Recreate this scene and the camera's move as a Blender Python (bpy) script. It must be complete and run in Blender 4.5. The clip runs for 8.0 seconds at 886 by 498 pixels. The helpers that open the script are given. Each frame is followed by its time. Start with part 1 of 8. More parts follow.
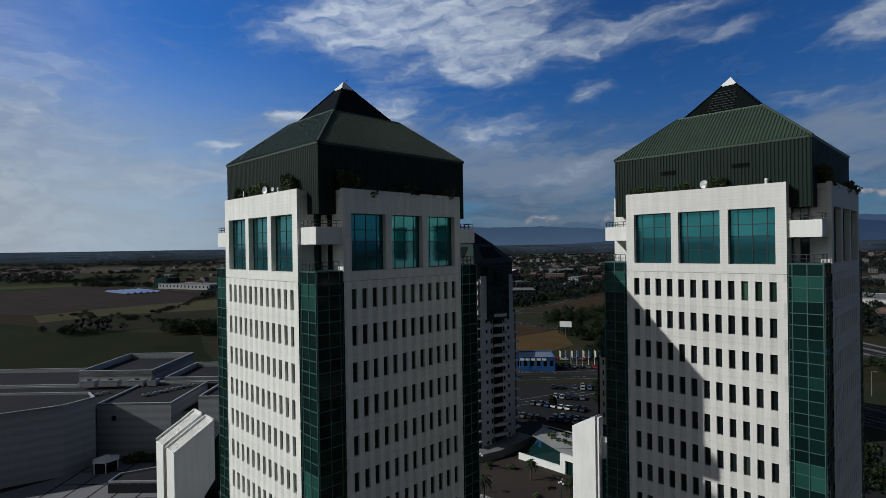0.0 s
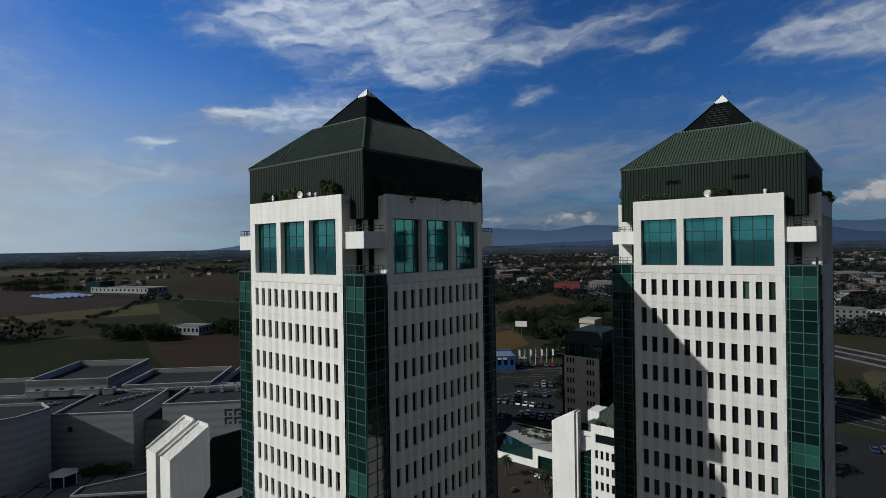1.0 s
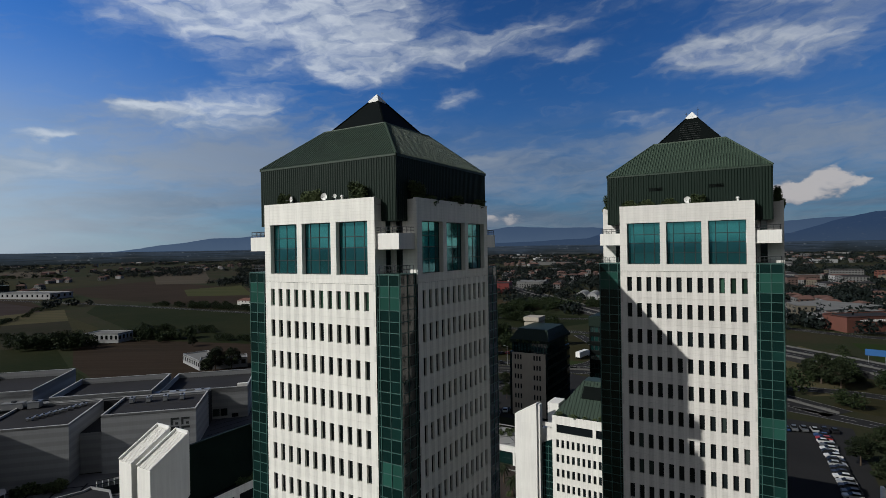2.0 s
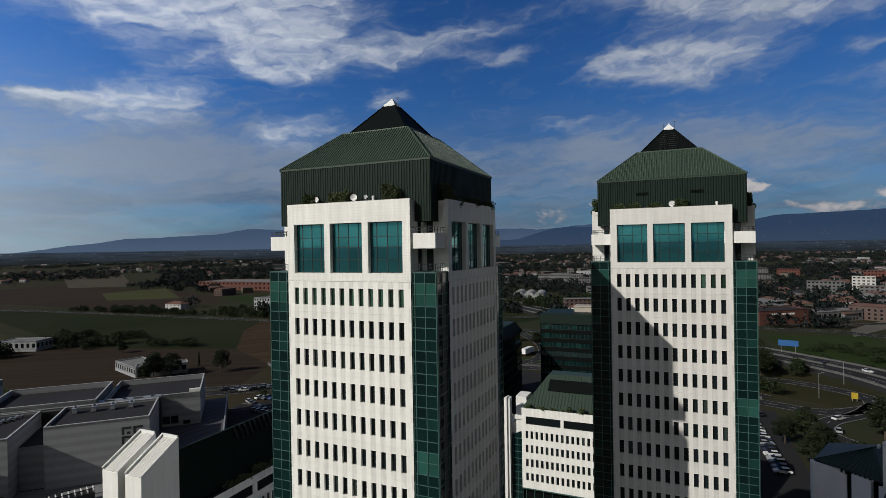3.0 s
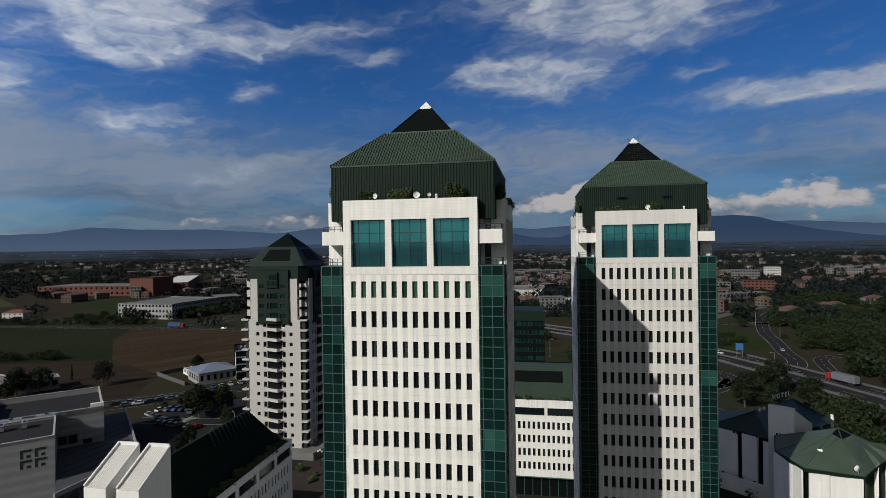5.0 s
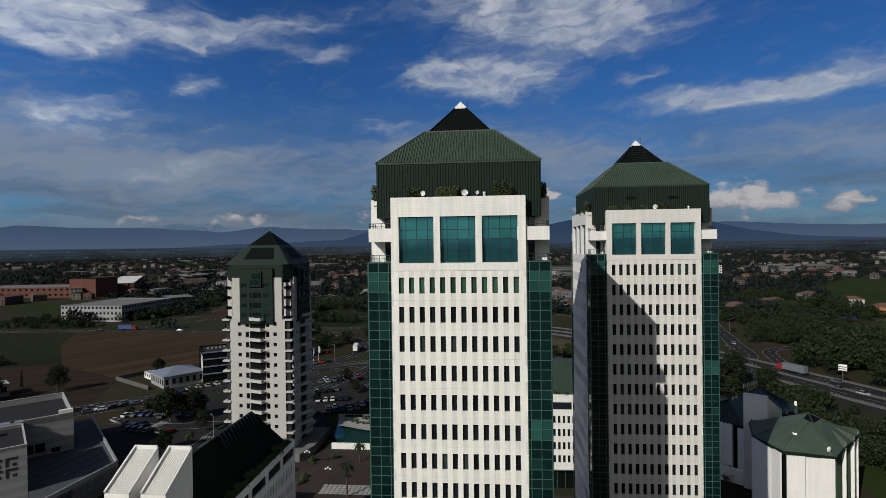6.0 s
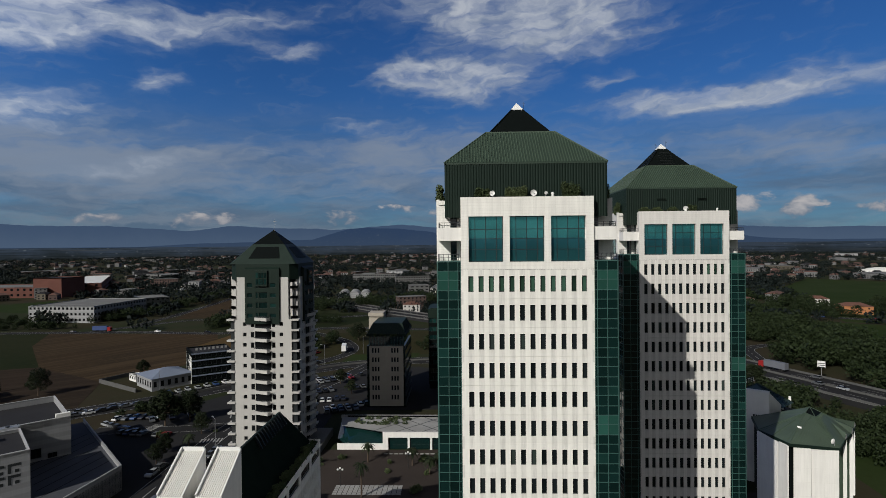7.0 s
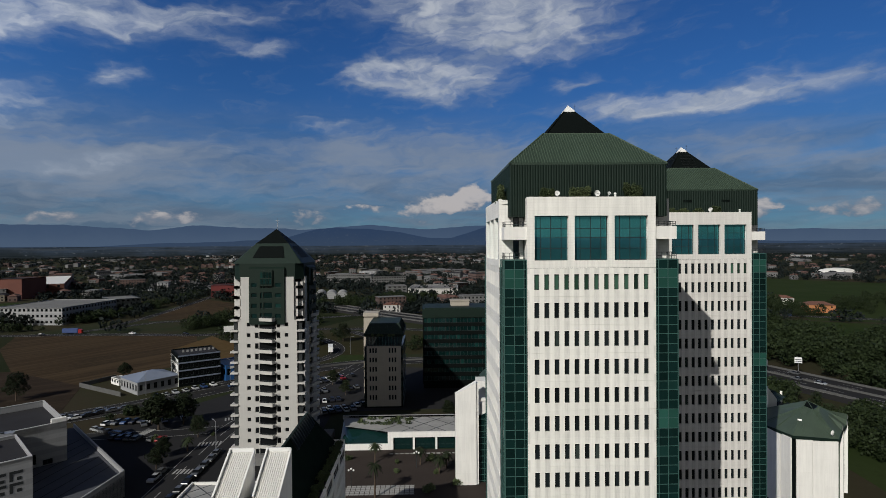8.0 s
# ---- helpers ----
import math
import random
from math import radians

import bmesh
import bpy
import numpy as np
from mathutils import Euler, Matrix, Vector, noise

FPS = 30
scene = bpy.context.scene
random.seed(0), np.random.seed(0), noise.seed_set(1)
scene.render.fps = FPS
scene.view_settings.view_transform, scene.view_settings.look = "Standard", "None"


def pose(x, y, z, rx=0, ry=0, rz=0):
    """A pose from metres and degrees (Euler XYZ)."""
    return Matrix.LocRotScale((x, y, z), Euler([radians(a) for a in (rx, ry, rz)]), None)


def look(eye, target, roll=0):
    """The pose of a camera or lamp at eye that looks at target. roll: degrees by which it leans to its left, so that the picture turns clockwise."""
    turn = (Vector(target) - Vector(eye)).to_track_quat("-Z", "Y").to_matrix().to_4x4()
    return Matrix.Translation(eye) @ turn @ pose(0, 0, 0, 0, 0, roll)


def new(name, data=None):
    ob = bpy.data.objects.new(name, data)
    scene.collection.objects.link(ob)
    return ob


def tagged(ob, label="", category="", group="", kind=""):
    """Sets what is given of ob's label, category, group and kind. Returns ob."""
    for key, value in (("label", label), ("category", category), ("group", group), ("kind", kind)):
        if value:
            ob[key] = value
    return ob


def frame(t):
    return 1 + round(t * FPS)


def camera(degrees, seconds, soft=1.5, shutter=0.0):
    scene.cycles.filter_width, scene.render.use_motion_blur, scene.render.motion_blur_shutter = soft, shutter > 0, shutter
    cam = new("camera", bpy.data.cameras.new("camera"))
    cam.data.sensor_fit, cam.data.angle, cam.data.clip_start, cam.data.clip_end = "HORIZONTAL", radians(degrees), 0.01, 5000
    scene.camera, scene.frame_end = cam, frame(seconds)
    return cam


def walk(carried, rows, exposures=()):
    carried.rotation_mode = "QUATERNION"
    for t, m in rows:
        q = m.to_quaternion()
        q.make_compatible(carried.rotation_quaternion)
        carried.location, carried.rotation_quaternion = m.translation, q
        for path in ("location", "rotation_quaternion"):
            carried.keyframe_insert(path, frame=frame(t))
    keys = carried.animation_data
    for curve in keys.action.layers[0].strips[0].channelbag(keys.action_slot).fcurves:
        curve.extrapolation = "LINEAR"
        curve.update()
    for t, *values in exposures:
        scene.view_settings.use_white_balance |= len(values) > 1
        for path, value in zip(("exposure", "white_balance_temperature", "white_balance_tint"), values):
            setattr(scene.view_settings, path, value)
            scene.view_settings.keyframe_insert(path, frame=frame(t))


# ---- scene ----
from collections import defaultdict

# ---- camera and its way: x runs along the tower fronts, y away from them ----
cam = camera(79.0, 8.0, soft=0.62)
METRES, EYE, TURN = 80.0, 60.0, 45.0
ROWS = [
    (0.0, 0.0, 0.0, 0.0, -0.0, -0.25, 0.88),
    (0.5, -0.0501, -0.012, 0.0022, -2.32, -0.21, 0.85),
    (1.0, -0.1043, -0.0233, 0.0044, -5.82, -0.2, 0.88),
    (1.5, -0.1636, -0.0322, 0.0057, -9.92, -0.18, 0.9),
    (3.0, -0.3464, -0.0364, 0.0058, -21.08, -0.23, 0.94),
    (3.5, -0.4066, -0.0274, 0.0048, -24.66, -0.21, 0.91),
    (4.0, -0.4662, -0.0132, 0.004, -28.11, -0.24, 0.9),
    (4.5, -0.5257, 0.0052, 0.0026, -31.47, -0.24, 0.82),
    (6.0, -0.6965, 0.0948, -0.001, -40.01, -0.42, 0.76),
    (6.5, -0.7505, 0.1347, -0.0011, -41.45, -0.43, 0.64),
    (7.0, -0.8037, 0.1777, -0.0011, -43.17, -0.43, 0.51),
    (7.5, -0.856, 0.2231, -0.0017, -44.71, -0.44, 0.4),
    (8.0, -0.9063, 0.268, -0.0027, -46.54, -0.4, 0.34),
]
EXPOSURES = [(0.0, -0.38, 6050, 8), (1.0, -0.3, 6150, 8), (2.0, -0.22, 6350, 9), (3.5, -0.2, 6480, 10), (5.0, -0.22, 6480, 10), (8.0, -0.22, 6480, 10)]
walk(cam, [(t, pose(0, 0, EYE, 0, 0, TURN) @ pose(METRES * x, METRES * y, METRES * z, 90 + pitch, roll, yaw))
           for t, x, y, z, yaw, pitch, roll in ROWS], EXPOSURES)

# ---- sun and sky ----
SUN_ELEVATION = 32.0
SUN_FLAT = Vector((-0.58, -0.815, 0)).normalized()
sun_way = Vector((SUN_FLAT.x, SUN_FLAT.y, math.tan(radians(SUN_ELEVATION)))).normalized()
sun = new("sun", bpy.data.lights.new("sun", "SUN"))
sun.data.energy, sun.data.angle, sun.data.color = 3.95, radians(0.5), (1.0, 0.962, 0.885)
sun.matrix_world = look(sun_way * 200, (0, 0, 0))


class Nodes:
    """A short way to write node trees."""

    def __init__(self, tree):
        self.tree = tree

    def add(self, kind, values=None, **settings):
        node = self.tree.nodes.new(kind)
        for key, value in settings.items():
            if key == "operation":
                node.operation = value
            elif key == "use_clamp":
                node.use_clamp = value
            elif key == "data_type":
                node.data_type = value
            elif key == "blend_type":
                node.blend_type = value
            elif key == "interpolation_type":
                node.interpolation_type = value
            elif key == "rotation_type":
                node.rotation_type = value
            elif key == "sky_type":
                node.sky_type = value
            elif key == "sun_disc":
                node.sun_disc = value
            elif key == "sun_elevation":
                node.sun_elevation = value
            elif key == "sun_rotation":
                node.sun_rotation = value
            elif key == "air_density":
                node.air_density = value
            elif key == "dust_density":
                node.dust_density = value
            elif key == "ozone_density":
                node.ozone_density = value
            elif key == "altitude":
                node.altitude = value
            elif key == "offset":
                node.offset = value
        for key, value in (values or {}).items():
            if isinstance(value, bpy.types.NodeSocket):
                self.tree.links.new(value, node.inputs[key])
            else:
                node.inputs[key].default_value = value
        return node

    def math(self, op, a, b=0.0, c=0.0, clamp=False):
        return self.add("ShaderNodeMath", {0: a, 1: b, 2: c}, operation=op, use_clamp=clamp).outputs[0]

    def vec(self, op, a, b=(0, 0, 0)):
        return self.add("ShaderNodeVectorMath", {0: a, 1: b}, operation=op).outputs[0]

    def mix(self, fac, a, b, blend="MIX"):
        node = self.add("ShaderNodeMix", {0: fac, 6: a, 7: b}, data_type="RGBA", blend_type=blend)
        return node.outputs[2]

    def noise(self, vector, scale, detail=3.0, rough=0.55, distort=0.0):
        return self.add("ShaderNodeTexNoise", {"Vector": vector, "Scale": scale, "Detail": detail, "Roughness": rough, "Distortion": distort}).outputs["Fac"]

    def step(self, value, lo, hi):
        return self.add("ShaderNodeMapRange", {"Value": value, "From Min": lo, "From Max": hi}, interpolation_type="SMOOTHSTEP").outputs[0]


def rgb(r, g, b):
    return (r, g, b, 1.0)


def make_sky():
    world = bpy.data.worlds.new("sky")
    scene.world = world
    world.use_nodes = True
    n = Nodes(world.node_tree)
    n.tree.nodes.clear()
    sky = n.add("ShaderNodeTexSky", sky_type="NISHITA", sun_disc=False, sun_elevation=radians(SUN_ELEVATION),
                sun_rotation=math.atan2(SUN_FLAT.x, SUN_FLAT.y), air_density=1.3, dust_density=0.25, ozone_density=3.0, altitude=150.0)
    way = n.add("ShaderNodeTexCoord").outputs["Generated"]
    x, y, z = n.add("ShaderNodeSeparateXYZ", {0: way}).outputs
    angle = n.math("ARCTAN2", x, y)
    height = n.math("ARCSINE", z)
    flat = n.add("ShaderNodeCombineXYZ", {0: angle, 1: height, 2: 0.0}).outputs[0]
    # the cloud edges wander at two scales
    slow = n.add("ShaderNodeTexNoise", {"Vector": n.vec("MULTIPLY", flat, (9.0, 20.0, 1.0)), "Scale": 1.0, "Detail": 3.0, "Roughness": 0.55}).outputs["Color"]
    quick = n.add("ShaderNodeTexNoise", {"Vector": n.vec("MULTIPLY", flat, (34.0, 70.0, 1.0)), "Scale": 1.0, "Detail": 4.0, "Roughness": 0.6}).outputs["Color"]
    wander = n.vec("ADD", n.vec("MULTIPLY", n.vec("SUBTRACT", slow, (0.5, 0.5, 0.5)), (0.15, 0.055, 0.0)),
                   n.vec("MULTIPLY", n.vec("SUBTRACT", quick, (0.5, 0.5, 0.5)), (0.03, 0.014, 0.0)))
    bent = n.vec("ADD", flat, wander)

    def sum_of(clouds, spread=1.0):
        """Soft ellipses: compass angle from +y to the right, height, half sizes, lean in degrees, weight."""
        total = 0.0
        for az, el, wide, high, lean, weight in clouds:
            spot = n.add("ShaderNodeMapping", {"Vector": bent, "Location": (radians(az), radians(el), 0), "Rotation": (0, 0, radians(lean)), "Scale": (radians(wide * spread), radians(high * spread), 1)})
            spot.vector_type = "TEXTURE"
            far = n.add("ShaderNodeVectorMath", {0: spot.outputs[0], 1: spot.outputs[0]}, operation="DOT_PRODUCT").outputs["Value"]
            near = n.math("SUBTRACT", 1.0, far, clamp=True)
            total = n.math("MULTIPLY_ADD", n.math("MULTIPLY", near, near) if spread > 1.0 else near, weight, total)
        return total

    fibres = n.noise(n.vec("MULTIPLY", n.add("ShaderNodeVectorRotate", {"Vector": bent, "Angle": radians(-9)}, rotation_type="Z_AXIS").outputs[0], (15.0, 62.0, 1.0)), 1.0, 6.0, 0.5, 0.25)
    puffs = n.noise(n.vec("MULTIPLY", bent, (20.0, 38.0, 1.0)), 1.0, 6.0, 0.52, 0.2)
    grain = n.math("ADD", n.math("MULTIPLY", fibres, 0.7), n.math("MULTIPLY", puffs, 0.3))
    rough = n.math("MULTIPLY", n.math("SUBTRACT", grain, 0.5), 2.0)
    thick = n.math("ADD", n.math("ADD", sum_of(BODIES, 1.45), sum_of(PATCHES, 1.4)), sum_of(STREAKS, 1.6))
    thick = n.math("MINIMUM", thick, 0.92)
    dense = n.step(n.math("ADD", thick, n.math("MULTIPLY", rough, n.math("ADD", 0.35, n.math("MULTIPLY", thick, 0.85)))), 0.02, 1.35)
    veil = n.step(n.math("ADD", sum_of(VEILS, 1.5), n.math("MULTIPLY", rough, 0.7)), 0.0, 0.9)
    # blue, paler towards the sun, greyer towards the horizon
    blue = n.mix(1.0, sky.outputs[0], rgb(*SKY_TINT), "MULTIPLY")
    sunny = n.math("ADD", 1.0, n.math("MULTIPLY", n.step(angle, radians(-15.0), radians(-75.0)), 1.0))
    bright = n.vec("SCALE", blue)
    n.tree.links.new(sunny, bright.node.inputs["Scale"])
    band = n.noise(n.vec("MULTIPLY", flat, (3.2, 17.0, 1.0)), 1.0, 5.0, 0.6, 0.4)
    layers = n.noise(n.vec("MULTIPLY", bent, (5.0, 34.0, 1.0)), 1.0, 5.0, 0.55, 0.5)
    haze = n.math("MULTIPLY", n.step(height, radians(17.0), radians(3.0)), n.math("ADD", 0.4, n.math("MULTIPLY", n.step(band, 0.36, 0.62), 0.55)))
    grey = n.mix(n.step(layers, 0.36, 0.66), rgb(*HAZE), rgb(*HAZE_LIGHT))
    seen = n.mix(n.math("MULTIPLY", haze, 0.92), bright, grey)
    seen = n.mix(n.math("MULTIPLY", veil, 0.75), seen, rgb(*VEIL))
    # clouds: bright where thick, bluish and thin at the rim
    lit = n.step(n.math("ADD", n.math("MULTIPLY", thick, 0.55), n.math("MULTIPLY", puffs, 1.1)), 0.5, 1.35)
    white = n.mix(lit, rgb(*CLOUD_GREY), rgb(*CLOUD_WHITE))
    glare = n.vec("SCALE", white)
    n.tree.links.new(n.math("ADD", 1.0, n.math("MULTIPLY", n.step(angle, radians(-15.0), radians(-55.0)), 0.4)), glare.node.inputs["Scale"])
    seen = n.mix(n.math("MULTIPLY", dense, 0.88), seen, glare)
    # heaped clouds low over the hills
    lumps = n.noise(n.vec("MULTIPLY", flat, (30.0, 46.0, 1.0)), 1.0, 7.0, 0.55, 0.3)
    heap = sum_of(HEAPS)
    body = n.step(n.math("ADD", heap, n.math("MULTIPLY", n.math("SUBTRACT", lumps, 0.5), 1.6)), 0.28, 0.72)
    tone = n.step(n.math("ADD", n.math("MULTIPLY", heap, 0.35), n.math("ADD", lumps, n.math("MULTIPLY", n.step(height, radians(2.0), radians(5.5)), 0.25))), 0.60, 1.05)
    heaped = n.mix(tone, rgb(2.6, 3.2, 4.3), rgb(9.6, 9.0, 8.8))
    seen = n.mix(n.math("MULTIPLY", n.math("MULTIPLY", body, n.step(heap, 0.0, 0.3)), 0.85), seen, heaped)
    # pale haze low in the west
    west = n.math("MULTIPLY", n.step(angle, radians(-40.0), radians(-84.0)), n.step(height, radians(22.0), radians(0.0)))
    seen = n.mix(n.math("MULTIPLY", west, 0.85), seen, rgb(*WEST_HAZE))
    # unseen dull cloud grey added in the east keeps the right-hand faces dark
    seen = n.mix(n.math("MULTIPLY", n.step(angle, radians(46.0), radians(75.0)), 0.9), seen, rgb(*EAST))
    # out of view: bright broken cloud added sunward fills shade, grey overhead dims it
    facing = n.math("ADD", n.math("MULTIPLY", x, SUN_FLAT.x), n.math("MULTIPLY", y, SUN_FLAT.y))
    seen = n.mix(n.math("MULTIPLY", n.step(facing, 0.25, 0.75), 0.85), seen, n.mix(n.step(puffs, 0.35, 0.7), rgb(*BACK_GREY), rgb(*BACK_WHITE)))
    seen = n.mix(n.math("MULTIPLY", n.step(height, radians(30.0), radians(50.0)), 0.8), seen, rgb(*OVERHEAD))
    shown = n.add("ShaderNodeBackground", {"Color": seen, "Strength": 0.06})
    n.add("ShaderNodeOutputWorld", {"Surface": shown.outputs[0]})


SKY_TINT = (0.215, 0.54, 1.08)
HAZE = (1.7, 2.5, 3.8)
HAZE_LIGHT = (3.0, 3.7, 4.8)
VEIL = (4.2, 5.0, 6.3)
CLOUD_GREY = (3.6, 4.6, 6.2)
CLOUD_WHITE = (9.2, 9.8, 10.7)
OVERHEAD = (1.1, 1.12, 1.15)
EAST = (1.05, 1.1, 1.15)
BACK_GREY = (6.2, 6.1, 6.0)
BACK_WHITE = (10.0, 9.8, 9.5)
WEST_HAZE = (9.0, 10.4, 11.8)
BODIES = [
    (-44.3, 23.4, 14.4, 4.8, 3, 1.0), (-41.3, 19.9, 6.2, 3.6, -26, 0.8), (-56.7, 21.6, 11.2, 3.0, 5, 0.6), (-53.1, 13.8, 6.7, 2.6, 14, 0.9), (-39.0, 11.8, 5.3, 1.8, 6, 0.8),
    (6.4, 23.6, 16.6, 4.3, -5, 1.0), (8.1, 21.3, 9.6, 2.8, -10, 0.6), (1.0, 17.0, 8.4, 2.6, -5, 0.85), (-82.3, 12.3, 3.4, 2.0, 5, 0.75), (-70.2, 7.2, 6.7, 2.0, 9, 0.6), (-39.6, 19.6, 6.4, 2.6, 20, 0.4),
]
STREAKS = [
    (-27.9, 20.1, 13.2, 1.8, 10, 0.85), (-18.2, 19.0, 5.1, 0.9, 3, 0.4), (-9.1, 12.5, 5.2, 0.9, 0, 0.5), (-6.2, 17.7, 3.0, 1.4, 4, 0.4), (-1.6, 16.9, 9.0, 1.8, -2, 0.4), (-60.0, 13.2, 4.5, 1.0, 3, 0.5),
    (21.5, 13.3, 8.6, 1.3, -3, 0.75), (27.0, 13.2, 7.6, 0.9, -3, 0.5), (35.3, 14.0, 8.3, 1.4, 0, 0.75), (15.1, 16.4, 2.6, 0.7, 6, 0.5),
]
PATCHES = [
    (-29.8, 15.3, 2.4, 1.3, 8, 0.85), (-65.5, 10.3, 1.9, 0.7, 11, 0.5), (-61.6, 12.9, 3.3, 0.9, 10, 0.45), (-76.4, 10.1, 3.6, 0.7, 2, 0.5), (-77.8, 8.5, 2.7, 0.5, 1, 0.4), (-79.9, 15.7, 4.9, 1.5, 2, 0.5),
    (-31.0, 7.9, 6.9, 1.1, 12, 0.6), (-49.2, 17.9, 4.1, 1.1, 1, 0.4), (-19.5, 9.0, 2.3, 0.9, 9, 0.55), (-16.4, 18.8, 3.0, 1.0, 8, 0.4), (-67.1, 10.1, 2.7, 0.6, 1, 0.45),
]
VEILS = [
    (-53.6, 8.1, 11.1, 2.0, 7, 0.5), (-0.7, 8.0, 20.7, 3.3, -1, 0.45), (-41.1, 9.0, 15.1, 3.2, 2, 0.42), (-29.3, 8.6, 10.8, 1.1, 8, 0.5), (5.6, 9.9, 12.2, 2.8, -2, 0.34), (33.8, 7.9, 10.3, 1.2, -3, 0.5),
    (-35.6, 7.6, 9.6, 2.2, -4, 0.42), (-8.5, 10.3, 4.8, 1.9, -4, 0.4), (29.0, 9.7, 7.8, 0.9, -2, 0.4), (-61.1, 12.9, 5.5, 0.9, 3, 0.5), (-70.7, 7.5, 5.7, 1.7, 7, 0.5), (-29.4, 6.3, 18.7, 2.1, 1, 0.4), (-82.7, 7.3, 2.6, 1.3, 12, 0.4),
    (-58.0, 10.5, 9.0, 4.2, 6, 0.5), (-47.0, 12.5, 7.0, 3.2, 10, 0.35),
]
HEAPS = [
    (19.0, 3.3, 5.0, 1.5, 0, 0.9), (25.3, 3.9, 4.0, 2.2, 0, 1.0), (31.6, 3.4, 2.8, 1.7, 0, 0.9), (3.8, 5.0, 3.0, 1.8, 20, 1.0), (0.0, 4.0, 4.5, 1.6, 10, 0.8), (-7.0, 3.7, 2.5, 0.7, 0, 0.7),
    (-25.0, 2.8, 6.0, 1.0, 0, 0.6), (-12.2, 2.9, 3.5, 1.0, 0, 0.6), (11.5, 2.9, 5.0, 0.9, 0, 0.7), (39.0, 3.3, 4.0, 1.0, 0, 0.7), (-35.0, 2.7, 5.0, 0.9, 0, 0.55),
]
make_sky()

# ---- materials ----
MATERIALS = {}


def new_material(name):
    m = bpy.data.materials.new(name)
    m.use_nodes = True
    n = Nodes(m.node_tree)
    n.tree.nodes.clear()
    MATERIALS[name] = m
    place = n.add("ShaderNodeNewGeometry").outputs["Position"]
    return m, n, place


def finish(n, **inputs):
    shader = n.add("ShaderNodeBsdfPrincipled", {k.replace("_", " "): v for k, v in inputs.items()})
    n.add("ShaderNodeOutputMaterial", {"Surface": shader.outputs[0]})


def bump(n, height, strength, distance):
    return n.add("ShaderNodeBump", {"Height": height, "Strength": strength, "Distance": distance}).outputs[0]


def surface(name, colour, rough=0.7, metal=0.0, coarse=0.15, fine=8.0, amount=0.25, relief=0.02, random_shift=0.0, specular=0.5):
    """A plain surface with stains at a large and grain at a small scale."""
    m, n, place = new_material(name)
    a = n.noise(place, coarse, 4.0, 0.6)
    b = n.noise(place, fine, 4.0, 0.65)
    v = n.math("ADD", n.math("MULTIPLY", n.math("SUBTRACT", a, 0.5), 2.0 * amount), n.math("MULTIPLY", n.math("SUBTRACT", b, 0.5), amount))
    if random_shift:
        r = n.add("ShaderNodeObjectInfo").outputs["Random"]
        v = n.math("ADD", v, n.math("MULTIPLY", n.math("SUBTRACT", r, 0.5), random_shift))
    gain = n.math("MAXIMUM", n.math("ADD", v, 1.0), 0.1)
    tone = n.vec("SCALE", rgb(*colour)[:3])
    tone.node.inputs["Scale"].default_value = 1.0
    n.tree.links.new(gain, tone.node.inputs["Scale"])
    r = n.math("ADD", rough, n.math("MULTIPLY", n.math("SUBTRACT", b, 0.5), 0.2), clamp=True)
    inputs = dict(Base_Color=tone, Roughness=r, Metallic=metal, Specular_IOR_Level=specular)
    if relief:
        inputs["Normal"] = bump(n, b, 0.4, relief)
    finish(n, **inputs)
    return m


def cladding(name, colour, tile=(1.2, 0.3), streak=0.22, stripes=0.0):
    """Pale wall tiles: thin joints, rain streaks running down, patches."""
    m, n, place = new_material(name)
    p = n.add("ShaderNodeSeparateXYZ", {0: place})
    along = n.math("ADD", p.outputs[0], p.outputs[1])
    flat = n.add("ShaderNodeCombineXYZ", {0: along, 1: p.outputs[2], 2: 0.0}).outputs[0]
    brick = n.add("ShaderNodeTexBrick", {"Vector": flat, "Scale": 1.0, "Mortar Size": 0.012, "Mortar Smooth": 0.3, "Bias": 0.0, "Brick Width": tile[0], "Row Height": tile[1],
                                         "Color1": rgb(1, 1, 1), "Color2": rgb(0.97, 0.97, 0.97), "Mortar": rgb(0.86, 0.855, 0.84)}, offset=0.0)
    down = n.noise(n.vec("MULTIPLY", flat, (2.3, 0.12, 1.0)), 1.0, 5.0, 0.62)
    patch = n.noise(flat, 0.23, 3.0, 0.5)
    grain = n.noise(place, 9.0, 3.0, 0.6)
    v = n.math("ADD", n.math("MULTIPLY", n.math("SUBTRACT", down, 0.5), -2.0 * streak), n.math("MULTIPLY", n.math("SUBTRACT", patch, 0.5), 0.16))
    v = n.math("ADD", v, n.math("MULTIPLY", n.math("SUBTRACT", grain, 0.5), 0.10))
    if stripes:
        wave = n.math("SINE", n.math("MULTIPLY", p.outputs[2], 2 * math.pi / 2.3))
        v = n.math("ADD", v, n.math("MULTIPLY", n.step(wave, -0.4, 0.4), stripes))
    r = n.add("ShaderNodeObjectInfo").outputs["Random"]
    v = n.math("ADD", v, n.math("MULTIPLY", n.math("SUBTRACT", r, 0.5), 0.05))
    tone = n.vec("SCALE", n.mix(1.0, rgb(*colour), brick.outputs["Color"], "MULTIPLY"))
    n.tree.links.new(n.math("ADD", v, 1.0), tone.node.inputs["Scale"])
    finish(n, Base_Color=tone, Roughness=0.62, Specular_IOR_Level=0.35, Normal=bump(n, n.math("SUBTRACT", grain, n.math("MULTIPLY", brick.outputs["Fac"], 2.0)), 0.25, 0.02))
    return m


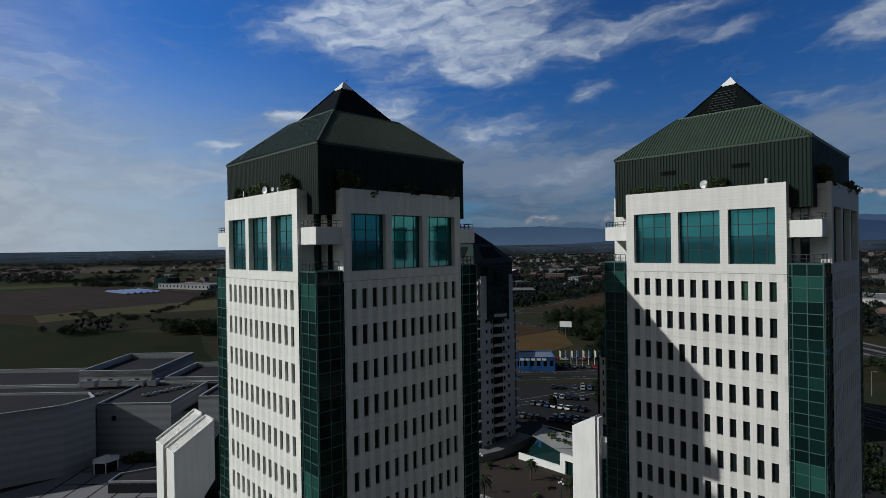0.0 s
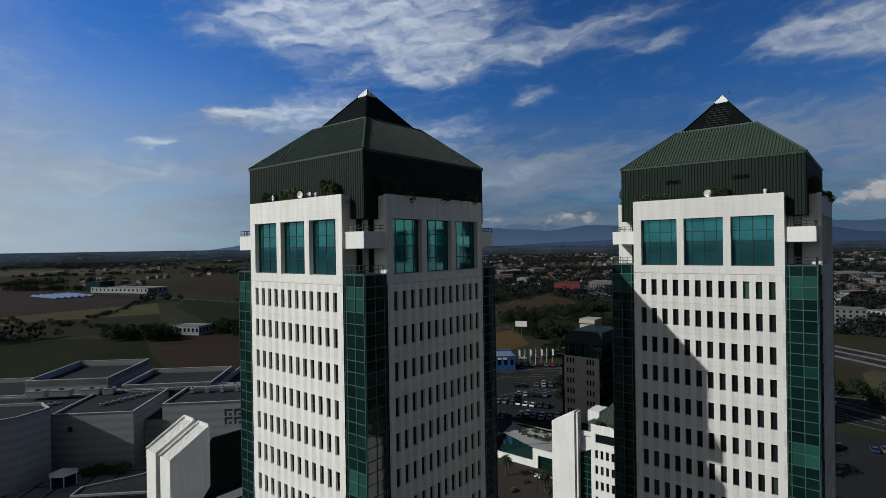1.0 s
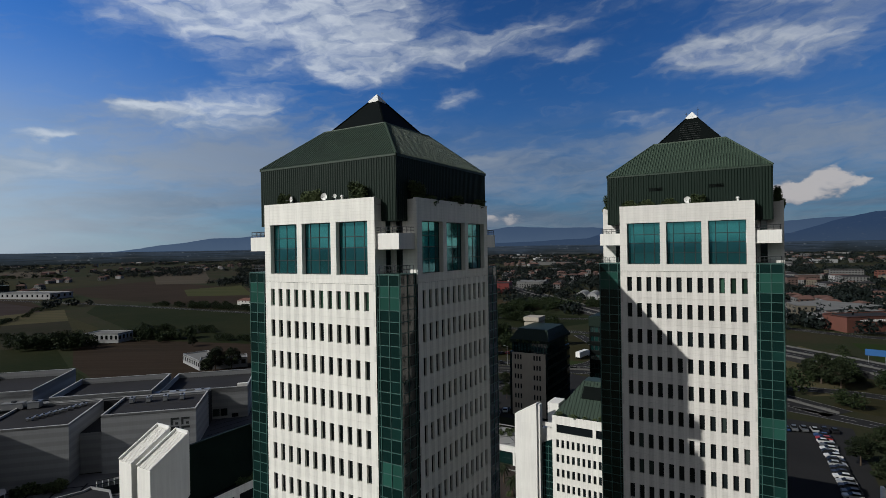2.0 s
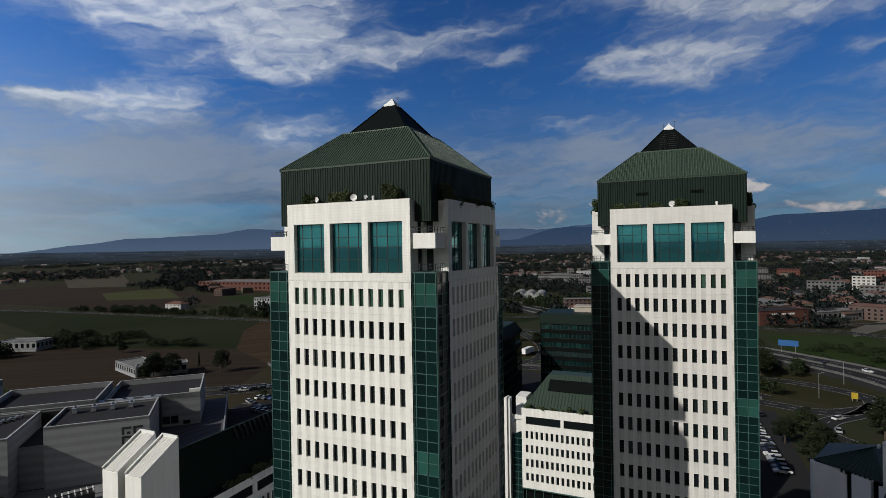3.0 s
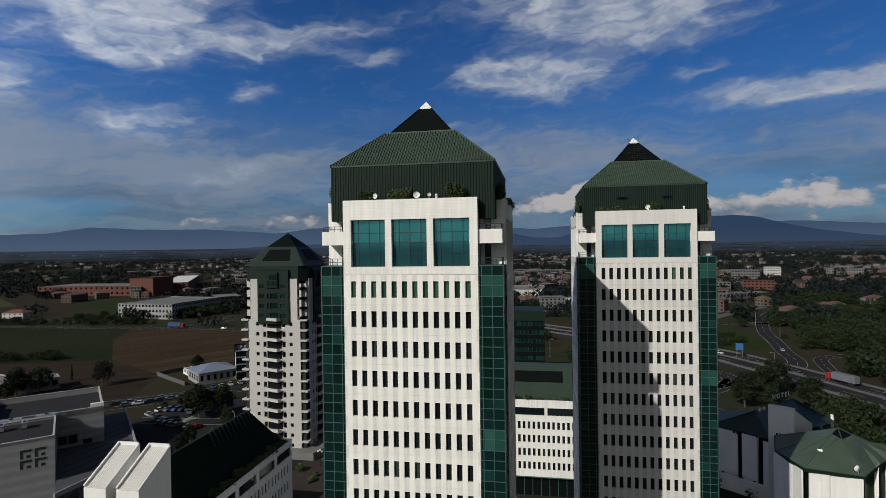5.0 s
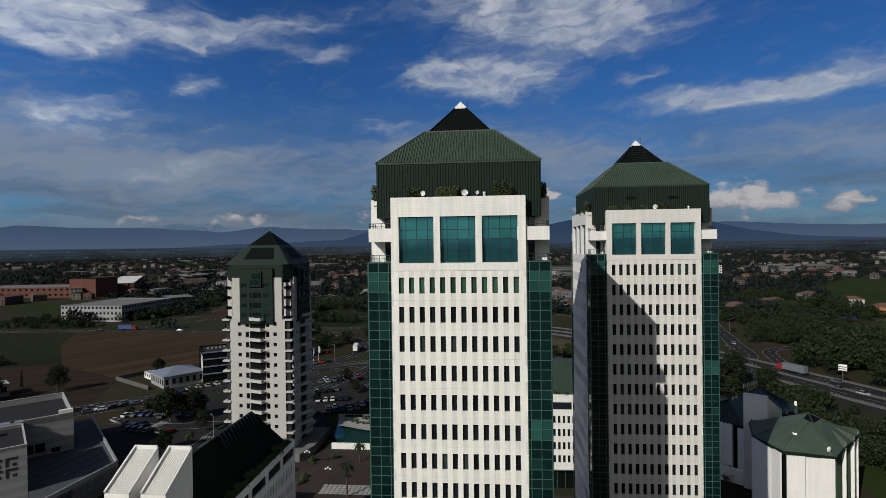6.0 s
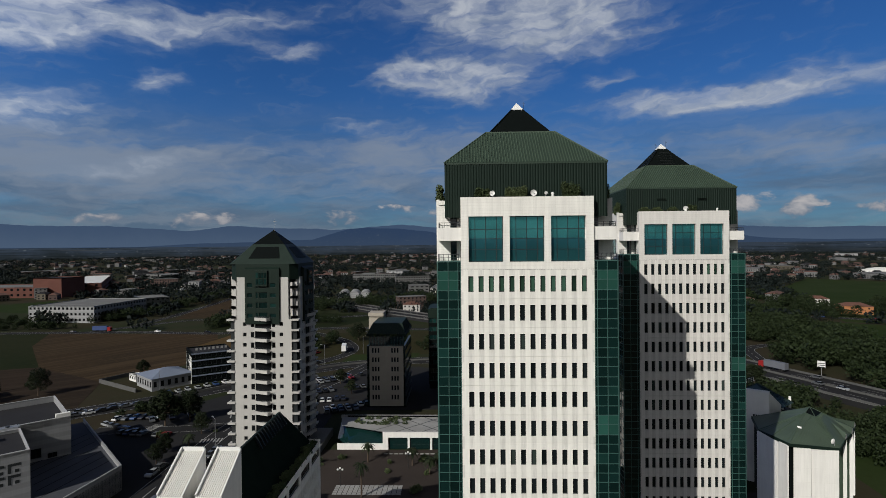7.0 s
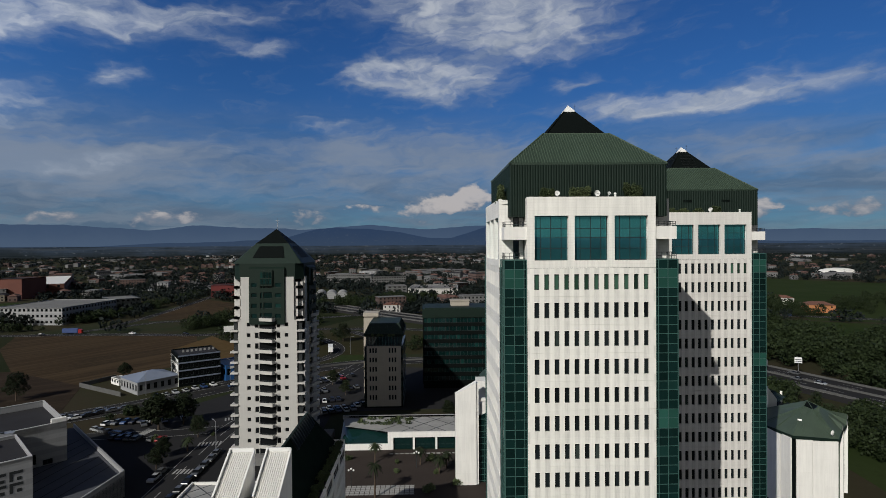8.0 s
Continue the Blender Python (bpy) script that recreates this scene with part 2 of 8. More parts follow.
def stained_band(name, colour, joint=0.93):
    """A storey's pale wall: faint tile joints, grey rain stains under each slot, brighter stripes between them."""
    m, n, place = new_material(name)
    own = n.add("ShaderNodeTexCoord").outputs["Object"]
    p = n.add("ShaderNodeSeparateXYZ", {0: own})
    flat = n.add("ShaderNodeCombineXYZ", {0: p.outputs[0], 1: p.outputs[2], 2: 0.0}).outputs[0]
    world = n.add("ShaderNodeSeparateXYZ", {0: place})
    spread = n.add("ShaderNodeCombineXYZ", {0: n.math("ADD", world.outputs[0], world.outputs[1]), 1: world.outputs[2], 2: 0.0}).outputs[0]
    brick = n.add("ShaderNodeTexBrick", {"Vector": flat, "Scale": 1.0, "Mortar Size": 0.008, "Mortar Smooth": 0.4, "Bias": 0.0, "Brick Width": 1.1236, "Row Height": 0.52,
                                         "Color1": rgb(1, 1, 1), "Color2": rgb(0.975, 0.975, 0.97), "Mortar": rgb(joint, joint, joint * 0.985)}, offset=0.0)
    off = n.math("ABSOLUTE", n.math("SUBTRACT", n.math("FRACT", n.math("ADD", n.math("DIVIDE", n.math("ADD", p.outputs[0], 6.18), 1.1236), 20.5)), 0.5))
    column = n.step(off, 0.34, 0.20)
    below = n.math("MAXIMUM", n.step(p.outputs[2], -1.70, -1.78), n.step(p.outputs[2], 0.02, 0.10))
    drip = n.noise(n.vec("MULTIPLY", spread, (3.1, 0.35, 1.0)), 1.0, 5.0, 0.65)
    stain = n.math("MULTIPLY", n.math("MULTIPLY", column, below), n.math("ADD", 0.05, n.math("MULTIPLY", n.step(drip, 0.3, 0.7), 0.17)))
    down = n.noise(n.vec("MULTIPLY", spread, (2.3, 0.10, 1.0)), 1.0, 5.0, 0.62)
    patch = n.noise(spread, 0.17, 3.0, 0.5)
    grain = n.noise(place, 9.0, 3.0, 0.6)
    v = n.math("ADD", n.math("MULTIPLY", n.math("SUBTRACT", down, 0.5), -0.26), n.math("MULTIPLY", n.math("SUBTRACT", patch, 0.5), 0.14))
    v = n.math("SUBTRACT", n.math("ADD", v, n.math("MULTIPLY", n.math("SUBTRACT", grain, 0.5), 0.08)), stain)
    r = n.add("ShaderNodeObjectInfo").outputs["Random"]
    v = n.math("ADD", v, n.math("MULTIPLY", n.math("SUBTRACT", r, 0.5), 0.04))
    tone = n.vec("SCALE", n.mix(1.0, rgb(*colour), brick.outputs["Color"], "MULTIPLY"))
    n.tree.links.new(n.math("ADD", v, 1.0), tone.node.inputs["Scale"])
    finish(n, Base_Color=tone, Roughness=0.6, Specular_IOR_Level=0.35, Normal=bump(n, n.math("SUBTRACT", grain, n.math("MULTIPLY", brick.outputs["Fac"], 1.0)), 0.2, 0.02))
    return m


def glass(name, colour, spread=0.6, rough=0.05, metal=0.0, pale=None, share=0.1, coat=0.0, specular=0.6):
    """Reflecting window glass over a dark room; some panes have pale blinds behind them."""
    m, n, place = new_material(name)
    r = n.add("ShaderNodeObjectInfo").outputs["Random"]
    c = n.vec("SCALE", colour)
    n.tree.links.new(n.math("ADD", n.math("MULTIPLY", r, spread), 1.0 - spread / 2), c.node.inputs["Scale"])
    if pale:
        w = n.noise(place, 0.9, 2.0, 0.5)
        pick = n.math("MULTIPLY", n.math("GREATER_THAN", n.math("FRACT", n.math("MULTIPLY", r, 37.31)), 1.0 - share), n.math("ADD", 0.5, n.math("MULTIPLY", w, 0.6)))
        c = n.mix(pick, c, rgb(*pale))
    ripple = n.noise(place, 0.8, 2.0, 0.5)
    finish(n, Base_Color=c, Roughness=rough, Metallic=metal, Specular_IOR_Level=specular, Coat_Weight=coat, Coat_Roughness=0.03, Normal=bump(n, ripple, 0.06, 0.05))
    return m


def leaves(name, dark, light):
    m, n, place = new_material(name)
    g = n.add("ShaderNodeNewGeometry")
    r = g.outputs["Random Per Island"]
    a = n.noise(place, 0.12, 3.0, 0.6)
    o = n.add("ShaderNodeObjectInfo").outputs["Random"]
    t = n.math("ADD", n.math("MULTIPLY", r, 0.30), n.math("ADD", n.math("MULTIPLY", a, 0.8), n.math("MULTIPLY", o, 0.2)))
    c = n.mix(n.step(t, 0.2, 1.0), rgb(*dark), rgb(*light))
    finish(n, Base_Color=c, Roughness=0.7, Specular_IOR_Level=0.15)
    return m


def field(name, c1, c2, c3, rows=0.0, turn=0.0):
    """Farm land: broad patches, tufts and, where ploughed or mown, rows."""
    m, n, place = new_material(name)
    a = n.noise(place, 0.012, 5.0, 0.62)
    b = n.noise(place, 0.35, 4.0, 0.65)
    c = n.mix(n.step(a, 0.36, 0.64), rgb(*c1), rgb(*c2))
    c = n.mix(n.math("MULTIPLY", n.step(b, 0.45, 0.75), 0.5), c, rgb(*c3))
    if rows:
        spun = n.add("ShaderNodeVectorRotate", {"Vector": place, "Angle": radians(turn)}, rotation_type="Z_AXIS").outputs[0]
        w = n.noise(n.vec("MULTIPLY", spun, (rows, rows * 0.03, 1.0)), 1.0, 3.0, 0.6)
        c = n.mix(n.math("MULTIPLY", n.step(w, 0.42, 0.62), 0.7), c, rgb(*c3))
    finish(n, Base_Color=c, Roughness=1.0, Specular_IOR_Level=0.03)
    return m


WHITE = cladding("white_cladding", (0.83, 0.82, 0.77), streak=0.26)
WHITE_BAND = stained_band("white_storey_cladding", (0.85, 0.84, 0.79))
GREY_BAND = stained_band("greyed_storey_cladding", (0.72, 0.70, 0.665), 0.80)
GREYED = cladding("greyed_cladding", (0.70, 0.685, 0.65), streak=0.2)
WHITE_PLAIN = cladding("white_render", (0.81, 0.80, 0.76), (2.4, 3.0), 0.16)
GREY_WALL = cladding("grey_metal_cladding", (0.26, 0.265, 0.27), (6.0, 1.1), 0.12, 0.18)
BEIGE = cladding("beige_cladding", (0.40, 0.36, 0.30), (1.5, 0.6), 0.12)
# Render darkened: its base colour stands in for cloud shade on the town.
TOWN_GREY = cladding("shade_dimmed_render", (0.125, 0.125, 0.125), (3.0, 3.0), 0.16)
DULL_GREEN = surface("dull_green_roof_metal", (0.016, 0.028, 0.022), 0.55, 0.0, 0.3, 4.0, 0.25, 0.01, specular=0.2)
CREAM = cladding("cream_render", (0.48, 0.47, 0.445), (3.0, 3.0), 0.07)
GREEN_METAL = surface("green_sheet_metal", (0.0075, 0.0175, 0.0125), 0.55, 0.0, 0.25, 5.0, 0.22, 0.01, specular=0.2)
GREEN_ROOF = surface("green_roof_metal", (0.030, 0.050, 0.036), 0.5, 0.0, 0.3, 4.0, 0.25, 0.01, specular=0.35)
GREEN_SEAM = surface("green_roof_seam", (0.060, 0.090, 0.062), 0.5, 0.0, 0.3, 4.0, 0.2, 0.0)
OLD_GREEN = surface("weathered_green_roof", (0.060, 0.086, 0.060), 0.5, 0.0, 0.22, 2.5, 0.4, 0.01)
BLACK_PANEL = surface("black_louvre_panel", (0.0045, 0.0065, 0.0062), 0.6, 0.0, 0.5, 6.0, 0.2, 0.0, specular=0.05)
MULLION = surface("green_mullion", (0.046, 0.108, 0.096), 0.45, 0.0, 0.5, 6.0, 0.15, 0.0)
DARK_FRAME = surface("dark_window_frame", (0.02, 0.024, 0.025), 0.45, 0.0, 0.5, 6.0, 0.15, 0.0)
STEEL = surface("grey_steel", (0.35, 0.36, 0.37), 0.45, 0.6, 0.5, 6.0, 0.15, 0.0)
DARK_STEEL = surface("dark_steel_rail", (0.03, 0.035, 0.04), 0.5, 0.2, 0.5, 6.0, 0.15, 0.0)
PALE_ROOF = surface("pale_ribbed_roof", (0.72, 0.71, 0.67), 0.55, 0.0, 0.3, 5.0, 0.15, 0.01)
HALL_ROOF = surface("pale_grey_hall_roof", (0.30, 0.30, 0.29), 0.8, 0.0, 0.15, 3.0, 0.35, 0.01, specular=0.15)
DARK_ROOF = surface("dark_bitumen_roof", (0.03, 0.03, 0.033), 0.95, 0.0, 0.08, 3.0, 0.35, 0.02, specular=0.1)
COPING = surface("pale_metal_coping", (0.42, 0.42, 0.42), 0.6, 0.0, 0.3, 5.0, 0.15, 0.0)
CONCRETE = surface("concrete", (0.165, 0.165, 0.16), 0.9, 0.0, 0.12, 3.0, 0.3, 0.02, specular=0.1)
PAVING = surface("brown_paving", (0.042, 0.034, 0.030), 0.95, 0.0, 0.06, 2.0, 0.4, 0.02, specular=0.1)
# Asphalt colour lowered further for cloud shade over the ground.
ASPHALT = surface("asphalt", (0.023, 0.023, 0.024), 0.95, 0.0, 0.05, 4.0, 0.3, 0.01, specular=0.08)
LINE_WHITE = surface("road_paint", (0.27, 0.27, 0.26), 0.8, 0.0, 0.2, 3.0, 0.3, 0.0)
BRICK_RED = surface("red_brick_wall", (0.115, 0.042, 0.030), 0.9, 0.0, 0.1, 3.0, 0.25, 0.01)
TILE_RED = surface("terracotta_roof", (0.12, 0.055, 0.038), 0.9, 0.0, 0.1, 1.5, 0.35, 0.02, 0.3)
BARK = surface("bark", (0.07, 0.05, 0.035), 0.95, 0.0, 0.6, 9.0, 0.3, 0.02)
BLUE_ROOF = surface("blue_grey_roof", (0.16, 0.19, 0.25), 0.6, 0.0, 0.1, 2.0, 0.25, 0.01)
WHITE_PAINT = surface("white_paint", (0.78, 0.78, 0.76), 0.5, 0.0, 0.4, 5.0, 0.08, 0.0)

SMALL_GLASS = glass("dark_window_glass", (0.010, 0.014, 0.016), 0.8, 0.07, 0.0, (0.04, 0.055, 0.05), 0.07, specular=0.22)
CURTAIN_GLASS = glass("green_curtain_glass", (0.004, 0.018, 0.017), 0.7, 0.05, 0.0, (0.010, 0.042, 0.037), 0.05)
# Green reflection painted into the glass colour of the top slot row.
GREEN_REFLECTION = glass("green_reflection_glass", (0.030, 0.072, 0.050), 1.2, 0.06, 0.0)
# Paler glass colour holds the light of the rooms behind.
LIT_ROOM_GLASS = glass("lit_room_green_glass", (0.020, 0.078, 0.062), 0.5, 0.05, 0.0)
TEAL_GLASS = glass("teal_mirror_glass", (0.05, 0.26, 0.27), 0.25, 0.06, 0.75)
# Darker glass colour: the dark land's reflection painted into the lower panes.
TEAL_LAND_REFLECTION = glass("teal_land_reflection_glass", (0.038, 0.175, 0.20), 0.3, 0.06, 0.7)
HOUSE_GLASS = glass("house_window_glass", (0.008, 0.009, 0.010), 0.8, 0.12, specular=0.2)

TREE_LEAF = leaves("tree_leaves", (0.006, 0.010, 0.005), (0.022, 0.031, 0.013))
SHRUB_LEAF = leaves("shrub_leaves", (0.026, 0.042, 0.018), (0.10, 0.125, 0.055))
# Cool dark tones: distance haze put into the far leaves' base colour.
HAZED_LEAF = leaves("haze_cooled_leaves", (0.0045, 0.0075, 0.0065), (0.012, 0.018, 0.016))
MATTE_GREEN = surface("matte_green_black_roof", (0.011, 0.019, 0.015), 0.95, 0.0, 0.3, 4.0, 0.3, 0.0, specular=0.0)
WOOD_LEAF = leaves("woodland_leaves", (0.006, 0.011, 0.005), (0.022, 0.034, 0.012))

# ---- mesh helpers ----


class Geo:
    """Collects faces, each with the number of its material."""

    def __init__(self):
        self.v, self.f, self.m = [], [], []

    def face(self, pts, m=0):
        k = len(self.v)
        self.v.extend(tuple(p) for p in pts)
        self.f.append(tuple(range(k, k + len(pts))))
        self.m.append(m)

    def box(self, x0, y0, z0, x1, y1, z1, m=0):
        k = len(self.v)
        self.v.extend([(x0, y0, z0), (x1, y0, z0), (x1, y1, z0), (x0, y1, z0), (x0, y0, z1), (x1, y0, z1), (x1, y1, z1), (x0, y1, z1)])
        for q in ((0, 3, 2, 1), (4, 5, 6, 7), (0, 1, 5, 4), (1, 2, 6, 5), (2, 3, 7, 6), (3, 0, 4, 7)):
            self.f.append(tuple(k + i for i in q))
            self.m.append(m)

    def prism(self, poly, z0, z1, m=0, m_top=None, tops=None):
        """An upright prism over a plan (counter-clockwise); tops may give each corner its own height."""
        k, c = len(self.v), len(poly)
        tops = tops or [z1] * c
        self.v.extend([(p[0], p[1], z0) for p in poly] + [(p[0], p[1], t) for p, t in zip(poly, tops)])
        self.f.append(tuple(k + c + i for i in range(c)))
        self.m.append(m if m_top is None else m_top)
        self.f.append(tuple(k + i for i in reversed(range(c))))
        self.m.append(m)
        for i in range(c):
            j = (i + 1) % c
            self.f.append((k + i, k + j, k + c + j, k + c + i))
            self.m.append(m)

    def beam(self, a, b, w, h=None, m=0):
        """A square bar from a to b."""
        a, b = Vector(a), Vector(b)
        d = (b - a).normalized()
        side = d.cross(Vector((0, 0, 1)))
        side = (side.normalized() if side.length > 1e-4 else Vector((1, 0, 0))) * (w / 2)
        up = side.cross(d).normalized() * ((h or w) / 2)
        k = len(self.v)
        for p in (a, b):
            for sx, su in ((-1, -1), (1, -1), (1, 1), (-1, 1)):
                self.v.append(tuple(p + side * sx + up * su))
        for q in ((0, 1, 2, 3), (7, 6, 5, 4), (0, 4, 5, 1), (1, 5, 6, 2), (2, 6, 7, 3), (3, 7, 4, 0)):
            self.f.append(tuple(k + i for i in q))
            self.m.append(m)

    def tube(self, a, b, r0, r1, sides=8, m=0):
        a, b = Vector(a), Vector(b)
        q = (b - a).to_track_quat("Z", "Y")
        k = len(self.v)
        for p, r in ((a, r0), (b, r1)):
            for i in range(sides):
                t = 2 * math.pi * i / sides
                self.v.append(tuple(p + q @ Vector((r * math.cos(t), r * math.sin(t), 0))))
        for i in range(sides):
            j = (i + 1) % sides
            self.f.append((k + i, k + j, k + sides + j, k + sides + i))
            self.m.append(m)
        self.f.append(tuple(k + i for i in reversed(range(sides))))
        self.f.append(tuple(k + sides + i for i in range(sides)))
        self.m += [m, m]

    def wall(self, place, s0, s1, z0, z1, openings, depth, m=0, m_reveal=None):
        """A wall face with openings (s, z, s, z) that go in by depth. place(s, d, z) gives the point."""
        ss = sorted({s0, s1, *[o[0] for o in openings], *[o[2] for o in openings]})
        zs = sorted({z0, z1, *[o[1] for o in openings], *[o[3] for o in openings]})
        for a, b in zip(ss, ss[1:]):
            for c, d in zip(zs, zs[1:]):
                mid = ((a + b) / 2, (c + d) / 2)
                if not any(o[0] < mid[0] < o[2] and o[1] < mid[1] < o[3] for o in openings):
                    self.face([place(a, 0, c), place(b, 0, c), place(b, 0, d), place(a, 0, d)], m)
        r = m if m_reveal is None else m_reveal
        for a, c, b, d in openings:
            ring = [(a, c), (b, c), (b, d), (a, d)]
            for (p, q), (p2, q2) in zip(ring, ring[1:] + ring[:1]):
                self.face([place(p, 0, q), place(p, depth, q), place(p2, depth, q2), place(p2, 0, q2)], r)

    def mesh(self, name, materials):
        me = bpy.data.meshes.new(name)
        me.from_pydata(self.v, [], self.f)
        for mt in materials if isinstance(materials, (list, tuple)) else [materials]:
            me.materials.append(mt)
        me.polygons.foreach_set("material_index", self.m)
        me.update()
        return me


def put(name, mesh, parent=None, m=None, label=""):
    ob = new(name, mesh)
    if parent is not None:
        ob.parent = parent
    if m is not None:
        ob.matrix_basis = m
    return tagged(ob, label) if label else ob


def part(name, geo, materials, parent=None, label="", m=None):
    return put(name, geo.mesh(name, materials), parent, m, label)


def thing(name, x, y, z, label, category, group="", turn=0.0, kind=""):
    ob = new(name)
    ob.empty_display_size = 0.5
    ob.matrix_basis = pose(x, y, z, 0, 0, turn)
    return tagged(ob, label, category, group, kind)


def shift(x, y, z, rz=0.0):
    return pose(x, y, z, 0, 0, rz)


def side_place(k, half, cx=0.0, cy=0.0):
    """Wall coordinates for the k-th side (front, right, back, left) of a square."""
    c, s = ((1, 0), (0, 1), (-1, 0), (0, -1))[k]
    return lambda a, d, z: (cx + c * a - s * (d - half), cy + s * a + c * (d - half), z)


def between(p, q):
    """Wall coordinates for the stretch from p to q, seen with p to the left; depth goes inwards."""
    p, q = Vector(p[:2]), Vector(q[:2])
    t = (q - p).normalized()
    n = Vector((-t.y, t.x))
    return (lambda a, d, z: (p.x + t.x * a + n.x * d, p.y + t.y * a + n.y * d, z)), (q - p).length

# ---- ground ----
# Land tones kept very dark, standing in for cloud shade.
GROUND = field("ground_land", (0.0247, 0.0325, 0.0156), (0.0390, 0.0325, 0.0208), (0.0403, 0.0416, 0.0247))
g = Geo()
N = 24
for i in range(N):
    for j in range(N):
        a0, a1 = 2 * math.pi * i / N, 2 * math.pi * (i + 1) / N
        r0, r1 = 4700 * (j / N) ** 1.6, 4700 * ((j + 1) / N) ** 1.6
        ring = [(r0 * math.cos(a0), r0 * math.sin(a0), 0), (r1 * math.cos(a0), r1 * math.sin(a0), 0), (r1 * math.cos(a1), r1 * math.sin(a1), 0), (r0 * math.cos(a1), r0 * math.sin(a1), 0)]
        g.face(ring[1:] if j == 0 else ring)
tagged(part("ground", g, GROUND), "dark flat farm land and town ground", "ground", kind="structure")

# ---- the two office towers ----
HALF, WING, STOREY, SILL, PARAPET, EAVE = 10.0, 7.25, 3.17, 58.0, 65.0, 68.9
ROWS_OF_WINDOWS = 17
WINDOW_TOP = 56.46
EAVE_HALF, BREAK_HALF, BREAK_Z, CAP_HALF, CAP_Z, APEX_Z = 8.95, 4.1, 73.35, 0.62, 76.95, 77.75
FRONT_PLACE = side_place(0, HALF)


def tower_meshes():
    made = {}
    spots = [-6.18 + 1.1236 * i for i in range(12)]
    # one storey's white band with twelve slots, its origin at the slots' top
    g = Geo()
    holes = [(s - 0.285, -1.75, s + 0.285, 0.0) for s in spots]
    g.wall(FRONT_PLACE, -WING, WING, -2.478, 0.68, holes, 0.32)
    g.face([FRONT_PLACE(-WING, 0, 0.68), FRONT_PLACE(WING, 0, 0.68), FRONT_PLACE(WING, 0.2, 0.68), FRONT_PLACE(-WING, 0.2, 0.68)])
    g.face([FRONT_PLACE(-WING, 0, -2.478), FRONT_PLACE(WING, 0, -2.478), FRONT_PLACE(WING, 0.2, -2.478), FRONT_PLACE(-WING, 0.2, -2.478)])
    made["band"] = g.mesh("facade_band", WHITE_BAND)
    made["grey_band"] = g.mesh("facade_band", GREY_BAND)
    # slot window: dark frame, one pane
    g = Geo()
    w, h = 0.285, 1.75
    for a in ((-w, -h, -w + 0.05, 0), (w - 0.05, -h, w, 0), (-w + 0.05, -0.06, w - 0.05, 0), (-w + 0.05, -h, w - 0.05, -h + 0.08)):
        g.box(a[0], 0.0, a[1], a[2], 0.07, a[3], 0)
    g.face([(-w, 0.045, -h), (w, 0.045, -h), (w, 0.045, 0), (-w, 0.045, 0)], 1)
    made["slot"] = g.mesh("slot_window", [DARK_FRAME, SMALL_GLASS])
    made["green_slot"] = g.mesh("green_slot_window", [DARK_FRAME, GREEN_REFLECTION])
    made["spots"] = spots
    return made


TOWER = tower_meshes()
BIG_WINDOWS = [(-6.4, -2.6), (-1.9, 1.9), (2.6, 6.4)]


def crown_face(parent, k, clad):
    """The white top of one side with three tall recessed windows."""
    m = shift(0, 0, 0, 90 * k)
    g = Geo()
    z0 = WINDOW_TOP + 0.71
    g.wall(FRONT_PLACE, -WING, WING, z0, PARAPET, [(a, SILL, b, 63.0) for a, b in BIG_WINDOWS], 0.55)
    for s, q in ((-WING, 1), (WING, -1)):
        g.face([(s, -HALF, z0), (s, -WING, z0), (s, -WING, PARAPET), (s, -HALF, PARAPET)])
    g.box(-WING, -HALF, PARAPET, WING, -HALF + 0.35, PARAPET + 0.12)
    g.box(-WING, -HALF + 0.35, PARAPET - 0.6, WING, -EAVE_HALF + 0.5, PARAPET - 0.5)
    crown = part("crown_wall", g, clad, parent, "white tiled wall with three tall openings", m)
    for a, b in BIG_WINDOWS:
        win = Geo()
        c0, c1 = a, b
        cols = [c0 + 0.05, c0 + 0.72, c0 + 1.9, c0 + 3.08, c1 - 0.05]
        rows = [SILL + 0.05, 59.35, 60.55, 61.6, 62.95]
        y = -HALF + 0.5
        win.box(c0, y + 0.05, SILL, c1, y + 0.09, 63.0)
        w = part("tall_window", win, DARK_FRAME, parent, "tall teal window with a dark grid of bars", m)
        for c in cols:
            bar = Geo()
            bar.box(c - 0.03, y - 0.04, SILL, c + 0.03, y + 0.05, 63.0)
            part("bar", bar, DARK_FRAME, w)
        for r in rows:
            bar = Geo()
            bar.box(c0, y - 0.035, r - 0.03, c1, y + 0.045, r + 0.03)
            part("bar", bar, DARK_FRAME, w)
        for i in range(4):
            for j in range(4):
                p = Geo()
                p.face([(cols[i], y, rows[j]), (cols[i + 1], y, rows[j]), (cols[i + 1], y, rows[j + 1]), (cols[i], y, rows[j + 1])])
                part("pane", p, TEAL_GLASS if j > 1 else TEAL_LAND_REFLECTION, w)
    return crown


def corner_meshes():
    """Panes and bars of the glazed corner that fills the notch between two sides."""
    a0, a1 = WING + 0.06, HALF - 0.14
    cols = [a0, a0 + 0.28, a0 + 1.36, a1 - 0.06]
    return a0, a1, cols


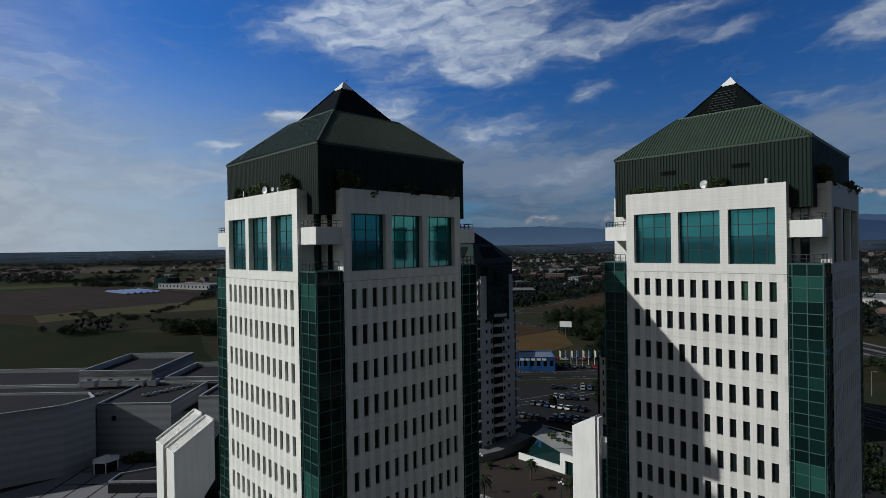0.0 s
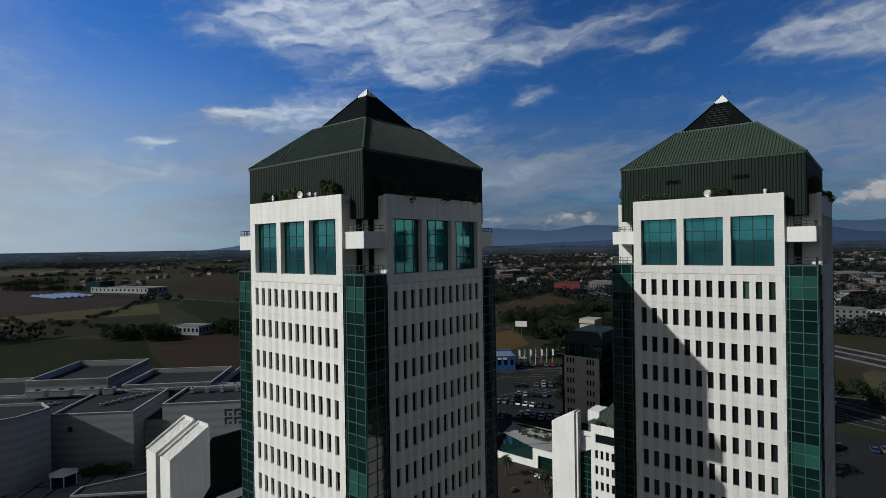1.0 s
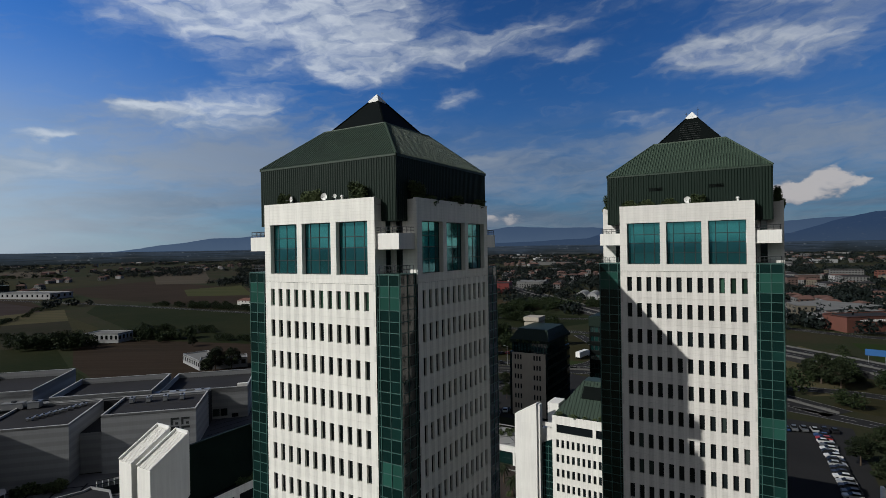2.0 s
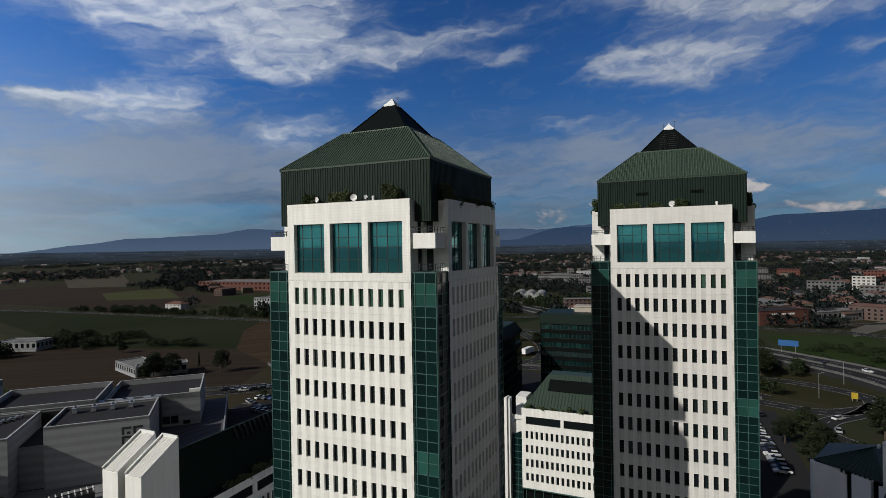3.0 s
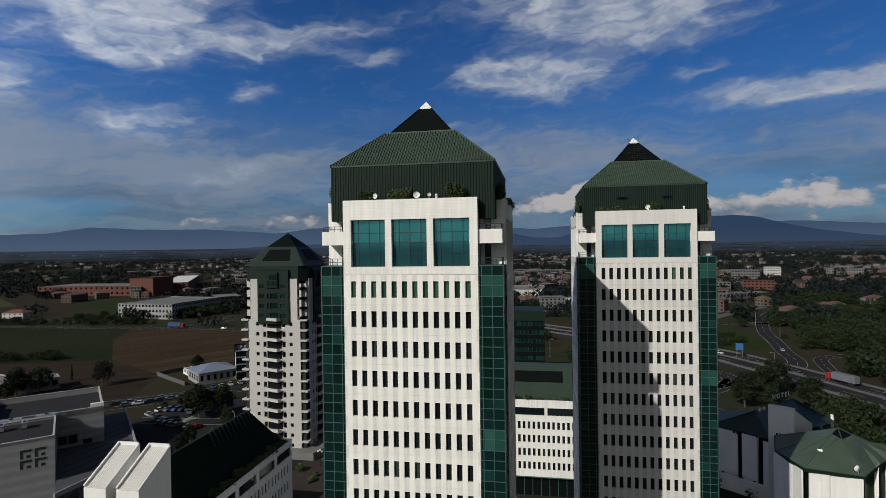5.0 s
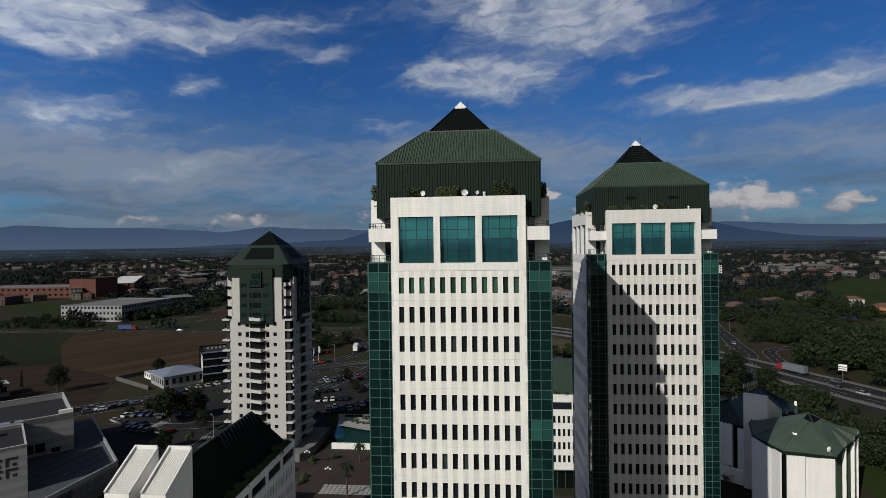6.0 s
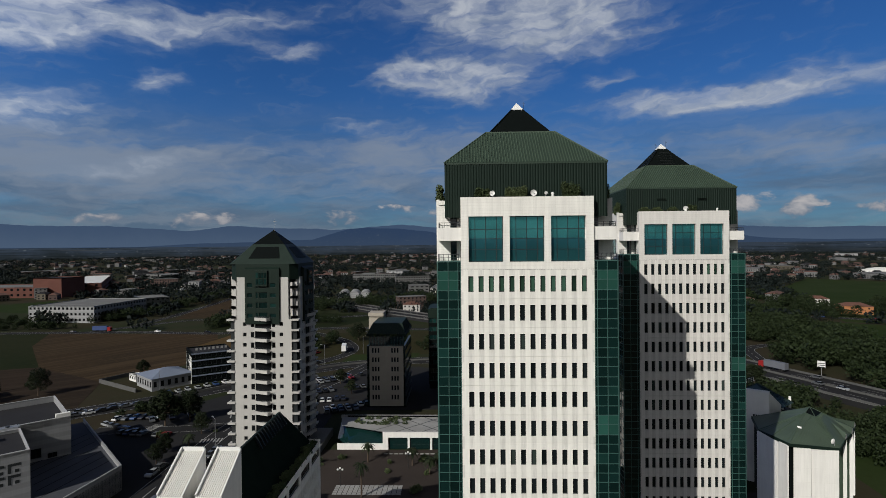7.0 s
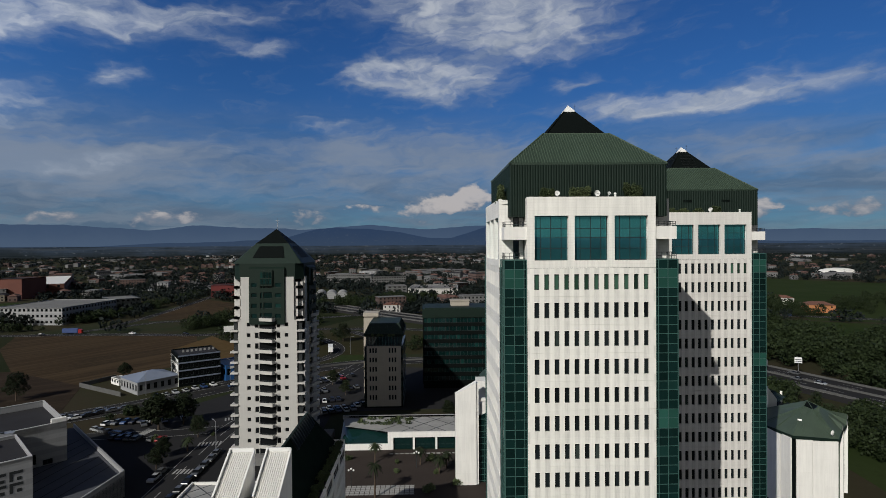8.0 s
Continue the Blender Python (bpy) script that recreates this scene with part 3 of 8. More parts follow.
def corner_glazing(parent, k, single):
    """A glazed corner at the right end of side k: bars in one mesh, panes to the ground."""
    a0, a1, cols = corner_meshes()
    m = shift(0, 0, 0, 90 * k)
    y = -a1
    bars, rest = Geo(), Geo()
    levels = []
    for r in range(ROWS_OF_WINDOWS + 1):
        top = SILL + 0.05 - STOREY * r
        levels += [top, top - 1.02, top - 2.02]
    levels = [z for z in levels if z > 0.4] + [0.3]
    for z in levels:
        bars.box(a0, y - 0.03, z - 0.035, a1, y + 0.06, z + 0.035)
        bars.box(a1 - 0.06, y, z - 0.035, a1 + 0.03, -a0, z + 0.035)
    for c in cols:
        bars.box(c - 0.035, y - 0.05, 0, c + 0.035, y + 0.05, SILL + 0.1)
        bars.box(a1 - 0.05, -c - 0.035, 0, a1 + 0.05, -c + 0.035, SILL + 0.1)
    bars.box(a0 - 0.06, -a1, SILL + 0.0, a1, -a0 + 0.06, SILL + 0.12)
    glazing = part("corner_glazing", bars, MULLION, parent, "green glass corner with fine green bars", m)
    shared = {}
    for li in range(len(levels) - 1):
        z1, z0 = levels[li], levels[li + 1]
        bright = li in (1, 2) or li in (16, 17) and k == 0
        for ci in range(3):
            for side in (0, 1):
                if side == 0:
                    q = [(cols[ci], y, z0), (cols[ci + 1], y, z0), (cols[ci + 1], y, z1), (cols[ci], y, z1)]
                else:
                    q = [(a1, -cols[ci + 1], z0), (a1, -cols[ci], z0), (a1, -cols[ci], z1), (a1, -cols[ci + 1], z1)]
                glassy = LIT_ROOM_GLASS if bright and ci and side == (0 if k == 0 else 1) else CURTAIN_GLASS
                if single and z0 > 22:
                    p = Geo()
                    p.face(q)
                    part("pane", p, glassy, glazing)
                else:
                    rest.face(q)
    if rest.f:
        tagged(part("lower_panes", rest, CURTAIN_GLASS, glazing), kind="stuff")
    # the balcony above it
    b = Geo()
    b0, b1 = WING, HALF - 0.25
    zb = 60.35
    b.box(b0 - 0.9, -b1, zb, b1, -b1 + 0.18, zb + 1.45)
    b.box(b1 - 0.18, -b1 + 0.18, zb, b1, -b0 + 0.9, zb + 1.45)
    b.box(b0 - 0.9, -b1 + 0.18, zb, b1 - 0.18, -b0 + 0.9, zb + 0.2)
    balcony = part("corner_balcony", b, WHITE_PLAIN, parent, "white box-shaped corner balcony", m)
    for z, lo, hi, base, owner in ((zb + 1.45, b0 - 0.2, b1 - 0.1, 0.55, balcony), (SILL + 0.12, a0 + 0.2, a1 - 0.15, 0.75, glazing)):
        rail = Geo()
        for t in (base, base * 0.5):
            rail.beam((lo, -hi, z + t), (hi, -hi, z + t), 0.05)
            rail.beam((hi, -hi, z + t), (hi, -lo, z + t), 0.05)
        for i in range(5):
            c = lo + (hi - lo) * i / 4
            rail.beam((c, -hi, z), (c, -hi, z + base), 0.045)
            rail.beam((hi, -c, z), (hi, -c, z + base), 0.045)
        part("railing", rail, DARK_STEEL, owner, "thin dark steel railing")
    for z0, z1 in ((60.5, 63.0), (58.15, 60.3)):
        for lo, hi in ((WING + 0.45, WING + 1.15),):
            d = Geo()
            d.box(lo, -WING - 0.06, z0, hi, -WING - 0.02, z1, 0)
            d.box(lo + 0.07, -WING - 0.08, z0 + 0.1, hi - 0.07, -WING - 0.06, z1 - 0.1, 1)
            part("terrace_door", d, [DARK_FRAME, CURTAIN_GLASS], parent, "dark glazed terrace door", m)
            d = Geo()
            d.box(WING + 0.02, -hi, z0, WING + 0.06, -lo, z1, 0)
            d.box(WING + 0.06, -hi + 0.07, z0 + 0.1, WING + 0.08, -lo - 0.07, z1 - 0.1, 1)
            part("terrace_door", d, [DARK_FRAME, CURTAIN_GLASS], parent, "dark glazed terrace door", m)


def roof_parts(parent, louvred):
    """Dark green ribbed skirt, seamed hip roof, black louvred top and white cap."""
    e = EAVE_HALF
    low = 62.95
    for k in range(4):
        m = shift(0, 0, 0, 90 * k)
        g = Geo()
        pitch = 0.30
        count = round(2 * e / pitch)
        for i in range(count):
            s = -e + 2 * e * i / count
            w = 2 * e / count
            pts = [(s, -e), (s + w * 0.25, -e - 0.05), (s + w * 0.6, -e - 0.05), (s + w * 0.85, -e), (s + w, -e)]
            for p, q in zip(pts, pts[1:]):
                g.face([(p[0], p[1], low), (q[0], q[1], low), (q[0], q[1], EAVE), (p[0], p[1], EAVE)])
        g.face([(-e, -e, low), (e, -e, low), (e - 2, -e + 2, low), (-e + 2, -e + 2, low)])
        part("roof_skirt", g, GREEN_METAL, parent, "dark green ribbed metal wall", m)
        g = Geo()
        o = e + 0.08
        g.face([(-o, -o, EAVE + 0.12), (o, -o, EAVE + 0.12), (BREAK_HALF, -BREAK_HALF, BREAK_Z), (-BREAK_HALF, -BREAK_HALF, BREAK_Z)])
        g.box(-o, -o, EAVE - 0.06, o, -o + 0.25, EAVE + 0.115)
        slope = part("roof_slope", g, GREEN_ROOF, parent, "green metal roof slope with standing seams", m)
        seams = Geo()
        rise = (BREAK_Z - EAVE - 0.12) / (o - BREAK_HALF)
        count = 58
        for i in range(1, count):
            s = -o + 2 * o * i / count
            y1 = -max(BREAK_HALF, abs(s))
            if o + y1 > 0.3:
                seams.beam((s, -o, EAVE + 0.15), (s, y1, EAVE + 0.15 + rise * (o + y1)), 0.075, 0.10)
        seams.beam((o, -o, EAVE + 0.14), (BREAK_HALF, -BREAK_HALF, BREAK_Z + 0.03), 0.16, 0.12)
        seams.beam((-BREAK_HALF, -BREAK_HALF, BREAK_Z), (BREAK_HALF, -BREAK_HALF, BREAK_Z), 0.14, 0.14)
        part("seams", seams, GREEN_SEAM, slope)
        g = Geo()
        i = BREAK_HALF - 0.22
        g.face([(-i, -i, BREAK_Z - 0.25), (i, -i, BREAK_Z - 0.25), (CAP_HALF, -CAP_HALF, CAP_Z), (-CAP_HALF, -CAP_HALF, CAP_Z)])
        g.beam((i, -i, BREAK_Z - 0.2), (CAP_HALF, -CAP_HALF, CAP_Z), 0.16, 0.14)
        top = part("louvred_top", g, BLACK_PANEL, parent, "black louvred roof top", m)
        if louvred:
            sl = Geo()
            for j in range(9):
                t = 0.08 + 0.085 * j
                y = -i + (i - CAP_HALF) * t
                z = BREAK_Z - 0.25 + (CAP_Z - BREAK_Z + 0.25) * t
                wide = min(1.25, -y * 0.62)
                sl.beam((-wide, y - 0.05, z + 0.06), (wide, y - 0.05, z + 0.06), 0.05, 0.03)
            part("slats", sl, DARK_FRAME, top)
    if louvred:
        for s in (-3.2, 3.4):
            for j in range(3):
                v = Geo()
                v.box(s - 0.75, -e - 0.11, 66.9 + 0.14 * j, s + 0.75, -e - 0.04, 66.97 + 0.14 * j)
                part("vent_slat", v, BLACK_PANEL, parent)
    g = Geo()
    c = CAP_HALF + 0.12
    g.box(-c, -c, CAP_Z - 0.1, c, c, CAP_Z + 0.02)
    for k in range(4):
        p = side_place(k, 0)
        rot = [Matrix.Rotation(radians(90 * k), 3, "Z") @ Vector(q) for q in ((-c, -c, CAP_Z + 0.02), (c, -c, CAP_Z + 0.02), (0, 0, APEX_Z + 0.15))]
        g.face(rot)
    part("roof_cap", g, WHITE_PAINT, parent, "small white pyramid cap")
    mast = Geo()
    for x, y, h in ((0.75, -0.4, 1.3), (-0.7, 0.5, 1.0)) if louvred else ((0.85, -0.2, 1.0),):
        mast.tube((x, y, CAP_Z - 0.6), (x, y, CAP_Z + h), 0.035, 0.02, 6)
        mast.beam((x - 0.2, y, CAP_Z + h * 0.8), (x + 0.2, y, CAP_Z + h * 0.8), 0.03)
    part("antenna", mast, DARK_STEEL, parent, "thin roof antenna")


def office_tower(x, y, sides, label, louvred, clad, band):
    tower = thing("office_tower", x, y, 0, label, "office tower", "twin office towers")
    inner, q = HALF - 0.33, HALF - 0.25
    blocks = [(-inner, -WING, 0.0, inner, WING, SILL - 0.9), (-WING, -inner, 0.0, WING, -WING, SILL - 0.9), (-WING, WING, 0.0, WING, inner, SILL - 0.9)]
    blocks += [(min(a * WING, a * q), min(b * WING, b * q), 0, max(a * WING, a * q), max(b * WING, b * q), SILL) for a in (-1, 1) for b in (-1, 1)]
    for block in blocks:
        core = Geo()
        core.box(*block)
        part("core_block", core, BLACK_PANEL, tower)
    core = Geo()
    core.box(-WING + 0.001, -WING + 0.001, SILL - 0.9, WING - 0.001, WING - 0.001, EAVE - 2)
    part("crown_core", core, clad, tower)
    for k in range(4):
        m = shift(0, 0, 0, 90 * k)
        crown_face(tower, k, clad)
        base = Geo()
        base.wall(FRONT_PLACE, -WING, WING, 0.0, WINDOW_TOP - STOREY * 16 - 2.475, [(-6.4 + 4.4 * i, 0.0, -2.4 + 4.4 * i, 3.1) for i in range(3)], 0.3)
        part("base_wall", base, clad, tower, "", m)
        rest = Geo()
        for r in range(ROWS_OF_WINDOWS):
            z = WINDOW_TOP - STOREY * r
            put("facade_band", TOWER[band], tower, m @ shift(0, 0, z))
            for s in TOWER["spots"]:
                if r < 14 and k in sides[:1] or r < 10 and k in sides[1:]:
                    put("slot_window", TOWER["green_slot" if r == 0 and (band == "band" or s > 3.0) else "slot"], tower, m @ shift(s, -HALF + 0.22, z))
                else:
                    rest.face([(s - 0.285, -HALF + 0.25, z - 1.75), (s + 0.285, -HALF + 0.25, z - 1.75), (s + 0.285, -HALF + 0.25, z), (s - 0.285, -HALF + 0.25, z)])
        if rest.f:
            tagged(part("far_slot_windows", rest, SMALL_GLASS, tower, "", m), kind="stuff")
        corner_glazing(tower, k, k in (0, 3))
    roof_parts(tower, louvred)
    return tower


TOWER_A, TOWER_B = (-48.2, 33.5), (-19.0, 63.45)
office_tower(*TOWER_A, (0, 1), "white tiled office tower with dark green hip roof", False, WHITE, "band")
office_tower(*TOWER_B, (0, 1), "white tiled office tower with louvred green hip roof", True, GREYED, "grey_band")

# ---- walls with windows for the other buildings ----
WINDOW_MESHES = {}


def window_mesh(w, h, glassy, frame=0.07, cross=False):
    key = (round(w, 2), round(h, 2), glassy.name, cross)
    if key not in WINDOW_MESHES:
        g = Geo()
        f = min(frame, w * 0.15)
        a, b = w / 2, w / 2 - f
        g.box(-a, -0.06, 0, -b, 0.04, h, 0)
        g.box(b, -0.06, 0, a, 0.04, h, 0)
        g.box(-b, -0.06, 0, b, 0.04, f, 0)
        g.box(-b, -0.06, h - f, b, 0.04, h, 0)
        if cross:
            for i in range(1, max(2, round(w / 1.2))):
                s = -a + w * i / max(2, round(w / 1.2))
                g.box(s - 0.04, -0.05, f, s + 0.04, 0.02, h - f, 0)
        g.face([(-b, 0, f), (b, 0, f), (b, 0, h - f), (-b, 0, h - f)], 1)
        WINDOW_MESHES[key] = g.mesh("window", [DARK_FRAME, glassy])
    return WINDOW_MESHES[key]


def facade(parent, p, q, z0, z1, openings, material, depth=0.25, glassy=None, name="wall", label="", cross=False, singles=True):
    """One wall from p to q with real openings and a window in each."""
    place, length = between(p, q)
    g = Geo()
    g.wall(place, 0, length, z0, z1, openings, depth)
    wall = part(name, g, material, parent, label)
    if glassy is not None:
        turn = math.degrees(math.atan2(q[1] - p[1], q[0] - p[0]))
        rest = Geo()
        for a, c, b, d in openings:
            if singles:
                x, y, z = place((a + b) / 2, depth - 0.05, c)
                put("window", window_mesh(b - a, d - c, glassy, cross=cross), wall, shift(x, y, z, turn))
            else:
                rest.face([place(a, depth - 0.05, c), place(b, depth - 0.05, c), place(b, depth - 0.05, d), place(a, depth - 0.05, d)])
        if rest.f:
            tagged(part("window_panes", rest, glassy, wall), kind="stuff")
    return wall


def slab(parent, name, poly, z0, z1, material, label="", tops=None):
    g = Geo()
    g.prism(poly, z0, z1, tops=tops)
    return part(name, g, material, parent, label)


def rect(x0, y0, x1, y1):
    return [(x0, y0), (x1, y0), (x1, y1), (x0, y1)]


def parapet(parent, poly, z0, z1, wide, material, name="parapet"):
    """A low wall along the edge of a flat roof."""
    g = Geo()
    c = Vector((sum(p[0] for p in poly) / len(poly), sum(p[1] for p in poly) / len(poly)))
    n = len(poly)
    inner = []
    for i in range(n):
        a, b, d = Vector(poly[i - 1]), Vector(poly[i]), Vector(poly[(i + 1) % n])
        u, v = (b - a).normalized(), (d - b).normalized()
        nu, nv = Vector((-u.y, u.x)), Vector((-v.y, v.x))
        m = (nu + nv)
        m = m / max(0.3, m.dot(nu))
        inner.append(b + m * wide)
    for i in range(n):
        j = (i + 1) % n
        a, b, c2, d = poly[i], poly[j], inner[j], inner[i]
        g.prism([a, b, tuple(c2), tuple(d)], z0, z1)
    return part(name, g, material, parent)


def hip_roof(parent, x0, y0, x1, y1, z0, z1, inset_x, inset_y, material, name="roof", label="", seams=0.0, over=0.3):
    g = Geo()
    x0, y0, x1, y1 = x0 - over, y0 - over, x1 + over, y1 + over
    a = [(x0, y0, z0), (x1, y0, z0), (x1, y1, z0), (x0, y1, z0)]
    b = [(x0 + inset_x, y0 + inset_y, z1), (x1 - inset_x, y0 + inset_y, z1), (x1 - inset_x, y1 - inset_y, z1), (x0 + inset_x, y1 - inset_y, z1)]
    ribs = Geo()
    for i in range(4):
        j = (i + 1) % 4
        g.face([a[i], a[j], b[j], b[i]])
        if seams:
            A, B, C, D = Vector(a[i]), Vector(a[j]), Vector(b[j]), Vector(b[i])
            count = int((B - A).length / seams)
            L = (B - A).length
            u = (B - A) / L
            s0, s1 = (D - A).dot(u), (C - A).dot(u)
            rise = (D - A) - u * s0
            for k in range(1, count):
                s = L * k / count
                f = min(1.0, s / max(s0, 0.01), (L - s) / max(L - s1, 0.01))
                p = A + u * s
                ribs.beam(p + Vector((0, 0, 0.04)), p + rise * f + Vector((0, 0, 0.04)), 0.06, 0.09)
    g.face(b)
    g.face(list(reversed(a)))
    roof = part(name, g, material, parent, label)
    if seams:
        part("roof_seams", ribs, material, roof)
    return roof


def rows(s0, s1, count, w, zs, h):
    """A regular grid of openings."""
    step = (s1 - s0) / max(count - 1, 1)
    return [(s0 + step * i - w / 2, z, s0 + step * i + w / 2, z + h) for z in zs for i in range(count)]


# ---- residential tower ----
def residential_tower():
    x0, x1, y0, y1 = -121.1, -101.3, 114.0, 133.5
    cx, cy = (x0 + x1) / 2, (y0 + y1) / 2
    t = thing("residential_tower", cx, cy, 0, "cream residential tower with dark green mansard crown and balconies", "apartment tower")
    S, n = 2.93, 13
    top = 39.4

    def lower(p, q, shown):
        """One side: two pairs of windows beside a stack of balconies."""
        L = math.dist(p, q)
        zs = [top - S * (i + 1) + 0.75 for i in range(n)]
        ops = []
        for z in zs:
            for s, w, h, dz in ((2.9, 1.0, 1.05, 0.35), (5.1, 1.0, 1.55, 0.0), (L - 5.1, 1.0, 1.55, 0.0), (L - 2.9, 1.0, 1.05, 0.35)):
                ops.append((s - w / 2, z + dz, s + w / 2, z + dz + h))
            ops.append((L / 2 - 2.3, z - 0.55, L / 2 + 2.3, z + 1.95))
        return facade(t, p, q, 0.0, top, ops, CREAM, 0.35, HOUSE_GLASS, "wall", "cream rendered wall", singles=shown)

    loc = lambda x, y: (x - cx, y - cy)
    a, b, c, d = loc(x0 + 1.8, y0), loc(x1 - 1.8, y0), loc(x1 - 1.8, y1), loc(x0 + 1.8, y1)
    lower(a, b, True)
    g = Geo()
    for p, q in (((x1, y0 + 1.8), (x1, y1 - 1.8)), ((x1 - 1.8, y1), (x0 + 1.8, y1)), ((x0, y1 - 1.8), (x0, y0 + 1.8))):
        lower(loc(*p), loc(*q), p[0] == x1 and q[0] == x1)
    # corner balconies: slabs with dark recess behind
    dark = Geo()
    hx, hy = (x1 - x0) / 2, (y1 - y0) / 2
    for sx in (-1, 1):
        for sy in (-1, 1):
            xs, ys = sorted((sx * (hx - 1.8), sx * (hx - 0.5))), sorted((sy * (hy - 1.8), sy * (hy - 0.5)))
            dark.box(xs[0], ys[0], 0, xs[1], ys[1], top)
    part("balcony_recess", dark, DARK_FRAME, t)
    for i in range(n + 1):
        z = top - S * i
        if z < 0.5:
            continue
        for sx in (-1, 1):
            for sy in (-1, 1):
                bal = Geo()
                xs, ys = sorted((sx * (hx - 1.8), sx * (hx + 0.35))), sorted((sy * (hy - 1.8), sy * (hy + 0.35)))
                bal.box(xs[0], ys[0], z - 0.35, xs[1], ys[1], z + 0.12)
                put("balcony", bal.mesh("balcony", CREAM), t)
        for turn, half in ((0, hy), (90, hx)):
            mid = Geo()
            prow = (1.75, -half - 2.0)
            mid.prism([(-2.35, -half - 0.5), prow, (2.35, -half - 1.2), (2.35, -half + 0.1), (-2.35, -half + 0.1)], z - 0.28, z - 0.05)
            mid.prism([(-2.35, -half - 0.5), prow, (1.72, -half - 1.86), (-2.3, -half - 0.38)], z - 0.05, z + 0.62)
            mid.prism([prow, (2.35, -half - 1.2), (2.22, -half - 1.14), (1.72, -half - 1.86)], z - 0.05, z + 0.62)
            put("balcony", mid.mesh("balcony", CREAM), t, shift(0, 0, 0, turn))
            r = Geo()
            for zz in (z + 0.8, z + 1.0):
                r.beam((-2.3, -half - 0.46, zz), (1.73, -half - 1.93, zz), 0.05)
                r.beam((1.73, -half - 1.93, zz), (2.28, -half - 1.17, zz), 0.05)
            for px, py in ((-2.3, -half - 0.46), (1.73, -half - 1.93), (2.28, -half - 1.17)):
                r.beam((px, py, z + 0.6), (px, py, z + 1.0), 0.06)
            put("railing", r.mesh("railing", DARK_STEEL), t, shift(0, 0, 0, turn))
    # white fins that flank the green bay, with small balconies beside them
    for turn, hh, hw in ((0, hy, hx), (90, hx, hy), (180, hy, hx), (270, hx, hy)):
        for s in (-1, 1):
            f = Geo()
            xs = sorted((s * 4.9, s * 7.3))
            f.box(xs[0], -hh - 0.02, top, xs[1], -hh + 1.2, top + 11.9)
            put("fin_wall", f.mesh("fin_wall", CREAM), t, shift(0, 0, 0, turn))
            side = Geo()
            xs = sorted((s * 7.3, s * (hw - 0.5)))
            side.box(xs[0], -hh + 1.6, top, xs[1], -hh + 2.2, top + 10.4)
            put("set_back_wall", side.mesh("set_back_wall", CREAM), t, shift(0, 0, 0, turn))
            for j in range(4):
                bb = Geo()
                z = top + 0.1 + S * j * 0.97
                bb.box(xs[0], -hh + 0.5, z, xs[1], -hh + 1.6, z + 0.75)
                put("small_balcony", bb.mesh("small_balcony", CREAM), t, shift(0, 0, 0, turn))
    # green crown: drum, bays, mansard and top
    g = Geo()
    g.prism([(-hx + 2.2, -hy + 2.2), (hx - 2.2, -hy + 2.2), (hx - 2.2, hy - 2.2), (-hx + 2.2, hy - 2.2)], top - 0.5, 51.0)
    e = 9.6
    g.prism([(-e + 2, -e), (e - 2, -e), (e, -e + 2), (e, e - 2), (e - 2, e), (-e + 2, e), (-e, e - 2), (-e, -e + 2)], 50.6, 55.0)
    part("green_drum", g, GREEN_METAL, t, "dark green metal top storeys")
    for turn, hh in ((0, hy), (90, hx), (180, hy), (270, hx)):
        m = shift(0, 0, 0, turn)
        g = Geo()
        pl = lambda s, d, z: (s, -hh - 0.55 + d, z)
        ops = []
        for j in range(4):
            z = 39.9 + 2.85 * j
            ops += [(-4.3, z, -2.7, z + 1.25), (-1.8, z - 0.2, -1.2, z + 1.5), (-0.9, z - 0.2, 1.5, z + 1.5), (2.2, z, 3.9, z + 1.2)]
        g.wall(pl, -4.85, 4.85, 38.2, 53.6, ops, 0.3)
        g.face([(-4.85, -hh - 0.55, 38.2), (4.85, -hh - 0.55, 38.2), (4.85, -hh + 2.5, 38.2), (-4.85, -hh + 2.5, 38.2)])
        for s in (-4.85, 4.85):
            g.face([(s, -hh - 0.55, 38.2), (s, -hh + 2.5, 38.2), (s, -hh + 2.5, 55.6), (s, -hh - 0.55, 53.6)])
        g.face([(-4.85, -hh - 0.55, 53.6), (4.85, -hh - 0.55, 53.6), (4.85, -hh + 2.6, 55.6), (-4.85, -hh + 2.6, 55.6)])
        bay = put("green_bay", g.mesh("green_bay", GREEN_METAL), t, m, "projecting dark green metal bay with windows")
        for (a0, c0, b0, d0) in ops:
            put("window", window_mesh(b0 - a0, d0 - c0, CURTAIN_GLASS), bay, shift((a0 + b0) / 2, -hh - 0.35, c0))
        big = Geo()
        big.box(-1.9, -hh - 1.0, 48.8, 1.7, -hh - 0.5, 53.2, 0)
        box = put("bay_window", big.mesh("bay_window", GREEN_METAL), t, m, "green framed bay window")
        for i in range(4):
            for j in range(2):
                pg = Geo()
                pg.box(-1.55 + 0.8 * i, -hh - 1.06, 49.3 + 1.8 * j, -0.95 + 0.8 * i, -hh - 0.99, 50.8 + 1.8 * j)
                part("pane", pg, CURTAIN_GLASS, box)
        g = Geo()
        w0, w1, w2 = e - 0.4, 4.6, 2.0
        g.face([(-w0, -e, 55.0), (w0, -e, 55.0), (w1, -w1, 60.6), (-w1, -w1, 60.6)])
        g.face([(-w1, -w1, 60.6), (w1, -w1, 60.6), (0, 0, 64.9), (0, 0, 64.9)][:3], 1)
        g.face([(w0, -e, 55.0), (e, -w0, 55.0), (w1, -w1, 60.6)])
        slope = put("mansard_slope", g.mesh("mansard_slope", [DULL_GREEN, BLACK_PANEL]), t, m, "dark green sheet metal mansard")
        sky = Geo()
        n1 = Vector((0, -5.6, 5.0)).normalized() * 0.12
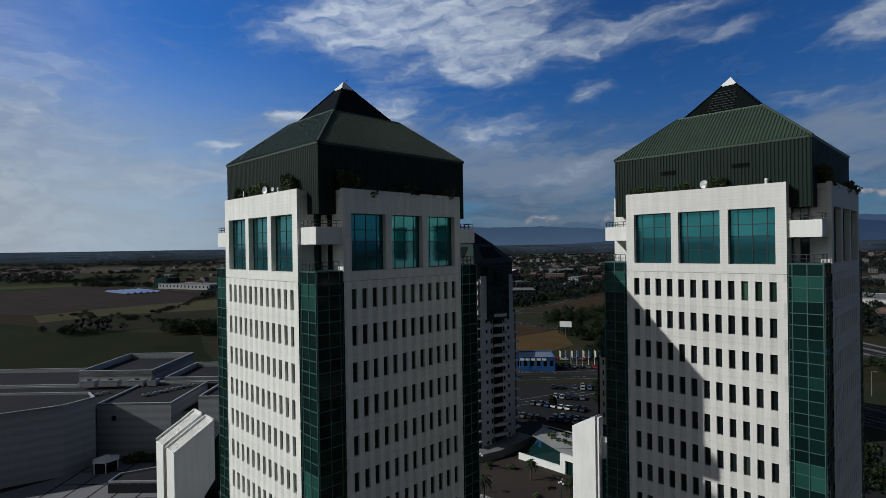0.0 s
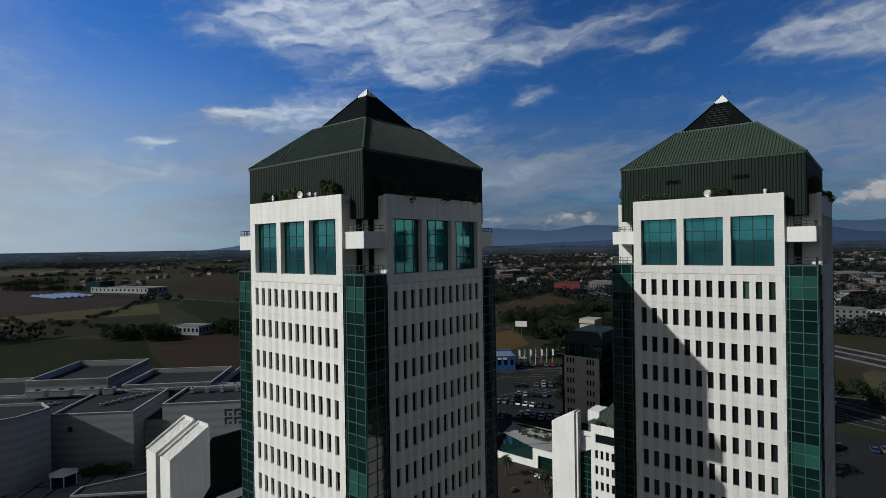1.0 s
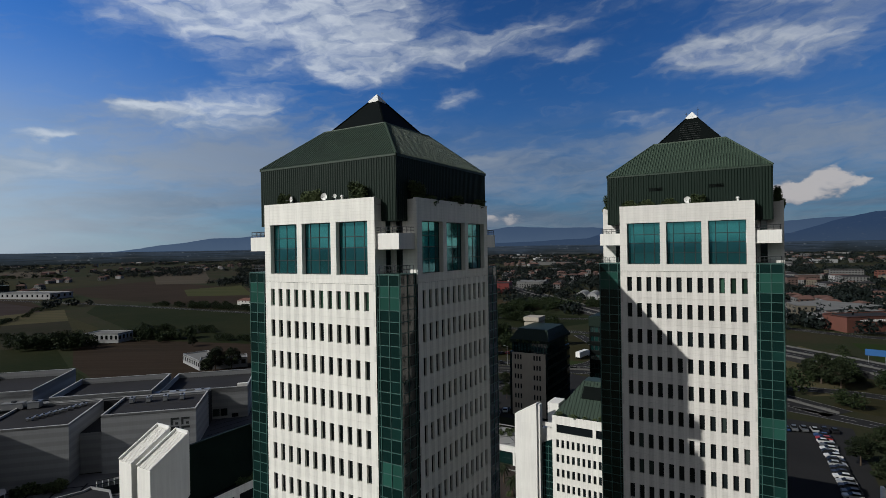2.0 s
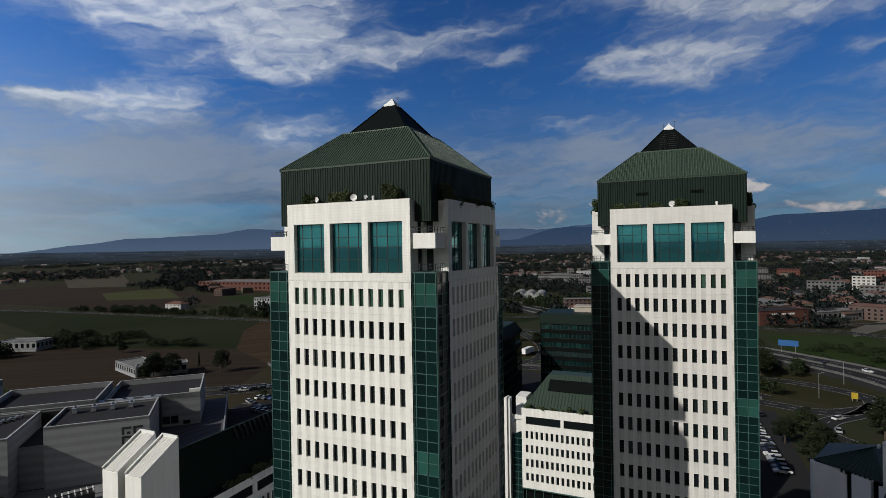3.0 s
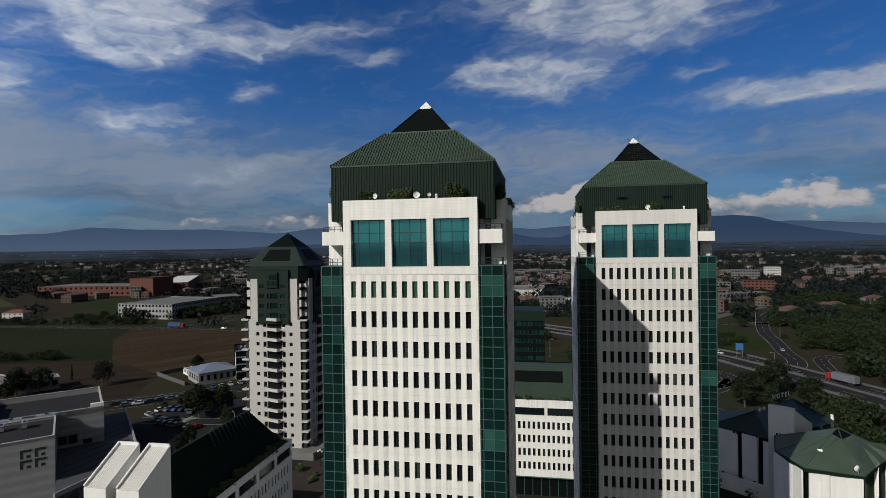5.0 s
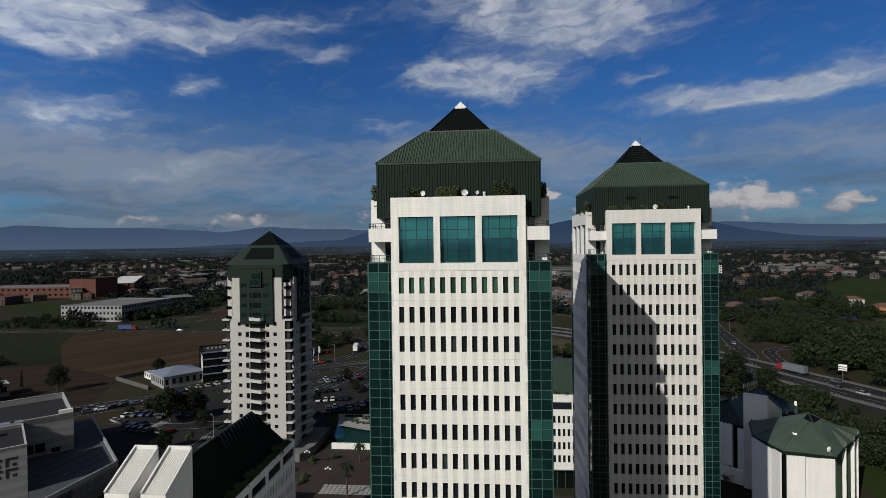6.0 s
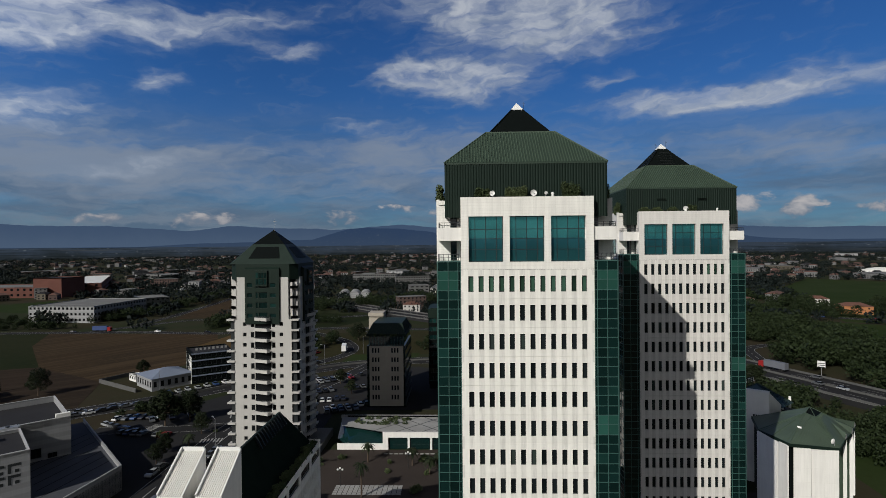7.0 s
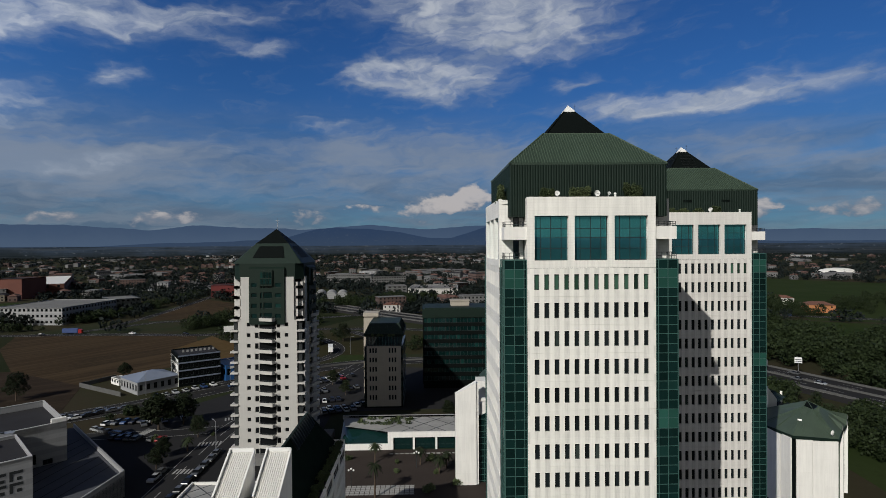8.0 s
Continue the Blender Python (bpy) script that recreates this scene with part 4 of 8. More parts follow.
        q = [(-4.4, -8.25, 56.5), (4.4, -8.25, 56.5), (3.3, -5.4, 59.7), (-3.3, -5.4, 59.7)]
        for dz in (0.06, 0.14):
            sky.face([(Vector(v) + n1 * (dz / 0.12)) for v in q])
        for i in range(4):
            sky.face([Vector(q[i]) + n1 * 0.4, Vector(q[(i + 1) % 4]) + n1 * 0.4, Vector(q[(i + 1) % 4]) + n1 * 1.2, Vector(q[i]) + n1 * 1.2])
        put("roof_glazing", sky.mesh("roof_glazing", BLACK_PANEL), slope, None, "black roof glazing")
    mast = Geo()
    mast.tube((0.3, 0, 64.0), (0.3, 0, 68.0), 0.06, 0.03, 6)
    mast.beam((-0.3, 0, 67.4), (0.9, 0, 67.4), 0.05)
    mast.beam((-0.1, 0, 66.6), (0.7, 0, 66.6), 0.05)
    part("antenna", mast, STEEL, t, "thin roof antenna")
    plinth = Geo()
    plinth.prism([(-hx - 1, -hy - 3), (hx + 3, -hy - 3), (hx + 5, -hy + 4), (hx + 5, hy), (-hx - 1, hy)], 0, 2.2)
    part("plinth", plinth, CONCRETE, t, "low concrete terrace wall")


residential_tower()


# ---- office blocks behind ----
def beige_office():
    x0, x1, y0, y1 = -90.3, -76.2, 161.8, 186.0
    t = thing("beige_office_block", x0, y0, 0, "beige six-storey office block with dark glass top", "office building")
    L = x1 - x0
    zs = [22.8 - 3.4 - 3.45 * i + 0.9 for i in range(6)]
    ops = []
    for z in zs:
        for s in (1.9, 2.95, 4.0, 9.0, 10.05, 11.1):
            ops.append((s, z, s + 0.6, z + 1.75))
    facade(t, (0.9, 0), (L - 0.6, 0), 0.6, 22.8, [(a - 0.9, b, c - 0.9, d) for a, b, c, d in ops], BEIGE, 0.25, SMALL_GLASS, "front_wall", "beige tiled front wall")
    g = Geo()
    g.box(0, 0.35, 0, L, y1 - y0, 22.8)
    part("glass_body", g, CURTAIN_GLASS, t, "dark green glass side walls")
    for i in range(7):
        f = Geo()
        f.box(L, 0.4, 3.45 * i + 0.2, L + 0.12, y1 - y0, 3.45 * i + 1.1)
        f.box(-0.12, 0.4, 3.45 * i + 0.2, 0, y1 - y0, 3.45 * i + 1.1)
        part("floor_band", f, GREEN_METAL, t)
    g = Geo()
    g.box(0.4, 1.6, 22.8, L - 0.4, y1 - y0, 26.2)
    part("setback_glazing", g, CURTAIN_GLASS, t, "dark set-back top storey glazing")
    for i in range(12):
        f = Geo()
        f.box(0.7 + i * 1.15, 1.5, 22.8, 0.8 + i * 1.15, 1.6, 26.2)
        part("mullion", f, MULLION, t)
    g = Geo()
    g.prism([(-0.3, 0.8), (L + 0.3, 0.8), (L + 0.3, y1 - y0 + 0.3), (-0.3, y1 - y0 + 0.3)], 26.2, 27.2)
    part("roof_edge", g, GREEN_METAL, t)
    hip_roof(t, 0, 1.2, L, y1 - y0, 27.2, 30.6, 1.6, 3.5, DULL_GREEN, "roof", "dark green metal hip roof", 0.8, 0.1)
    g = Geo()
    g.box(-2.6, y1 - y0 - 4, 0, 3.2, y1 - y0 + 3, 30.6)
    g.box(-2.8, y1 - y0 - 4.2, 31.1, 3.4, y1 - y0 + 3.2, 32.6)
    g.box(-2.2, y1 - y0 - 3.6, 30.6, 2.8, y1 - y0 + 2.6, 31.1)
    part("stair_tower", g, BEIGE, t, "beige stair tower with a shadow joint")
    top_shrubs((x0 + 2, y0 + 0.3, 26.2), (x1 - 2, y0 + 0.5, 26.2), 5, 0.8)


def glass_office():
    x0, x1, y0, y1 = -69.0, -33.2, 188.0, 206.0
    t = thing("glass_office_block", x0, y0, 0, "dark green glass office block with floor bands", "office building")
    L = x1 - x0
    for f in range(8):
        z = 2.0 + 3.45 * f
        for p, q, s in (((0, 0), (L, 0), f > 1), ((L, 0), (L, 18.0), False)):
            length = math.dist(p, q)
            g = Geo()
            place, _ = between(p, q)
            g.wall(place, 0, length, z, z + 3.45, [(0.3, z + 1.3, length - 0.3, z + 3.2)], 0.25)
            band = part("floor_band", g, BLACK_PANEL, t)
            count = round((length - 0.6) / 1.5)
            turn = math.degrees(math.atan2(q[1] - p[1], q[0] - p[0]))
            w = (length - 0.6) / count
            for i in range(count):
                x, y, zz = place(0.3 + w * (i + 0.5), 0.2, z + 1.3)
                put("window", window_mesh(w, 1.9, CURTAIN_GLASS), band, shift(x, y, zz, turn))
    g = Geo()
    g.box(0.3, 0.3, 0, L - 0.3, 17.7, 29.6)
    part("core", g, BLACK_PANEL, t)
    g = Geo()
    g.prism([(-0.2, -0.2), (L + 0.2, -0.2), (L + 0.2, 18.2), (-0.2, 18.2)], 29.6, 33.2)
    g.box(0.8, 0.8, 33.2, L - 0.8, 17.2, 33.6)
    part("roof_band", g, GREEN_METAL, t, "dark green sheet metal roof band")
    g = Geo()
    g.box(12, 8, 33.2, 20, 14, 35.6)
    g.box(11.7, 7.7, 35.6, 20.3, 14.3, 36.0)
    part("roof_hut", g, BEIGE, t, "beige lift hut on the roof")


# ---- the white low office between the towers ----
def low_office():
    y = 98.0
    x0, x1 = -51.6, -18.0
    t = thing("low_white_office", x0, y, 0, "white low office with slot windows and green roof", "office building")
    L = x1 - x0
    zs = [18.1 - 1.77 - 3.2 * i for i in range(4)]
    ops = rows(1.2, 1.2 + 1.15 * 27, 28, 0.62, zs, 1.77)
    ops += [(1.0 + 8.6 * i, 19.6, 8.9 + 8.6 * i, 21.4) for i in range(3)] + [(26.8, 19.6, 32.6, 21.4)]
    facade(t, (0, 0), (L, 0), 5.0, 23.3, ops, WHITE, 0.3, SMALL_GLASS, "front_wall", "white tiled wall with slot windows")
    g = Geo()
    g.box(0.02, 0.35, 4.9, L, 20, 22.0)
    g.box(0.5, 1.2, 0, L, 20, 4.9)
    part("core", g, BLACK_PANEL, t)
    g = Geo()
    for i in range(17):
        g.box(0.5 + 2 * i, 1.0, 0, 0.62 + 2 * i, 1.2, 4.9)
    g.box(0, -0.02, 4.75, L, 1.4, 4.98)
    part("ground_floor_glazing", g, MULLION, t, "dark ground floor glazing bars")
    g = Geo()
    g.face([(-0.5, 1.3, 22.6), (L, 1.3, 22.6), (L, 9.0, 29.4), (4.5, 9.0, 29.4)])
    g.face([(-0.5, 1.3, 22.6), (4.5, 9.0, 29.4), (4.5, 13.0, 29.4), (-0.5, 20.0, 22.6)])
    g.face([(4.5, 9.0, 29.4), (L, 9.0, 29.4), (L, 13.0, 29.4), (4.5, 13.0, 29.4)])
    roof = part("roof", g, GREEN_ROOF, t, "green sheet metal roof slope")
    for i in range(44):
        along = 0.2 + 0.75 * i
        top = min(1.0, (along + 0.5) / 5.0)
        seam = Geo()
        seam.beam((along, 1.3, 22.66), (along, 1.3 + 7.7 * top, 22.66 + 6.8 * top), 0.06, 0.09)
        part("roof_seam", seam, GREEN_ROOF, roof)
    sky = Geo()
    q = [(5.0, 5.3, 26.25), (22.0, 5.3, 26.25), (22.0, 7.7, 28.35), (5.0, 7.7, 28.35)]
    sky.face([(a, b - 0.1, c + 0.12) for a, b, c in q])
    for i in range(4):
        a, b = q[i], q[(i + 1) % 4]
        sky.face([a, b, (b[0], b[1] - 0.1, b[2] + 0.12), (a[0], a[1] - 0.1, a[2] + 0.12)])
    part("roof_glazing", sky, BLACK_PANEL, roof, "black strip of roof glazing")
    top_shrubs((x0 + 1, y + 0.55, 23.0), (x1 - 1, y + 0.75, 23.0), 14, 0.95)
    # glazed notch and the white slab with the slanting top
    g = Geo()
    g.prism([(-3.3, 0.6), (0, 0.6), (0, 4), (-3.3, 4)], 0, 17.2, tops=[16.2, 17.8, 17.8, 16.2])
    notch = part("stair_glazing", g, CURTAIN_GLASS, t, "dark green glazed stair notch")
    for i in range(11):
        bar = Geo()
        bar.box(-3.3, 0.5, 0.4 + 1.55 * i, 0, 0.6, 0.5 + 1.55 * i)
        part("bar", bar, MULLION, notch)
    for i in range(4):
        bar = Geo()
        bar.box(-3.3 + 1.08 * i, 0.48, 0, -3.22 + 1.08 * i, 0.6, 16.2)
        part("bar", bar, MULLION, notch)
    g = Geo()
    g.prism([(-8.4, -1.0), (-3.2, -1.0), (-3.2, 1.2), (-8.4, 1.2)], 0, 24, tops=[22.6, 25.6, 25.6, 22.6])
    g.box(-3.2, -0.6, 0, -2.6, 1.0, 25.3)
    part("slanted_slab", g, WHITE_PLAIN, t, "tall white slab with slanting top")
    g = Geo()
    g.prism([(-3.2, 0.9), (0, 0.9), (0, 4.4), (-3.2, 4.4)], 17.0, 20.6, tops=[19.4, 20.6, 20.6, 19.4])
    g.box(-2.58, 4.4, 17.0, 0, 9.0, 24.6)
    g.box(-2.58, 0.55, 20.4, 0, 0.9, 21.3)
    part("link_wall", g, WHITE_PLAIN, t, "white stepped wall above the glazed notch")


# ---- plaza hall ----
def plaza_hall():
    t = thing("plaza_hall", -92.0, 121.0, 0, "low white plaza hall with pale roof grid", "hall")
    g = Geo()
    g.box(0, 14.2, 0, 52, 14.5, 5.6)
    g.box(13.6, 0.6, 0, 52, 14.2, 4.9)
    part("body", g, CURTAIN_GLASS, t, "dark glazed hall walls")
    g = Geo()
    g.box(13.3, 0, 3.6, 52, 0.6, 5.15)
    g.box(13.3, -0.02, 0, 14.9, 0.6, 3.6)
    part("fascia", g, WHITE_PLAIN, t, "white fascia beam")
    g = Geo()
    g.box(-0.2, -0.02, 0, 13.3, 0.5, 1.8)
    part("low_wall", g, WHITE_PLAIN, t, "low white garden wall")
    for x in (20.6, 27.2, 33.8, 40.4):
        c = Geo()
        c.box(x, 0.02, 0, x + 0.6, 0.55, 3.6)
        part("column", c, WHITE_PLAIN, t)
    g = Geo()
    g.face([(13.3, 0.6, 5.1), (52, 0.6, 5.1), (52, 14.5, 5.1), (13.3, 14.5, 5.1)])
    g.face([(0.0, 6.0, 5.1), (13.3, 0.6, 5.1), (13.3, 14.5, 5.1), (-2.0, 14.5, 5.1)])
    g.box(-2, 14.2, 4.9, 52, 14.7, 5.7)
    roof = part("roof", g, HALL_ROOF, t, "pale flat roof crossed by dark joints")
    j = Geo()
    for i in range(13):
        x = 2 + 7.6 * (i - 3)
        for a, b in (((x, 0.8), (x + 13.2, 14.0)), ((x + 13.2, 0.8), (x, 14.0))):
            (ax, ay), (bx, by) = a, b
            lo, hi = 0.0, 1.0
            if min(ax, bx) < 4 or max(ax, bx) > 51:
                continue
            j.beam((ax, ay, 5.12), (bx, by, 5.12), 0.22, 0.05)
    part("joints", j, DARK_STEEL, roof)
    g = Geo()
    g.face([(2.0, 1.5, 1.0), (13.2, 1.5, 1.0), (13.2, 4.8, 5.0), (7.0, 5.2, 5.0)])
    g.face([(2.0, 1.5, 1.0), (7.0, 5.2, 5.0), (-1.5, 13.5, 5.0), (-1.5, 6.5, 1.0)])
    part("sloping_glazing", g, CURTAIN_GLASS, t, "sloping dark glass front")
    plants = random.Random(5)
    for i in range(26):
        x, y = plants.uniform(4, 20), plants.uniform(7, 13)
        s = Geo()
        leaf_cloud(s, plants, 0, 0, 0.35, 0.9, 0.45, 26, 0.35)
        tagged(put("roof_plant", s.mesh("roof_plant", SHRUB_LEAF), None, shift(-92 + x, 121 + y, 5.1)), "small dry plant on the pale roof", "plant", "roof plants")


# ---- fins and the roofed block beside the tower ----
def finned_block():
    x1, y0, y1 = -82.4, 33.4, 65.5
    x0 = -94.0
    t = thing("finned_office", x1, y0, 0, "low office with dark glass roof and two white fins", "office building")
    L = y1 - y0
    zs = [17.3 - 3.2 * i for i in range(5)]
    ops = rows(2.0, 2.0 + 1.18 * 24, 25, 0.6, zs, 1.75)
    ops += [(1.0 + 6.3 * i, 20.3, 6.4 + 6.3 * i, 22.0) for i in range(5)]
    facade(t, (0, 0), (0, L), 0.0, 23.3, ops, WHITE, 0.3, SMALL_GLASS, "side_wall", "white tiled wall with slot windows")
    facade(t, (0, L), (x0 - x1, L), 0.0, 23.3, rows(1.4, 10.2, 8, 0.6, zs, 1.75), WHITE, 0.3, SMALL_GLASS, "end_wall", "white tiled wall with slot windows", singles=False)
    g = Geo()
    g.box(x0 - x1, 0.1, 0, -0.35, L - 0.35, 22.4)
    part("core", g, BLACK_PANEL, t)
    g = Geo()
    a = [(-1.8, -1.0, 23.0), (-1.8, L - 0.6, 23.0), (-9.8, L - 0.6, 23.0), (-9.8, -1.0, 23.0)]
    r0, r1 = (-5.7, 2.4, 30.2), (-5.7, 26.2, 30.2)
    g.face([a[0], a[1], r1, r0])
    g.face([a[1], a[2], r1])
    g.face([a[2], a[3], r0, r1])
    g.face([a[3], a[0], r0])
    roof = part("roof", g, MATTE_GREEN, t, "black-green roof slopes")
    for i in range(11):
        y = 25.6 - 1.15 * i
        slat = Geo()
        slat.beam((-5.5, y, 30.25), (-4.3, y - 0.25, 28.3), 0.12, 0.42)
        part("ridge_slat", slat, DARK_FRAME, roof, "dark glass ridge slat")
    cap = Geo()
    cap.beam((-5.7, 2.4, 30.24), (-5.7, 26.2, 30.24), 0.34, 0.14)
    part("ridge_cap", cap, GREEN_METAL, roof)
    for corner in (a[1], a[2]):
        hip = Geo()
        hip.beam((corner[0], corner[1], corner[2] + 0.05), (-5.7, 26.2, 30.25), 0.2, 0.12)
        part("hip_cap", hip, GREEN_METAL, roof)
    g = Geo()
    g.box(-1.5, 0, 22.5, -0.3, L - 0.3, 22.9)
    part("planter", g, DARK_ROOF, t)
    top_shrubs((x1 - 1.0, y0 + 8, 22.8), (x1 - 0.8, y1 - 1, 22.8), 17, 1.0)
    # two thick white fins with ribbed slanting tops
    for fx0, fx1 in ((-92.1, -88.9), (-87.4, -84.2)):
        f = thing("white_fin", fx0, 27.5, 0, "thick white wall fin with ribbed slanting top", "wall fin", "white fins")
        w = fx1 - fx0
        g = Geo()
        outline = [(0, 0), (4.3, 0), (4.3, 22.4), (5.95, 24.5), (5.95, 33.5), (0, 30.0)]
        g.face([(0, y, z) for y, z in reversed(outline)])
        g.face([(w, y, z) for y, z in outline])
        for (ya, za), (yb, zb) in zip(outline, outline[1:] + outline[:1]):
            g.face([(0, ya, za), (w, ya, za), (w, yb, zb), (0, yb, zb)])
        part("body", g, WHITE_PLAIN, f, "white rendered wall")
        rim = Geo()
        slope = 3.5 / 5.95
        rim.beam((0.12, 0, 30.22), (0.12, 5.95, 33.72), 0.2, 0.5)
        rim.beam((w - 0.06, 0, 30.12), (w - 0.06, 5.95, 33.62), 0.12, 0.26)
        rim.box(0.24, 5.75, 33.3, w - 0.12, 5.95, 33.9)
        part("rim", rim, WHITE_PAINT, f)
        ribs = Geo()
        for i in range(11):
            x = 0.38 + (w - 0.6) * i / 10
            ribs.beam((x, 0.05, 30.05), (x, 5.75, 33.4), 0.17, 0.18)
        part("ribs", ribs, PALE_ROOF, f, "pale metal roof ribs")
    g = Geo()
    g.box(-5.2, -5.4, 0, -4.9, -0.3, 30)
    part("dark_joint", g, BLACK_PANEL, t, m=shift(0, 0, 0))


def panel_hall():
    """A low flat hall whose pale roof is crossed by dark diagonal joints."""
    x0, x1, y0, y1, z = -118.2, -95.5, 50.0, 82.0, 8.0
    t = thing("panel_hall", x0, y0, 0, "low hall with pale roof panels and diagonal joints", "hall")
    w, d = x1 - x0, y1 - y0
    g = Geo()
    g.box(0.3, 0.3, 0, w - 0.3, d - 0.3, z - 0.5)
    part("body", g, GREY_WALL, t, "grey plain walls")
    g = Geo()
    g.box(0, 0, z - 0.5, w, d, z)
    roof = part("roof", g, HALL_ROOF, t, "pale flat roof deck")
    parapet(t, rect(0, 0, w, d), z, z + 0.55, 0.35, WHITE_PLAIN)
    step = 4.6
    for i in range(-3, 11):
        for lean in (1, -1):
            a, b = (0.4, i * step), (w - 0.4, i * step + lean * (w - 0.8))
            lo, hi = 0.0, 1.0
            dy = b[1] - a[1]
            for lim, sign in ((0.4, 1), (d - 0.4, -1)):
                f = (lim - a[1]) / dy
                if sign * dy > 0:
                    lo = max(lo, f)
                else:
                    hi = min(hi, f)
            if hi - lo > 0.05:
                j = Geo()
                j.beam((a[0] + (b[0] - a[0]) * lo, a[1] + dy * lo, z + 0.03), (a[0] + (b[0] - a[0]) * hi, a[1] + dy * hi, z + 0.03), 0.18, 0.05)
                part("joint", j, DARK_STEEL, roof)


# ---- corner building with white slabs and green roof, and the hotel ----
def slab_building():
    X, Y = 22.0, 88.0
    t = thing("white_slab_building", X, Y, 0, "white building of tall slabs under weathered green roof", "building")

    def plate(owner, at, name, p, q, thick, z1, material, label="", z_end=None, ops=()):
        place, L = between((p[0] - at[0], p[1] - at[1]), (q[0] - at[0], q[1] - at[1]))
        e = z1 if z_end is None else z_end
        g = Geo()
        g.prism([place(0, 0, 0)[:2], place(L, 0, 0)[:2], place(L, thick, 0)[:2], place(0, thick, 0)[:2]], 0, z1, tops=[z1, e, e, z1])
        w = part(name, g, material, owner, label)
        for s, z in ops:
            x, y, _ = place(s, -0.03, 0)
            put("slit", window_mesh(0.35, 1.3, SMALL_GLASS), w, shift(x, y, z, math.degrees(math.atan2(q[1] - p[1], q[0] - p[0]))))

    here = (X, Y)
    core = [(14.0, 90.0), (14.6, 85.0), (14.8, 81.9), (23.4, 81.4), (35.6, 95.4), (31.0, 105.0), (17.0, 100.0)]
    slab(t, "core", [(x - X, y - Y) for x, y in core], 0, 16.0, BLACK_PANEL)
    for p, q, z in (((12.7, 90.8), (13.6, 84.5), 16.3), ((13.66, 84.2), (13.7, 80.9), 16.5), ((14.9, 80.6), (18.2, 80.2), 16.2), ((18.4, 80.4), (23.5, 79.5), 16.0)):
        plate(t, here, "slab_wall", p, q, 0.3, z, WHITE_PLAIN, "white rendered slab")
    # right side: white blades between dark ribbed bays
    bays = [(23.8, 80.1), (28.4, 85.6), (32.5, 89.5), (36.3, 94.2)]
    for i in range(3):
        (ax, ay), (bx, by) = bays[i], bays[i + 1]
        plate(t, here, "slab_wall", (bx + 0.1, by - 0.1), (bx + 0.68, by - 0.45), 0.3, 16.2, WHITE_PLAIN, "white rendered slab")
        plate(t, here, "dark_bay", (ax + 0.15, ay + 0.3), (bx - 0.1, by + 0.1), 0.4, 15.9, BLACK_PANEL, "dark ribbed bay")
        ribs = Geo()
        for k in range(1, 9):
            f = k / 9
            x, y = ax + (bx - ax) * f - X, ay + (by - ay) * f - Y
            ribs.box(x, y - 0.12, 0, x + 0.1, y + 0.1, 15.8)
        part("bay_ribs", ribs, OLD_GREEN, t, "thin green upright ribs")
    # roof: facets from an uneven eave to a short glazed ridge
    eave = [(13.2, 91.0, 16.5), (13.5, 86.0, 16.9), (14.2, 80.9, 17.0), (18.2, 80.4, 16.8), (23.9, 79.8, 16.4), (29.0, 85.4, 16.5), (33.1, 89.3, 16.4), (37.0, 94.0, 16.2), (31.0, 105.5, 16.0), (17.0, 101.0, 16.4)]
    P = [Vector((a - X, b - Y, c)) for a, b, c in eave]
    A, B, C, D = [Vector((a - X, b - Y, c)) for a, b, c in ((23.4, 90.4, 20.6), (25.4, 92.0, 21.5), (24.4, 88.4, 20.2), (28.0, 91.6, 20.2))]
    n = len(P)
    g = Geo()
    facets = [(P[0], P[1], A), (P[1], P[2], A), (P[2], P[3], C, A), (P[3], P[4], C), (P[4], P[5], D, C), (P[5], P[6], D), (P[6], P[7], D), (P[7], P[8], B, D), (P[8], P[9], B), (P[9], P[0], A, B)]
    for f in facets:
        if len(f) == 4:
            g.face([f[0], f[1], f[2]])
            g.face([f[0], f[2], f[3]])
        else:
            g.face(list(f))
    roof = part("roof", g, OLD_GREEN, t, "weathered green copper-like roof facets")
    g = Geo()
    g.face([A, C, B])
    g.face([C, D, B])
    part("ridge_glazing", g, BLACK_PANEL, roof, "dark glazed ridge")
    up = Vector((0, 0, 0.05))
    hips = [(P[0], A), (P[1], A), (P[2], A), (P[4], C), (P[7], D), (P[8], B), (A, B), (A, C), (C, D), (D, B), (C, B)]
    for a, b in hips:
        rib = Geo()
        rib.beam(a + up, b + up, 0.12, 0.12)
        part("hip_rib", rib, GREEN_SEAM, roof)
    seams = Geo()
    for p, q, a, b, count in ((P[4], P[7], C, D, 22), (P[2], P[4], A.lerp(C, 0.5), C, 13), (P[0], P[2], A, A.lerp(C, 0.1), 10)):
        for i in range(1, count):
            f = i / count
            seams.beam(p.lerp(q, f) + up, a.lerp(b, f) + up, 0.06, 0.09)
    part("roof_seams", seams, GREEN_SEAM, roof)
    for i in range(n):
        edge = Geo()
        edge.beam(P[i] - Vector((0, 0, 0.3)), P[(i + 1) % n] - Vector((0, 0, 0.3)), 0.3, 0.65)
        part("eave", edge, GREEN_METAL, roof, "dark green eave board")
    for k, reach in ((5, 0.62), (6, 0.66), (7, 0.6)):
        foot, head = P[k] + Vector((0.1, 0.05, 0.0)), P[k].lerp(D, reach)
        across = (P[7] - P[4]).normalized() * 1.15
        rise = Vector((0, 0, 1.15))
        fold = Geo()
        fold.face([foot - across, foot + rise, head + Vector((0, 0, 0.15))])
        fold.face([foot + rise, foot + across, head + Vector((0, 0, 0.15))])
        part("roof_fold", fold, OLD_GREEN, roof, "weathered green folded roof ridge")
        front = Geo()
